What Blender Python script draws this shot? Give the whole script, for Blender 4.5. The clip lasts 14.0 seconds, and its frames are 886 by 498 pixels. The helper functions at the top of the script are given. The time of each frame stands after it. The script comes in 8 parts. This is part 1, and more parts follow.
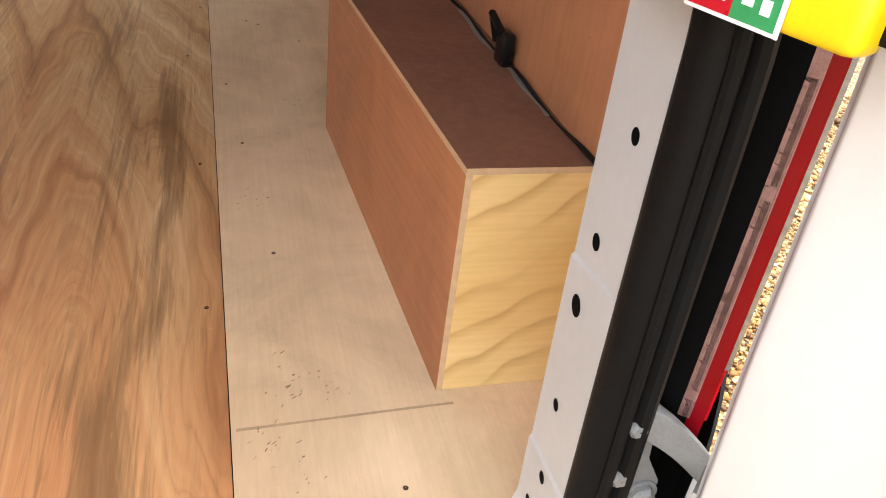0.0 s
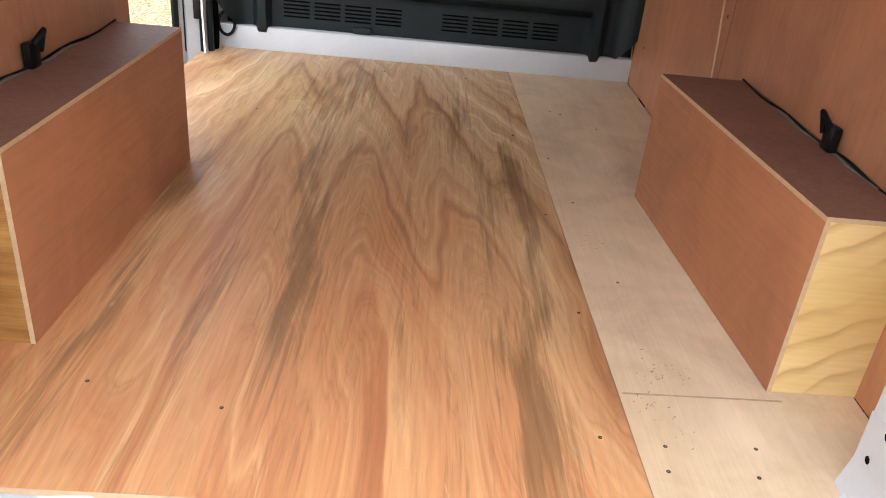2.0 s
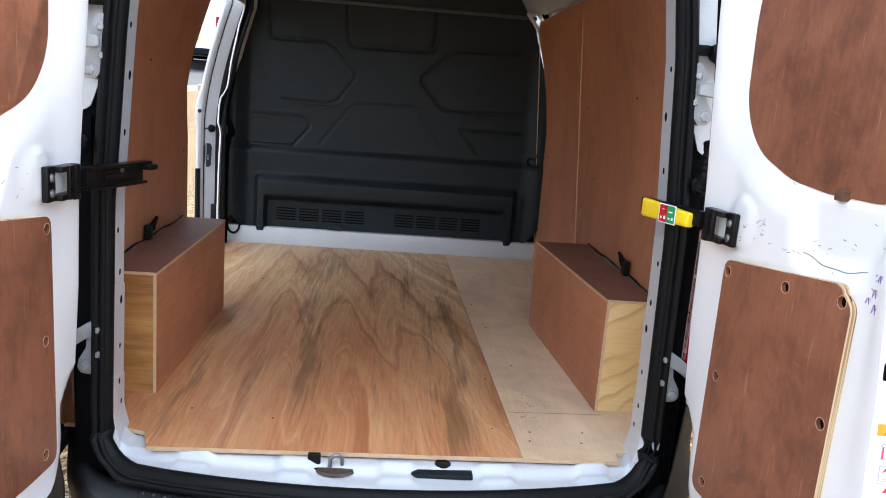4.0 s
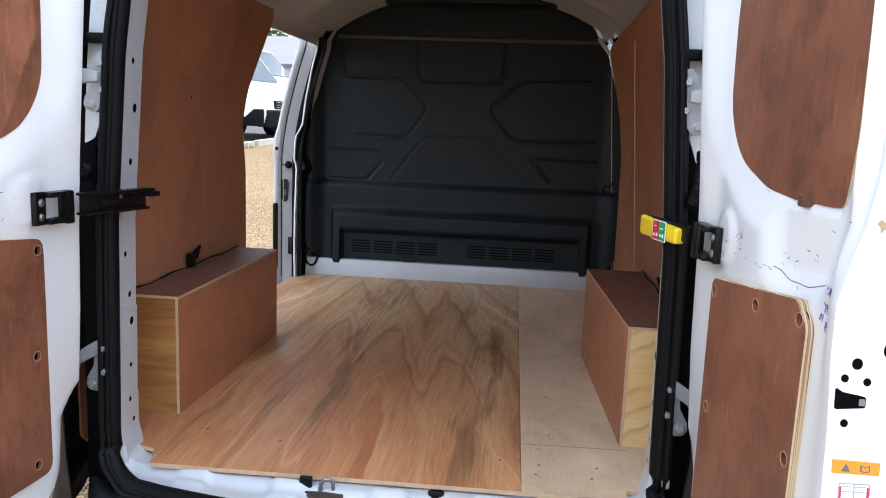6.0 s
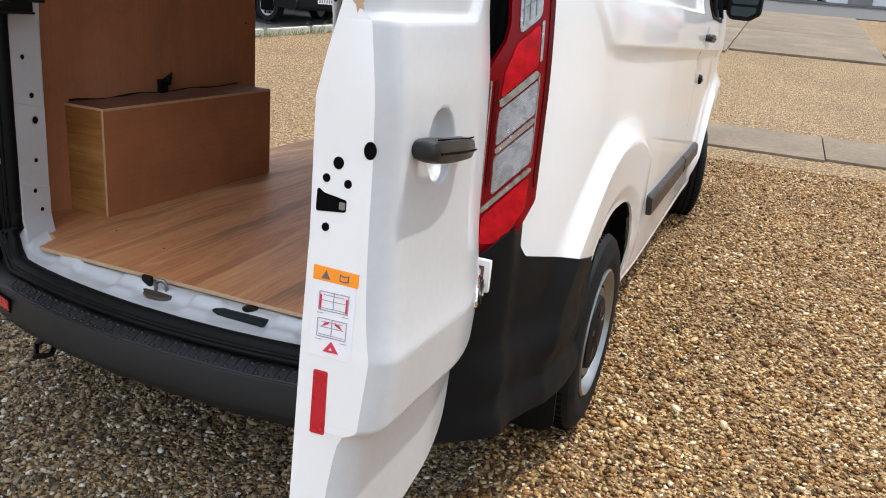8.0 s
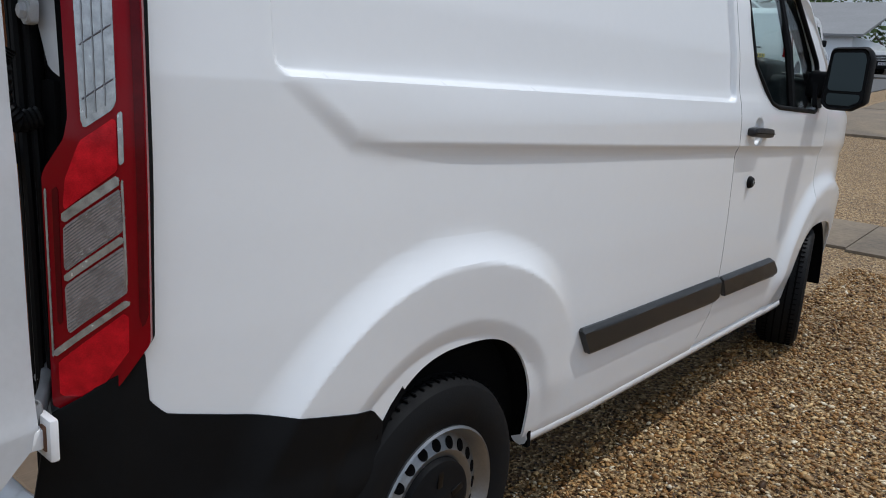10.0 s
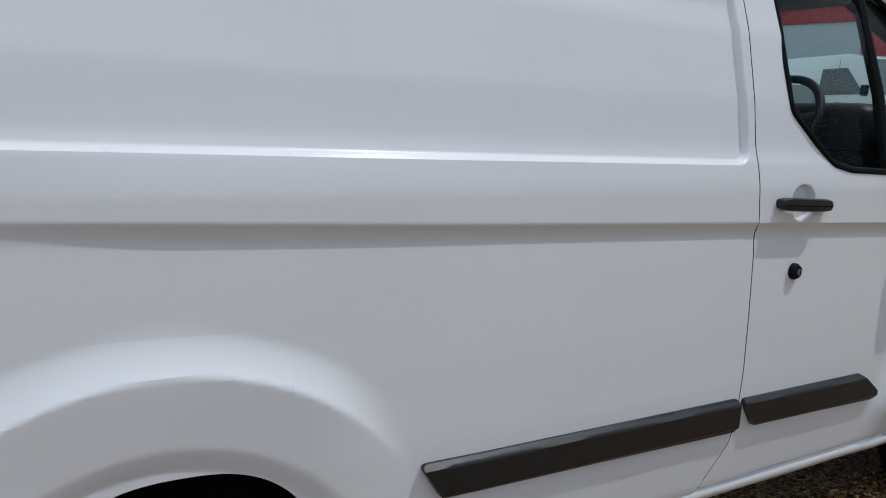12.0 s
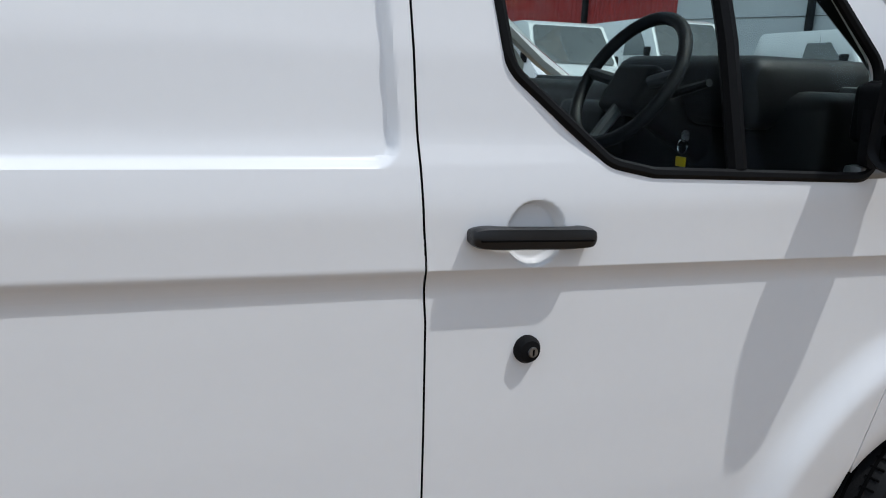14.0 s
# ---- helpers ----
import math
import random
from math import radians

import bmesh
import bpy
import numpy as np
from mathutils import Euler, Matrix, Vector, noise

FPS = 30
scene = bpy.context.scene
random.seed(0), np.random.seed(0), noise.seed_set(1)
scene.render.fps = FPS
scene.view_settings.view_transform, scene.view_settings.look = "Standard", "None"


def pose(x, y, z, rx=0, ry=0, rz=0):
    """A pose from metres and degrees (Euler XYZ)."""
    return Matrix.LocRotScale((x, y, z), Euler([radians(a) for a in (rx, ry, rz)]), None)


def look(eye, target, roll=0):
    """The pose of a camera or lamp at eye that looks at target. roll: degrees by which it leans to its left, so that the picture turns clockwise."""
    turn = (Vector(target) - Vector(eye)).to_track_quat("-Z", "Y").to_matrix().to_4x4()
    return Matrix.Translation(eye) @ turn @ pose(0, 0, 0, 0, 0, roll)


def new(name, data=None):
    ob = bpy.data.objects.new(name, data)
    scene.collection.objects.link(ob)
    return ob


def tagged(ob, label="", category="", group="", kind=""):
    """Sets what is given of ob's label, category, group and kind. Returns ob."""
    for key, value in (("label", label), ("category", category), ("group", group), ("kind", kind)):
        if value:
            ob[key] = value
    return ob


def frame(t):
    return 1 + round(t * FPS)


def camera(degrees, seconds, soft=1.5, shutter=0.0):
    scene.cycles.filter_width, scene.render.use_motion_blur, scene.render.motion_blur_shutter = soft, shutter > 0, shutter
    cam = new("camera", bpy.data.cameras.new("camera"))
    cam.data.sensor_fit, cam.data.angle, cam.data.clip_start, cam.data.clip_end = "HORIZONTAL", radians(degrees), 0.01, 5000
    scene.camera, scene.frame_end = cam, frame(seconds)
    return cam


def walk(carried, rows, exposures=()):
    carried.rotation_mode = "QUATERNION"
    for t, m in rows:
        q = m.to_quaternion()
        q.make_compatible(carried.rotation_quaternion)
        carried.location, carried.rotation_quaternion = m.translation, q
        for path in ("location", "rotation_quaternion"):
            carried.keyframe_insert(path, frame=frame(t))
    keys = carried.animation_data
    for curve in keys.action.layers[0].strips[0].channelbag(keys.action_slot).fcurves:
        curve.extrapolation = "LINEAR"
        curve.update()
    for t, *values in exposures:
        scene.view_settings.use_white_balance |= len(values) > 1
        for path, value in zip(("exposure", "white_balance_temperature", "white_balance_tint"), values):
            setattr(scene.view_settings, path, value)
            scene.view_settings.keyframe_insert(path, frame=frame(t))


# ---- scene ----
cam = camera(60.0, 14.0, soft=1.0)
PATH = [
    (0, (0.404, -0.425, 1.351), (0.926, 1.171, 0.264), 7.4),
    (0.5, (0.368, -0.425, 1.329), (0.781, 1.15, 0.168), 8.7),
    (1, (0.259, -0.553, 1.359), (0.412, 1.12, 0.274), 8.5),
    (1.5, (0.093, -0.65, 1.412), (0.053, 1.106, 0.457), 7.1),
    (2, (-0.009, -0.81, 1.418), (0.064, 0.965, 0.499), 5.7),
    (2.5, (-0.035, -1.046, 1.465), (0.113, 0.8, 0.708), 5.9),
    (3, (0.052, -1.35, 1.481), (0.114, 0.567, 0.913), 4.2),
    (3.5, (0.011, -1.667, 1.508), (0.099, 0.273, 1.032), 3.8),
    (4, (-0.023, -1.893, 1.518), (0.132, 0.061, 1.119), 4.5),
    (6.3, (0.44, -1.851, 1.482), (0.178, 0.105, 1.159), 2.9),
    (6.5, (0.501, -1.858, 1.475), (0.198, 0.084, 1.106), 3.5),
    (7, (0.789, -1.812, 1.417), (0.249, 0.04, 0.89), 3.7),
    (7.5, (1.049, -1.722, 1.361), (0.406, 0.07, 0.747), 3.5),
    (8, (1.353, -1.584, 1.388), (0.647, 0.18, 0.765), 5.1),
    (8.5, (1.672, -1.442, 1.408), (0.79, 0.25, 0.809), 5.5),
    (9, (1.848, -1.185, 1.405), (0.816, 0.437, 0.851), 6.0),
    (9.2, (1.906, -1.056, 1.429), (0.836, 0.549, 0.901), 6.4),
    (11.3, (2.338, 0.217, 1.487), (0.757, 1.4, 1.169), 0.4),
    (11.5, (2.374, 0.327, 1.513), (0.747, 1.444, 1.191), 1.1),
    (12, (2.447, 0.635, 1.509), (0.757, 1.651, 1.177), 2.4),
    (12.5, (2.483, 1.001, 1.548), (0.757, 1.963, 1.24), 4.8),
    (13, (2.531, 1.439, 1.601), (0.761, 2.297, 1.243), 6.3),
    (13.5, (2.367, 1.768, 1.578), (0.565, 2.545, 1.191), 4.0),
    (14, (2.126, 2.139, 1.569), (0.338, 2.915, 1.119), 2.5),
]
EXPOSURES = [(0.0, 1.48, 7700, 12), (1.0, 1.58, 7100, 12), (1.5, 1.66, 7050, 12), (2.5, 1.28, 6900, 11), (3.0, 1.22, 6550, 11), (4.2, 0.82, 6200, 10), (6.3, 0.57, 6100, 10), (7.0, 0.38, 6450, 10), (7.5, 0.20, 6650, 10), (8.0, -0.08, 6650, 10), (8.5, -0.36, 6450, 10), (9.2, -0.68, 6250, 9), (11.3, -1.40, 6050, 9), (12.0, -1.38, 6100, 9), (12.6, -1.21, 6150, 9), (13.2, -1.10, 6200, 9), (14.0, -1.02, 6200, 9)]
walk(cam, [(t, look(eye, target, roll)) for t, eye, target, roll in PATH], EXPOSURES)

# ---------------------------------------------------------------- light
SUN_DIR = Vector((0.30, 0.42, 1.0)).normalized()
world = bpy.data.worlds.new("sky")
scene.world = world
world.use_nodes = True
wn = world.node_tree.nodes
wl = world.node_tree.links
sky = wn.new("ShaderNodeTexSky")
sky.sky_type = "NISHITA"
sky.sun_disc = False
sky.sun_elevation = math.asin(SUN_DIR.z)
sky.sun_rotation = math.atan2(SUN_DIR.x, SUN_DIR.y)
# broken white cloud over the whole sky
wco = wn.new("ShaderNodeTexCoord")
wmap = wn.new("ShaderNodeMapping")
wmap.inputs["Scale"].default_value = (1.0, 1.0, 2.6)
wnoi = wn.new("ShaderNodeTexNoise")
wnoi.inputs["Scale"].default_value = 2.4
wnoi.inputs["Detail"].default_value = 7.0
wramp = wn.new("ShaderNodeValToRGB")
wramp.color_ramp.elements[0].position = 0.36
wramp.color_ramp.elements[1].position = 0.60
wmix = wn.new("ShaderNodeMix")
wmix.data_type = "RGBA"
wmix.inputs[7].default_value = (11.6, 12.9, 14.6, 1)
wl.new(wco.outputs["Generated"], wmap.inputs["Vector"])
wl.new(wmap.outputs["Vector"], wnoi.inputs["Vector"])
wl.new(wnoi.outputs["Fac"], wramp.inputs["Fac"])
wl.new(wramp.outputs["Color"], wmix.inputs[0])
wl.new(sky.outputs["Color"], wmix.inputs[6])
# the cloud is brightest high up and greyer towards the horizon
wdot = wn.new("ShaderNodeVectorMath")
wdot.operation = "DOT_PRODUCT"
wdot.inputs[1].default_value = Vector((0.04, -0.40, 0.84)).normalized()
wgain = wn.new("ShaderNodeMapRange")
wgain.inputs[1].default_value, wgain.inputs[2].default_value = -0.2, 1.0
wgain.inputs[3].default_value, wgain.inputs[4].default_value = 0.50, 1.78
wscale = wn.new("ShaderNodeVectorMath")
wscale.operation = "SCALE"
wl.new(wco.outputs["Generated"], wdot.inputs[0])
wl.new(wdot.outputs["Value"], wgain.inputs[0])
wl.new(wmix.outputs[2], wscale.inputs[0])
wl.new(wgain.outputs[0], wscale.inputs["Scale"])
wl.new(wscale.outputs[0], wn["Background"].inputs["Color"])
wn["Background"].inputs["Strength"].default_value = 0.132

sun = new("sun", bpy.data.lights.new("sun", "SUN"))
sun.data.energy = 4.1
sun.data.angle = radians(0.6)
sun.data.color = (1.0, 0.975, 0.94)
sun.matrix_world = look(SUN_DIR * 30, (0, 0, 0))


# ---------------------------------------------------------------- materials
class Nodes:
    """A small wrapper round one material's node tree."""

    def __init__(self, name):
        self.mat = bpy.data.materials.new(name)
        self.mat.use_nodes = True
        self.t = self.mat.node_tree
        self.b = self.t.nodes["Principled BSDF"]

    def add(self, kind, **inputs):
        n = self.t.nodes.new("ShaderNode" + kind)
        for k, v in inputs.items():
            n.inputs[k].default_value = v
        return n

    def link(self, a, b):
        self.t.links.new(a, b)

    def coord(self, scale=(1, 1, 1), rot=(0, 0, 0)):
        c = self.add("TexCoord")
        m = self.add("Mapping")
        m.inputs["Scale"].default_value = scale
        m.inputs["Rotation"].default_value = rot
        self.link(c.outputs["Object"], m.inputs["Vector"])
        return m.outputs["Vector"]

    def noise(self, vec, scale, detail=4.0, rough=0.55, distort=0.0):
        n = self.add("TexNoise")
        n.inputs["Scale"].default_value = scale
        n.inputs["Detail"].default_value = detail
        n.inputs["Roughness"].default_value = rough
        n.inputs["Distortion"].default_value = distort
        if vec is not None:
            self.link(vec, n.inputs["Vector"])
        return n.outputs["Fac"]

    def ramp(self, fac, stops):
        r = self.add("ValToRGB")
        e = r.color_ramp.elements
        while len(e) < len(stops):
            e.new(0.5)
        for el, (p, c) in zip(e, stops):
            el.position = p
            el.color = (*c, 1) if len(c) == 3 else c
        self.link(fac, r.inputs["Fac"])
        return r.outputs["Color"]

    def mix(self, fac, a, b, mode="MIX"):
        m = self.add("Mix")
        m.data_type = "RGBA"
        m.blend_type = mode
        for sock, v in ((m.inputs[0], fac), (m.inputs[6], a), (m.inputs[7], b)):
            if isinstance(v, (int, float)):
                sock.default_value = v
            elif isinstance(v, tuple):
                sock.default_value = (*v, 1)
            else:
                self.link(v, sock)
        return m.outputs[2]

    def math(self, op, a, b=0.0):
        m = self.add("Math")
        m.operation = op
        for sock, v in ((m.inputs[0], a), (m.inputs[1], b)):
            if isinstance(v, (int, float)):
                sock.default_value = v
            else:
                self.link(v, sock)
        return m.outputs[0]

    def bump(self, height, strength, distance):
        b = self.add("Bump")
        b.inputs["Strength"].default_value = strength
        b.inputs["Distance"].default_value = distance
        self.link(height, b.inputs["Height"])
        self.link(b.outputs["Normal"], self.b.inputs["Normal"])

    def base(self, v):
        if isinstance(v, tuple):
            self.b.inputs["Base Color"].default_value = (*v, 1)
        else:
            self.link(v, self.b.inputs["Base Color"])

    def rough(self, v):
        if isinstance(v, (int, float)):
            self.b.inputs["Roughness"].default_value = v
        else:
            self.link(v, self.b.inputs["Roughness"])


def plain(name, col, rough, vary=0.25, scale=6.0, metal=0.0, coat=0.0, bump=0.0, bscale=120.0, spec=0.5):
    """Colour with two scales of variation, gloss that varies, and fine relief."""
    n = Nodes(name)
    v = n.coord()
    big = n.noise(v, scale, 5.0)
    fine = n.noise(v, scale * 14, 3.0)
    f = n.math("ADD", n.math("MULTIPLY", big, 0.65), n.math("MULTIPLY", fine, 0.35))
    lo = tuple(c * (1 - vary) for c in col)
    hi = tuple(min(1.0, c * (1 + vary)) for c in col)
    n.base(n.ramp(f, [(0.3, lo), (0.7, hi)]))
    sway = min(0.15, vary)
    n.rough(n.ramp(big, [(0.3, (rough * (1 - sway),) * 3), (0.7, (min(1, rough * (1 + sway)),) * 3)]))
    n.b.inputs["Metallic"].default_value = metal
    n.b.inputs["Coat Weight"].default_value = coat
    n.b.inputs["Coat Roughness"].default_value = 0.04
    n.b.inputs["Specular IOR Level"].default_value = spec
    if bump:
        n.bump(n.noise(v, bscale, 3.0), bump, 0.002)
    return n.mat


def glass_mat(name, tint, rough=0.0):
    n = Nodes(name)
    n.base(tint)
    n.b.inputs["Transmission Weight"].default_value = 1.0
    n.b.inputs["IOR"].default_value = 1.14
    n.rough(rough)
    return n.mat


def veneer(name, stops, stretch, warp, rings, rough=0.45, streak=0.5, streak_col=(0.2, 0.12, 0.07), pores=0.25, seed=0.0):
    """Rotary-cut veneer: rings of a warped field, long grey streaks and fine pores."""
    n = Nodes(name)
    v = n.coord(stretch)
    off = n.add("Mapping")
    off.inputs["Location"].default_value = (seed, seed * 0.7, seed * 1.3)
    n.link(v, off.inputs["Vector"])
    v = off.outputs["Vector"]
    field = n.noise(v, 1.0, 2.5, 0.5, warp)
    ring = n.math("FRACT", n.math("MULTIPLY", field, rings))
    tri = n.math("ABSOLUTE", n.math("SUBTRACT", n.math("MULTIPLY", ring, 2.0), 1.0))
    tone = n.noise(v, 0.55, 3.0, 0.6, 0.6)
    fac = n.math("ADD", n.math("MULTIPLY", tri, 0.38), n.math("MULTIPLY", tone, 0.80))
    col = n.ramp(fac, stops)
    dark = n.noise(v, 2.1, 5.0, 0.62, warp * 0.8)
    dm = n.ramp(dark, [(0.53, (0, 0, 0)), (0.70, (streak,) * 3)])
    col = n.mix(dm, col, streak_col)
    fine = n.coord(tuple(s * (38 if s == max(stretch) else 5) for s in stretch))
    grain = n.noise(fine, 1.6, 4.0, 0.7)
    col = n.mix(pores, col, n.ramp(grain, [(0.35, (0.30, 0.26, 0.22)), (0.62, (1, 1, 1))]), "MULTIPLY")
    # handling marks: broad blotches and small dark flecks
    blot = n.noise(n.coord(), 3.2, 6.0, 0.68, 0.7)
    col = n.mix(1.0, col, n.ramp(blot, [(0.32, (0.84, 0.82, 0.80)), (0.50, (1.03, 1.02, 1.01)), (0.68, (1.15, 1.15, 1.15))]), "MULTIPLY")
    fleck = n.noise(n.coord((1.0, 1.0, 1.4)), 34.0, 3.0, 0.6, 0.4)
    col = n.mix(n.ramp(fleck, [(0.70, (0, 0, 0)), (0.77, (0.45, 0.45, 0.45))]), col, streak_col)
    n.base(col)
    n.rough(n.ramp(grain, [(0.3, (rough + 0.12,) * 3), (0.7, (rough,) * 3)]))
    n.bump(grain, 0.18, 0.001)
    return n.mat


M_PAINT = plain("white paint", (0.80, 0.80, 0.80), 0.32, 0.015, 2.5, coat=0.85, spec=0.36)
# same white as M_PAINT, its colour lowered for the shade inside the van
M_PAINT_SHADE = plain("white paint with inside shade", (0.52, 0.53, 0.545), 0.34, 0.06, 5.0, coat=0.4, spec=0.35)
M_PLASTIC = plain("dark bumper plastic", (0.0055, 0.0058, 0.0065), 0.55, 0.18, 8.0, bump=0.25, bscale=700, spec=0.12)
M_BULK = plain("charcoal moulding", (0.0105, 0.0150, 0.0168), 0.43, 0.25, 7.0, bump=0.3, bscale=500, spec=0.20)
M_BLACK = plain("black paint", (0.004, 0.004, 0.0045), 0.32, 0.2, 9.0, spec=0.25)
# near-black: shade inside hollows, holes and gaps is put into this colour
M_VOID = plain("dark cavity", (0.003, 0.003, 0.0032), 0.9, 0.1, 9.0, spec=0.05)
M_RUBBER = plain("black rubber", (0.0040, 0.0042, 0.0046), 0.55, 0.2, 10.0, bump=0.2, bscale=300, spec=0.14)
M_TYRE = plain("tyre rubber", (0.0060, 0.0060, 0.0064), 0.70, 0.25, 12.0, bump=0.4, bscale=250, spec=0.16)
M_STEEL = plain("silver wheel steel", (0.27, 0.275, 0.28), 0.36, 0.16, 10.0, metal=0.85)
M_CHROME = plain("chrome", (0.82, 0.82, 0.84), 0.10, 0.03, 10.0, metal=1.0)
M_RUST = plain("rusty steel", (0.12, 0.055, 0.03), 0.7, 0.5, 40.0, bump=0.4)
M_YELLOW = plain("yellow plastic", (0.85, 0.60, 0.015), 0.35, 0.08, 20.0)
M_RED = plain("red film", (0.46, 0.010, 0.022), 0.28, 0.1, 40.0)
M_GREEN = plain("green print", (0.02, 0.28, 0.10), 0.4, 0.1, 40.0)
M_ORANGE = plain("orange print", (0.95, 0.30, 0.02), 0.4, 0.04, 40.0)
M_WHITE_LABEL = plain("white label", (0.80, 0.79, 0.82), 0.4, 0.04, 30.0)
M_HINGE = plain("grey-white hinge paint", (0.40, 0.41, 0.42), 0.45, 0.15, 20.0)
# M_HINGE darkened for the lower hinge: shade put into its paint
M_HINGE_SHADE = plain("shaded hinge paint", (0.18, 0.185, 0.19), 0.5, 0.25, 30.0)
M_SCREW = plain("dark screw head", (0.055, 0.035, 0.024), 0.5, 0.3, 60.0)
M_PENCIL = plain("faint grey smear", (0.40, 0.275, 0.170), 0.7, 0.25, 60.0)
M_SEALANT = plain("grey sealant", (0.20, 0.205, 0.19), 0.6, 0.3, 40.0, bump=0.4, bscale=200)
M_DRAW = plain("thin grey print", (0.33, 0.31, 0.36), 0.5, 0.1, 40.0)
M_PEN = plain("violet pen", (0.16, 0.07, 0.30), 0.6, 0.1, 60.0)
M_INK = plain("grey print", (0.12, 0.12, 0.14), 0.5, 0.1, 40.0)
M_REDINK = plain("red print", (0.60, 0.03, 0.07), 0.5, 0.1, 40.0)
M_LENS = Nodes("red lamp lens")
M_LENS.base((0.21, 0.002, 0.006))
M_LENS.rough(0.06)
M_LENS.b.inputs["Coat Weight"].default_value = 0.08
M_LENS.b.inputs["Specular IOR Level"].default_value = 0.14
M_LENS.b.inputs["Subsurface Weight"].default_value = 0.0
M_LENS = M_LENS.mat
M_LENS_B = plain("bright red lamp lens", (0.52, 0.006, 0.014), 0.12, 0.45, 34.0, coat=0.1, spec=0.14)
M_LENS_D = plain("dark red lamp lens", (0.085, 0.0015, 0.004), 0.10, 0.3, 30.0, coat=0.1, spec=0.14)
M_HANDLE = plain("black handle plastic", (0.012, 0.0122, 0.013), 0.36, 0.15, 20.0, bump=0.15, bscale=900, spec=0.4)
# M_PLASTIC raised for the bumper's lit rear face; the light is in the colour
M_BUMPER_LIT = plain("bumper plastic", (0.0125, 0.013, 0.0142), 0.50, 0.2, 9.0, bump=0.3, bscale=600, spec=0.30)
M_TRIM = plain("satin trim plastic", (0.014, 0.0145, 0.0155), 0.36, 0.12, 10.0, bump=0.2, bscale=800, spec=0.45)
M_LENS_C = plain("clear lamp lens", (0.36, 0.365, 0.37), 0.24, 0.45, 60.0, metal=0.6, coat=1.0)
M_LENS_G = plain("ribbed grey lens", (0.25, 0.215, 0.21), 0.28, 0.5, 26.0, metal=0.15, coat=0.6)
M_LENS_P = plain("pinkish clear lens", (0.55, 0.30, 0.28), 0.22, 0.4, 60.0, coat=0.6)
M_GLASS = glass_mat("window glass", (0.80, 0.88, 0.85))
# base kept dark: a dark reflection is put into the mirror's colour
M_MIRROR_DARK = plain("mirror glass", (0.022, 0.027, 0.028), 0.03, 0.02, 4.0, metal=1.0)
M_CABIN = plain("cabin plastic", (0.007, 0.0075, 0.0085), 0.5, 0.2, 9.0, bump=0.25, bscale=500, spec=0.25)
M_CABIN_G = plain("grey cabin trim", (0.055, 0.06, 0.065), 0.6, 0.12, 9.0, bump=0.25, bscale=500)



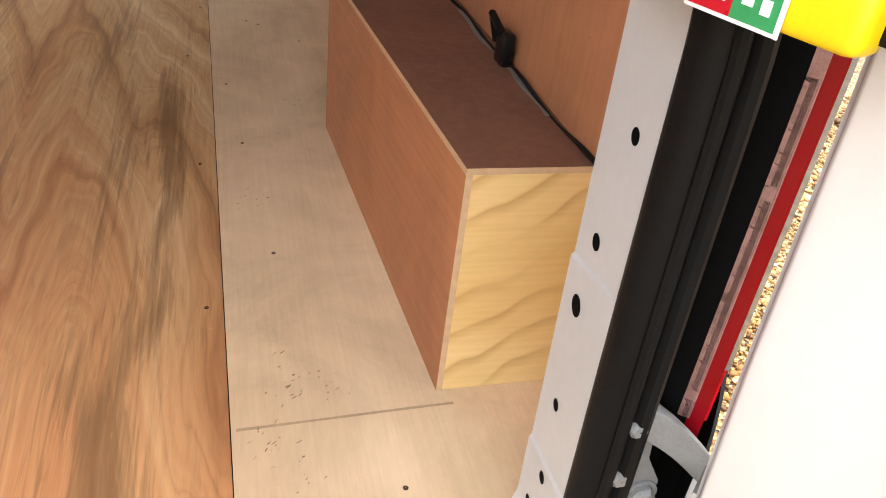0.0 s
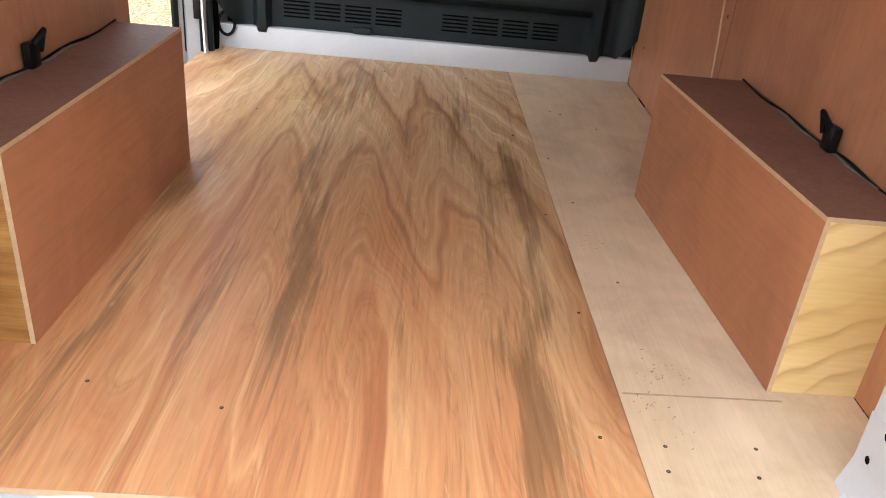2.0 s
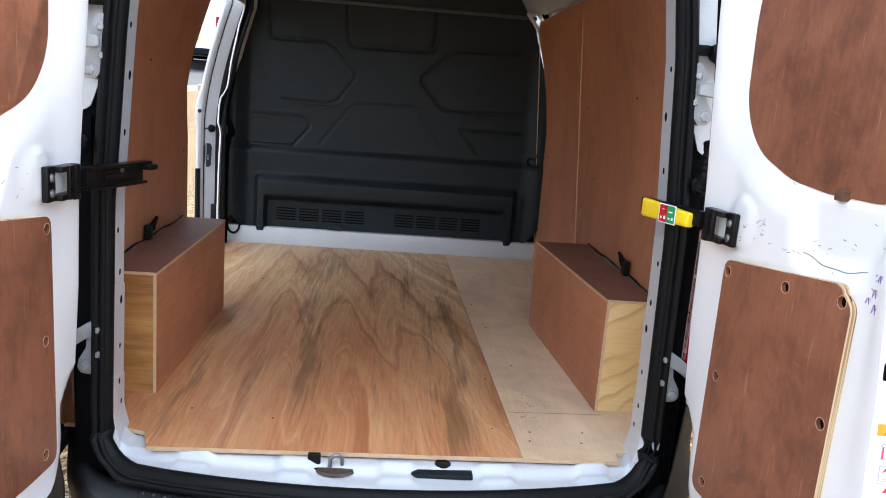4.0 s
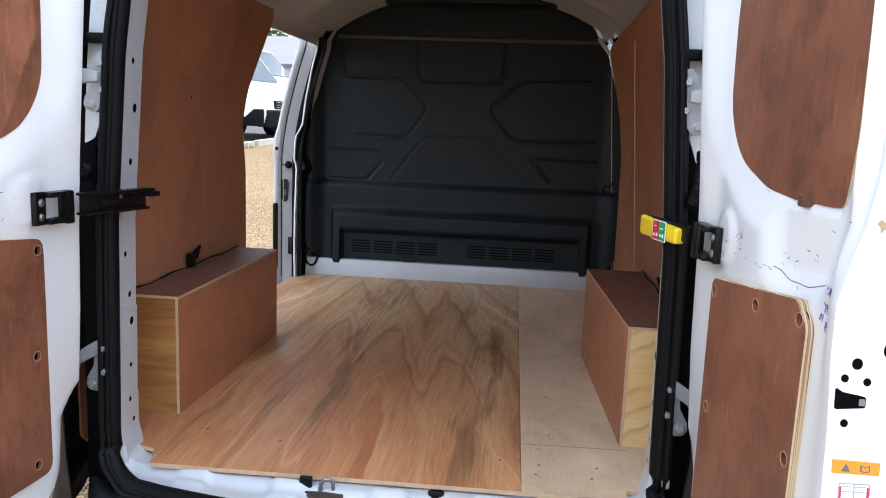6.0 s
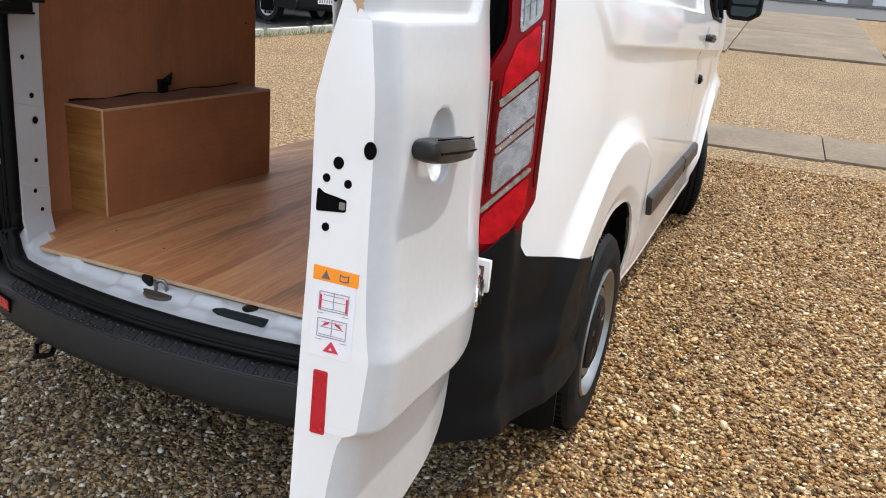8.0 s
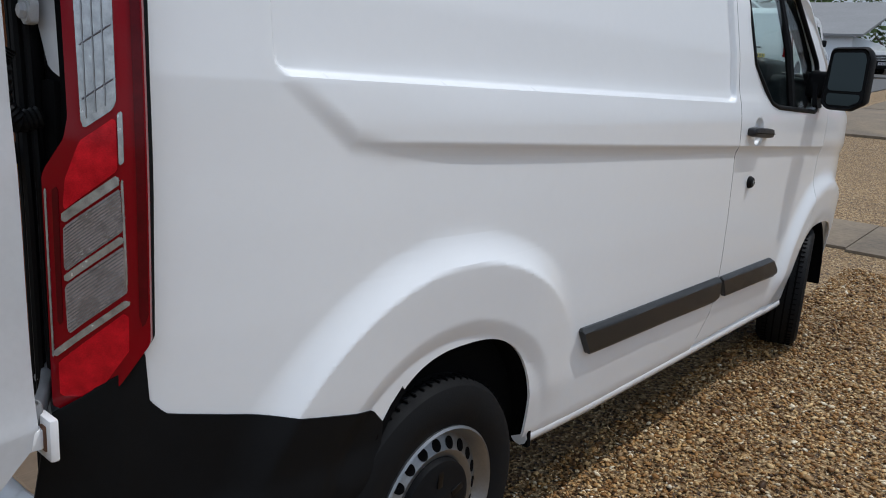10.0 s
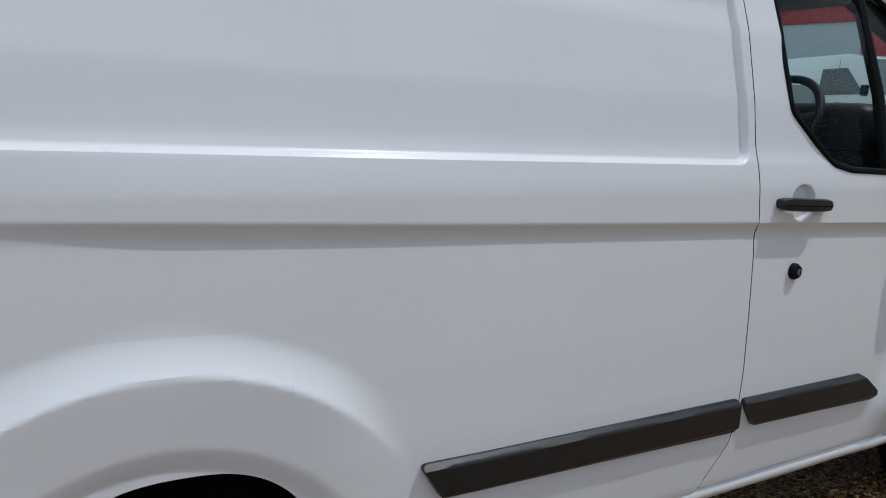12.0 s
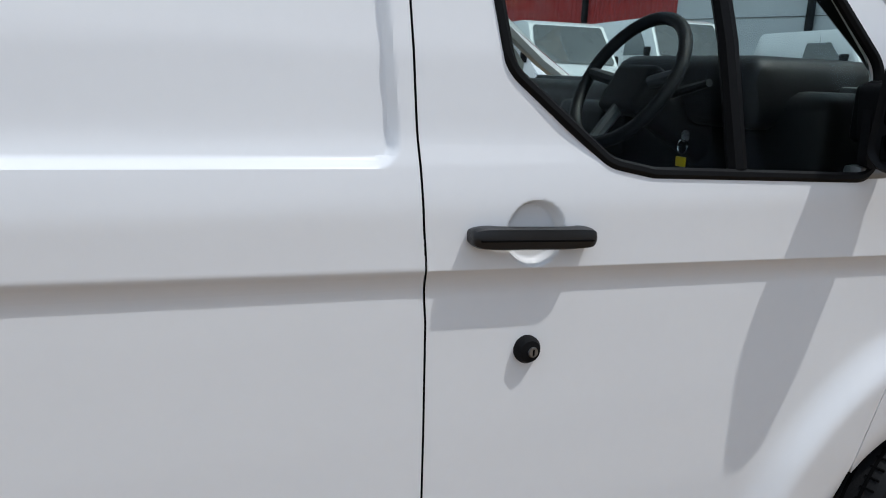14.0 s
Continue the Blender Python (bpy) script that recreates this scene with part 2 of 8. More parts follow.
def marbled_ply():
    """Marbled sheet: tan and red-brown fields, flame figure round a few hearts, and ragged smoky streaks along the grain."""
    n = Nodes("marbled floor plywood")
    co = n.add("TexCoord")
    warp = n.add("TexNoise")
    warp.inputs["Scale"].default_value = 2.8
    warp.inputs["Detail"].default_value = 1.4
    n.link(co.outputs["Object"], warp.inputs["Vector"])
    wm = n.add("VectorMath")
    wm.operation = "MULTIPLY_ADD"
    wm.inputs[1].default_value = (0.13, 0.34, 0.0)
    n.link(warp.outputs["Color"], wm.inputs[0])
    n.link(co.outputs["Object"], wm.inputs[2])
    p = wm.outputs[0]
    calm = n.add("VectorMath")
    calm.operation = "MULTIPLY_ADD"
    calm.inputs[1].default_value = (0.045, 0.15, 0.0)
    n.link(warp.outputs["Color"], calm.inputs[0])
    n.link(co.outputs["Object"], calm.inputs[2])
    p_calm = calm.outputs[0]

    def blob(cx, cy, rx, ry):
        d = n.add("VectorMath")
        d.operation = "MULTIPLY_ADD"
        d.inputs[1].default_value = (1 / rx, 1 / ry, 0.0)
        d.inputs[2].default_value = (-(cx + 0.065) / rx, -(cy + 0.17) / ry, 0.0)
        n.link(p, d.inputs[0])
        l = n.add("VectorMath")
        l.operation = "LENGTH"
        n.link(d.outputs[0], l.inputs[0])
        m = n.add("MapRange")
        m.interpolation_type = "SMOOTHSTEP"
        m.inputs[1].default_value, m.inputs[2].default_value = 1.6, 0.0
        n.link(l.outputs["Value"], m.inputs[0])
        return m.outputs[0]

    def total(items, first):
        for w, it in items:
            first = n.math("ADD", first, n.math("MULTIPLY", blob(*it), w))
        return first
    mp = n.add("Mapping")
    mp.inputs["Scale"].default_value = (2.6, 0.55, 1.0)
    mp.inputs["Location"].default_value = (1.3, 4.1, 0.0)
    n.link(p, mp.inputs["Vector"])
    v = mp.outputs["Vector"]
    xyz = n.add("SeparateXYZ")
    n.link(p_calm, xyz.inputs[0])
    px = n.math("SUBTRACT", xyz.outputs[0], 0.0225)
    py = n.math("SUBTRACT", xyz.outputs[1], 0.075)
    # the sheet cuts the growth rings at a slant: tongues that point along the grain round a few leaning axes
    axis = n.math("ADD", px, n.math("MULTIPLY", n.math("SUBTRACT", py, 1.0), 0.12))

    def hump(c, w):
        q = n.math("MULTIPLY", n.math("SUBTRACT", axis, c), 1 / w)
        return n.math("DIVIDE", 1.0, n.math("ADD", 1.0, n.math("MULTIPLY", q, q)))

    def ramp_up(c, slope):
        return n.math("MAXIMUM", n.math("MULTIPLY", n.math("SUBTRACT", axis, c), slope), 0.0)
    swing = n.math("ADD", ramp_up(0.14, 5.0), ramp_up(-0.43, -3.6))
    for amp, c, w in ((-0.62, -0.145, 0.075), (-0.46, -0.385, 0.05), (-0.30, 0.10, 0.04), (0.46, 0.003, 0.04), (0.36, -0.27, 0.045), (0.25, 0.235, 0.03)):
        swing = n.math("ADD", swing, n.math("MULTIPLY", hump(c, w), amp))
    near = n.add("MapRange")
    near.inputs[1].default_value, near.inputs[2].default_value = 1.15, 0.0
    near.inputs[3].default_value, near.inputs[4].default_value = 0.9, 1.7
    n.link(py, near.inputs[0])
    drift = n.noise(n.coord((5.0, 0.9, 1.0)), 1.0, 2.0, 0.5, 0.3)
    whorl = n.noise(n.coord((9.0, 3.2, 1.0)), 1.0, 1.5, 0.5, 0.6)
    field = n.math("ADD", py, n.math("ADD", n.math("MULTIPLY", swing, near.outputs[0]), n.math("ADD", n.math("MULTIPLY", drift, 1.0), n.math("MULTIPLY", whorl, 0.26))))
    # towards the rear edge the figure runs out into long straight lines
    straight = n.math("ADD", n.math("MULTIPLY", axis, 5.5), n.math("MULTIPLY", n.noise(n.coord((7.0, 0.8, 1.0)), 1.0, 2.0, 0.5), 1.5))
    rear = n.add("MapRange")
    rear.interpolation_type = "SMOOTHSTEP"
    rear.inputs[1].default_value, rear.inputs[2].default_value = 0.95, 0.15
    n.link(py, rear.inputs[0])
    fibre = n.noise(n.coord((85.0, 3.0, 1.0)), 1.0, 3.0, 0.6)

    def one_ring(of, k, detail, jitter):
        t = n.add("TexNoise")
        t.noise_dimensions = "1D"
        t.inputs["Scale"].default_value = 1.0
        t.inputs["Detail"].default_value = detail
        t.inputs["Roughness"].default_value = 0.62
        n.link(n.math("ADD", n.math("MULTIPLY", of, k), n.math("MULTIPLY", fibre, jitter)), t.inputs["W"])
        return t.outputs["Fac"]

    def rings(k, detail, jitter):
        a, b = one_ring(field, k, detail, jitter), one_ring(straight, k, detail, jitter)
        return n.math("ADD", a, n.math("MULTIPLY", n.math("SUBTRACT", b, a), n.math("MULTIPLY", rear.outputs[0], 0.9)))
    broad = rings(2.1, 4.5, 0.10)
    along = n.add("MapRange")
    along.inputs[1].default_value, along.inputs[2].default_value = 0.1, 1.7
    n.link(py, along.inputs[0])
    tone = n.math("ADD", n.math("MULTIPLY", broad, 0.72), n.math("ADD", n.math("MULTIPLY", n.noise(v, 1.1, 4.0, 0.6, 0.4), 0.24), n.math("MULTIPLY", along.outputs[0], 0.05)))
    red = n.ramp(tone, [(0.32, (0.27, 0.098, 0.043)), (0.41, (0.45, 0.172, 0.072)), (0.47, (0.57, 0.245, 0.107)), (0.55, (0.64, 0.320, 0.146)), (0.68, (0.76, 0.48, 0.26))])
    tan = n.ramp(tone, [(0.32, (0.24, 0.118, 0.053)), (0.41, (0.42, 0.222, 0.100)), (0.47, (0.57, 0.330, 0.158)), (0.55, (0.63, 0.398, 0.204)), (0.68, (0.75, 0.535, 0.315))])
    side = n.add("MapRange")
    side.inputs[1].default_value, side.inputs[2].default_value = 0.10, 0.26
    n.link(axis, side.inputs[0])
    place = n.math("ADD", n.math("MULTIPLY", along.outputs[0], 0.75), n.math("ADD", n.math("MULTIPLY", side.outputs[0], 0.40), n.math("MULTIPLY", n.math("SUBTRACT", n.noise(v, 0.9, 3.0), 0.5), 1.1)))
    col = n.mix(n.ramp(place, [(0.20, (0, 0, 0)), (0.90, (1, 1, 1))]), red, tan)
    # narrow dark latewood lines between the bands
    line = n.math("ABSOLUTE", n.math("SUBTRACT", rings(3.4, 2.5, 0.22), 0.5))
    vein = n.ramp(line, [(0.0, (0.50, 0.50, 0.50)), (0.008, (0.26, 0.26, 0.26)), (0.045, (0, 0, 0))])
    where = n.ramp(n.noise(v, 1.6, 3.0), [(0.36, (0.35, 0.35, 0.35)), (0.58, (1, 1, 1))])
    col = n.mix(n.math("MULTIPLY", vein, n.math("MULTIPLY", where, 0.75)), col, (0.30, 0.125, 0.052))
    # ragged smoky streaks
    st = n.add("Mapping")
    st.inputs["Scale"].default_value = (15.0, 1.2, 1.0)
    n.link(p_calm, st.inputs["Vector"])
    rag = n.noise(st.outputs["Vector"], 1.3, 6.0, 0.68, 0.5)
    streaks = total([(0.34, (-0.262, 0.62, 0.05, 0.34)), (0.26, (-0.31, 1.15, 0.06, 0.36)), (0.26, (-0.43, 0.62, 0.035, 0.30)), (0.26, (-0.61, 0.50, 0.03, 0.45)), (0.32, (0.23, 0.28, 0.05, 0.40)),
                     (0.24, (0.19, 1.0, 0.04, 0.45)), (0.22, (-0.34, 2.1, 0.14, 0.5)), (0.28, (0.275, 0.9, 0.03, 0.7)), (0.22, (0.20, 0.22, 0.03, 0.30)), (0.26, (0.26, 1.4, 0.04, 0.35)), (0.20, (-0.66, 1.2, 0.04, 0.3)), (0.2, (0.10, 1.7, 0.05, 0.5))], n.math("MULTIPLY", rag, 0.95))
    lines = n.noise(n.coord((130.0, 3.2, 1.0)), 1.0, 3.0, 0.65)
    streaks = n.math("ADD", streaks, n.math("MULTIPLY", n.math("SUBTRACT", lines, 0.5), 0.75))
    col = n.mix(n.ramp(streaks, [(0.58, (0, 0, 0)), (0.68, (0.38, 0.38, 0.38)), (0.86, (0.74, 0.74, 0.74))]), col, (0.205, 0.105, 0.046))
    thin = n.add("Mapping")
    thin.inputs["Scale"].default_value = (46.0, 2.6, 1.0)
    n.link(p_calm, thin.inputs["Vector"])
    col = n.mix(n.ramp(n.noise(thin.outputs["Vector"], 1.0, 6.0, 0.72, 0.4), [(0.55, (0, 0, 0)), (0.62, (0.14, 0.14, 0.14)), (0.76, (0.42, 0.42, 0.42))]), col, (0.225, 0.108, 0.045))
    fine = n.coord((70.0, 3.2, 1.0))
    grain = n.noise(fine, 1.4, 4.0, 0.7)
    col = n.mix(0.22, col, n.ramp(grain, [(0.36, (0.42, 0.36, 0.30)), (0.60, (1, 1, 1))]), "MULTIPLY")
    # scuffs and pale scratches
    sc = n.noise(n.coord((26.0, 9.0, 1.0)), 1.0, 4.0, 0.7, 0.6)
    col = n.mix(n.ramp(sc, [(0.68, (0, 0, 0)), (0.76, (0.5, 0.5, 0.5))]), col, (0.72, 0.56, 0.38))
    col = n.mix(1.0, col, (0.98, 0.965, 0.965), "MULTIPLY")
    n.base(col)
    n.rough(n.ramp(grain, [(0.3, (0.48,) * 3), (0.7, (0.36,) * 3)]))
    n.bump(grain, 0.12, 0.001)
    return n.mat


def pine_ply():
    """Yellow pine face with a few wavering latewood bands."""
    n = Nodes("yellow pine plywood")
    co = n.add("TexCoord")
    xyz = n.add("SeparateXYZ")
    n.link(co.outputs["Object"], xyz.inputs[0])
    sway = n.noise(n.coord((5.0, 5.0, 2.2)), 1.0, 2.0, 0.5)
    h = n.math("ADD", n.math("MULTIPLY", xyz.outputs[2], 15.0), n.math("ADD", n.math("MULTIPLY", sway, 3.4), n.math("MULTIPLY", xyz.outputs[0], -3.0)))
    fr = n.math("FRACT", h)
    band = n.ramp(fr, [(0.0, (0.0, 0.0, 0.0)), (0.55, (0.05, 0.05, 0.05)), (0.86, (0.62, 0.62, 0.62)), (0.93, (0.15, 0.15, 0.15)), (1.0, (0.0, 0.0, 0.0))])
    some = n.ramp(n.noise(n.coord((2.5, 2.5, 7.0)), 1.3, 2.0), [(0.38, (0.15, 0.15, 0.15)), (0.60, (1, 1, 1))])
    tone = n.noise(n.coord((3, 3, 6)), 1.0, 3.0)
    col = n.ramp(tone, [(0.3, (0.66, 0.43, 0.165)), (0.7, (0.76, 0.545, 0.26))])
    col = n.mix(n.math("MULTIPLY", band, some), col, (0.42, 0.205, 0.06))
    grain = n.noise(n.coord((6.0, 6.0, 150.0)), 1.0, 3.0)
    col = n.mix(0.12, col, n.ramp(grain, [(0.35, (0.5, 0.42, 0.3)), (0.6, (1, 1, 1))]), "MULTIPLY")
    n.base(col)
    n.rough(0.48)
    return n.mat


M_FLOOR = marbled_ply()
M_PALE = veneer("pale floor plywood",
                [(0.2, (0.63, 0.440, 0.282)), (0.5, (0.71, 0.525, 0.350)), (0.9, (0.79, 0.615, 0.440))],
                (3.0, 0.7, 1.0), 0.5, 1.0, 0.42, 0.28, (0.40, 0.26, 0.15), 0.10, 1.2)
M_BROWN = veneer("red-brown film-faced plywood",
                 [(0.2, (0.330, 0.136, 0.068)), (0.5, (0.430, 0.184, 0.093)), (0.9, (0.515, 0.228, 0.118))],
                 (1.2, 1.2, 0.5), 0.4, 1.0, 0.42, 0.30, (0.11, 0.042, 0.024), 0.08, 2.2)
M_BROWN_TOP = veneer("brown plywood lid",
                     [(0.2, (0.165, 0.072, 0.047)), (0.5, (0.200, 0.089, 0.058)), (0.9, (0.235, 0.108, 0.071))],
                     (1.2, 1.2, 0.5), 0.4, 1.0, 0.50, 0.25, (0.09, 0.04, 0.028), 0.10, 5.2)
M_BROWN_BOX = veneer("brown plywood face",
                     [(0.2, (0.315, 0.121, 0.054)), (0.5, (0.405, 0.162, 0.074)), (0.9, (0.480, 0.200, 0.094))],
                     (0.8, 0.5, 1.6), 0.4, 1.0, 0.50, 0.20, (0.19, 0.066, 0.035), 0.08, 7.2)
def worn_ply():
    """Red-brown film-faced ply: blotched, scuffed and scratched to paler wood."""
    n = Nodes("worn brown plywood")
    v = n.coord()
    blot = n.noise(v, 4.5, 6.0, 0.65, 0.8)
    col = n.ramp(blot, [(0.30, (0.165, 0.060, 0.031)), (0.46, (0.225, 0.083, 0.043)), (0.60, (0.262, 0.098, 0.050)), (0.75, (0.315, 0.122, 0.063))])
    dirt = n.noise(n.coord((1.0, 1.0, 0.7)), 11.0, 5.0, 0.7, 0.5)
    col = n.mix(n.ramp(dirt, [(0.47, (0, 0, 0)), (0.66, (0.50, 0.50, 0.50))]), col, (0.075, 0.030, 0.017))
    rub = n.noise(n.coord((1.0, 1.0, 1.4)), 26.0, 6.0, 0.75, 0.9)
    col = n.mix(n.ramp(rub, [(0.60, (0, 0, 0)), (0.72, (0.60, 0.60, 0.60))]), col, (0.40, 0.155, 0.070))
    for ang, sc, lim in ((0.5, 30.0, 0.695), (-0.7, 24.0, 0.70), (1.2, 26.0, 0.71)):
        m = n.add("Mapping")
        m.inputs["Rotation"].default_value = (ang, 0.0, 0.0)
        m.inputs["Scale"].default_value = (1.0, 7.0, 0.45)
        n.link(v, m.inputs["Vector"])
        sct = n.noise(m.outputs["Vector"], sc * 0.45, 3.0, 0.6, 0.3)
        col = n.mix(n.ramp(sct, [(lim - 0.02, (0, 0, 0)), (lim + 0.03, (0.45, 0.45, 0.45))]), col, (0.46, 0.215, 0.12))
    fine = n.noise(n.coord((60, 60, 6)), 1.5, 4.0, 0.7)
    col = n.mix(0.25, col, n.ramp(fine, [(0.35, (0.45, 0.38, 0.34)), (0.6, (1, 1, 1))]), "MULTIPLY")
    n.base(col)
    n.rough(n.ramp(blot, [(0.3, (0.38,) * 3), (0.7, (0.58,) * 3)]))
    n.bump(fine, 0.2, 0.001)
    return n.mat


M_WORN = worn_ply()
M_EDGE = plain("plywood edge", (0.50, 0.335, 0.20), 0.6, 0.18, 60.0)
M_PINE = pine_ply()
M_LAYERS = Nodes("layered plywood edge")
lx = M_LAYERS.noise(M_LAYERS.coord((420.0, 2.0, 2.0)), 1.0, 1.0)
M_LAYERS.base(M_LAYERS.ramp(lx, [(0.42, (0.24, 0.12, 0.05)), (0.50, (0.56, 0.40, 0.22)), (0.60, (0.66, 0.50, 0.31))]))
M_LAYERS.rough(0.7)
M_LAYERS = M_LAYERS.mat
M_OAK = veneer("golden brown plywood",
               [(0.25, (0.25, 0.100, 0.026)), (0.5, (0.37, 0.166, 0.045)), (0.85, (0.52, 0.285, 0.09))],
               (1.0, 1.0, 7.0), 1.2, 3.0, 0.45, 0.5, (0.20, 0.085, 0.025), 0.4, 6.1)


# ---------------------------------------------------------------- mesh tools
def obj(name, me, material, parent=None, label="", smooth=40):
    ob = new(name, me)
    if material is not None and not me.materials:
        me.materials.append(material)
    if smooth:
        me.polygons.foreach_set("use_smooth", [True] * len(me.polygons))
        me.set_sharp_from_angle(angle=radians(smooth))
    if parent is not None:
        while parent.parent is not None and parent.parent.parent is not None:
            parent = parent.parent
        ob.parent = parent
    if label:
        ob["label"] = label
    return ob


def part(name, bm, material, parent=None, label="", smooth=40):
    """Links a bmesh as one mesh object under a thing or a part."""
    me = bpy.data.meshes.new(name)
    bm.to_mesh(me)
    bm.free()
    return obj(name, me, material, parent, label, smooth)


def thing(name, label, category, at=(0, 0, 0), turn=0.0, group=""):
    e = new(name)
    e.empty_display_size = 0.1
    e.matrix_world = pose(*at, 0, 0, turn)
    return tagged(e, label, category, group)


def box(x0, x1, y0, y1, z0, z1, bevel=0.0, seg=2, bm=None):
    own = bmesh.new()
    bmesh.ops.create_cube(own, size=1.0)
    for v in own.verts:
        v.co = (x0 + (v.co.x + 0.5) * (x1 - x0), y0 + (v.co.y + 0.5) * (y1 - y0), z0 + (v.co.z + 0.5) * (z1 - z0))
    if bevel:
        bmesh.ops.bevel(own, geom=own.edges[:], offset=bevel, segments=seg, affect="EDGES", profile=0.6)
    return join(bm, own)


def join(bm, own):
    if bm is None:
        return own
    me = bpy.data.meshes.new("t")
    own.to_mesh(me)
    own.free()
    bm.from_mesh(me)
    bpy.data.meshes.remove(me)
    return bm


def move(bm, m):
    bmesh.ops.transform(bm, matrix=m, verts=bm.verts[:])
    return bm


def bar(length, height, depth):
    """Pull handle: a straight bar with blunt rounded ends, arched clear of the panel between its feet."""
    bm = bmesh.new()
    n = 33
    rows = []
    for i in range(n):
        u = -math.cos(math.pi * i / (n - 1))
        e = (1 - min(1, abs(u)) ** 10) ** 0.5
        top = depth * (0.72 + 0.28 * e) * (0.95 if abs(u) == 1 else 1)
        under = 0.018 * (1 - min(1, abs(u) / 0.72) ** 6)
        hh = height / 2 * (0.34 + 0.66 * e)
        ring = []
        for k in range(12):
            a = 2 * math.pi * (k + 0.5) / 12
            c, d = math.cos(a), math.sin(a)
            q = 1 / (abs(c) ** 4 + abs(d) ** 4) ** 0.25
            ring.append(bm.verts.new((u * length / 2, (top + under) / 2 + (top - under) / 2 * c * q, hh * d * q)))
        rows.append(ring)
    for p, q in zip(rows, rows[1:]):
        for k in range(12):
            bm.faces.new((p[k], p[(k + 1) % 12], q[(k + 1) % 12], q[k]))
    bm.faces.new(rows[0][::-1])
    bm.faces.new(rows[-1])
    bmesh.ops.recalc_face_normals(bm, faces=bm.faces)
    return bm


def lathe(profile, n=48, axis="x", bm=None, closed=True):
    """Turns (radius, along) pairs round an axis."""
    bm = bm or bmesh.new()
    rings = []
    for i in range(n):
        a = 2 * math.pi * i / n
        c, s = math.cos(a), math.sin(a)
        ring = []
        for r, h in profile:
            p = {"x": (h, r * c, r * s), "y": (r * c, h, r * s), "z": (r * c, r * s, h)}[axis]
            ring.append(bm.verts.new(p))
        rings.append(ring)
    m = len(profile)
    for i in range(n):
        a, b = rings[i], rings[(i + 1) % n]
        for j in range(m if closed else m - 1):
            k = (j + 1) % m
            try:
                bm.faces.new((a[j], b[j], b[k], a[k]))
            except ValueError:
                pass
    bmesh.ops.remove_doubles(bm, verts=bm.verts[:], dist=1e-5)
    bmesh.ops.recalc_face_normals(bm, faces=bm.faces[:])
    return bm


def tube(path, r, n=10, bm=None, closed=False, flat=1.0):
    """A round bar along a path."""
    bm = bm or bmesh.new()
    pts = [Vector(p) for p in path]
    rings = []
    up = Vector((0.13, 0.21, 0.97)).normalized()
    cnt = len(pts)
    for i, p in enumerate(pts):
        a = pts[(i - 1) % cnt] if (closed or i > 0) else p
        b = pts[(i + 1) % cnt] if (closed or i < cnt - 1) else p
        d = (b - a).normalized()
        s = d.cross(up)
        if s.length < 1e-3:
            s = d.cross(Vector((1, 0, 0)))
        s.normalize()
        t = s.cross(d)
        rr = r[i] if isinstance(r, (list, tuple)) else r
        rings.append([bm.verts.new(p + s * rr * math.cos(2 * math.pi * k / n) + t * rr * flat * math.sin(2 * math.pi * k / n)) for k in range(n)])
    for i in range(cnt if closed else cnt - 1):
        a, b = rings[i], rings[(i + 1) % cnt]
        for k in range(n):
            bm.faces.new((a[k], a[(k + 1) % n], b[(k + 1) % n], b[k]))
    if not closed:
        bm.faces.new(rings[0][::-1])
        bm.faces.new(rings[-1])
    bmesh.ops.recalc_face_normals(bm, faces=bm.faces[:])
    return bm


def ss(a, b, x):
    """Smooth step from 0 at a to 1 at b."""
    t = np.clip((x - a) / (b - a), 0.0, 1.0)
    return t * t * (3 - 2 * t)


def d_poly(pts, u, v, r=0.0):
    """Signed distance to a closed polygon, positive inside, corners rounded by r."""
    u, v = np.asarray(u, float), np.asarray(v, float)
    if r:
        pts = rounded(pts, r)
    d = np.full(u.shape, 1e9)
    s = np.ones(u.shape)
    n = len(pts)
    for i in range(n):
        (x0, y0), (x1, y1) = pts[i], pts[i - 1]
        ex, ey, wx, wy = x1 - x0, y1 - y0, u - x0, v - y0
        t = np.clip((wx * ex + wy * ey) / max(ex * ex + ey * ey, 1e-12), 0, 1)
        d = np.minimum(d, (wx - ex * t) ** 2 + (wy - ey * t) ** 2)
        c1, c2, c3 = v >= y0, v < y1, ex * wy > ey * wx
        flip = (c1 & c2 & c3) | (~c1 & ~c2 & ~c3)
        s = np.where(flip, -s, s)
    return -s * np.sqrt(d)


def rounded(pts, r, n=6):
    """The polygon with each corner cut to an arc of radius about r."""
    out = []
    k = len(pts)
    for i in range(k):
        p, a, b = Vector((*pts[i], 0)), Vector((*pts[i - 1], 0)), Vector((*pts[(i + 1) % k], 0))
        da, db = a - p, b - p
        la, lb = da.length, db.length
        half = da.angle(db, 0.0) / 2
        cut = min(r / max(math.tan(half), 0.05), la * 0.48, lb * 0.48)
        p0, p1 = p + da.normalized() * cut, p + db.normalized() * cut
        for j in range(n + 1):
            t = j / n
            q = p0 * (1 - t) ** 2 + p * 2 * t * (1 - t) + p1 * t * t
            out.append((q.x, q.y))
    return out


def d_line(pts, u, v):
    """Distance to an open polyline."""
    d = np.full(np.shape(u), 1e9)
    for (x0, y0), (x1, y1) in zip(pts, pts[1:]):
        ex, ey, wx, wy = x1 - x0, y1 - y0, u - x0, v - y0
        t = np.clip((wx * ex + wy * ey) / max(ex * ex + ey * ey, 1e-12), 0, 1)
        d = np.minimum(d, (wx - ex * t) ** 2 + (wy - ey * t) ** 2)
    return np.sqrt(d)


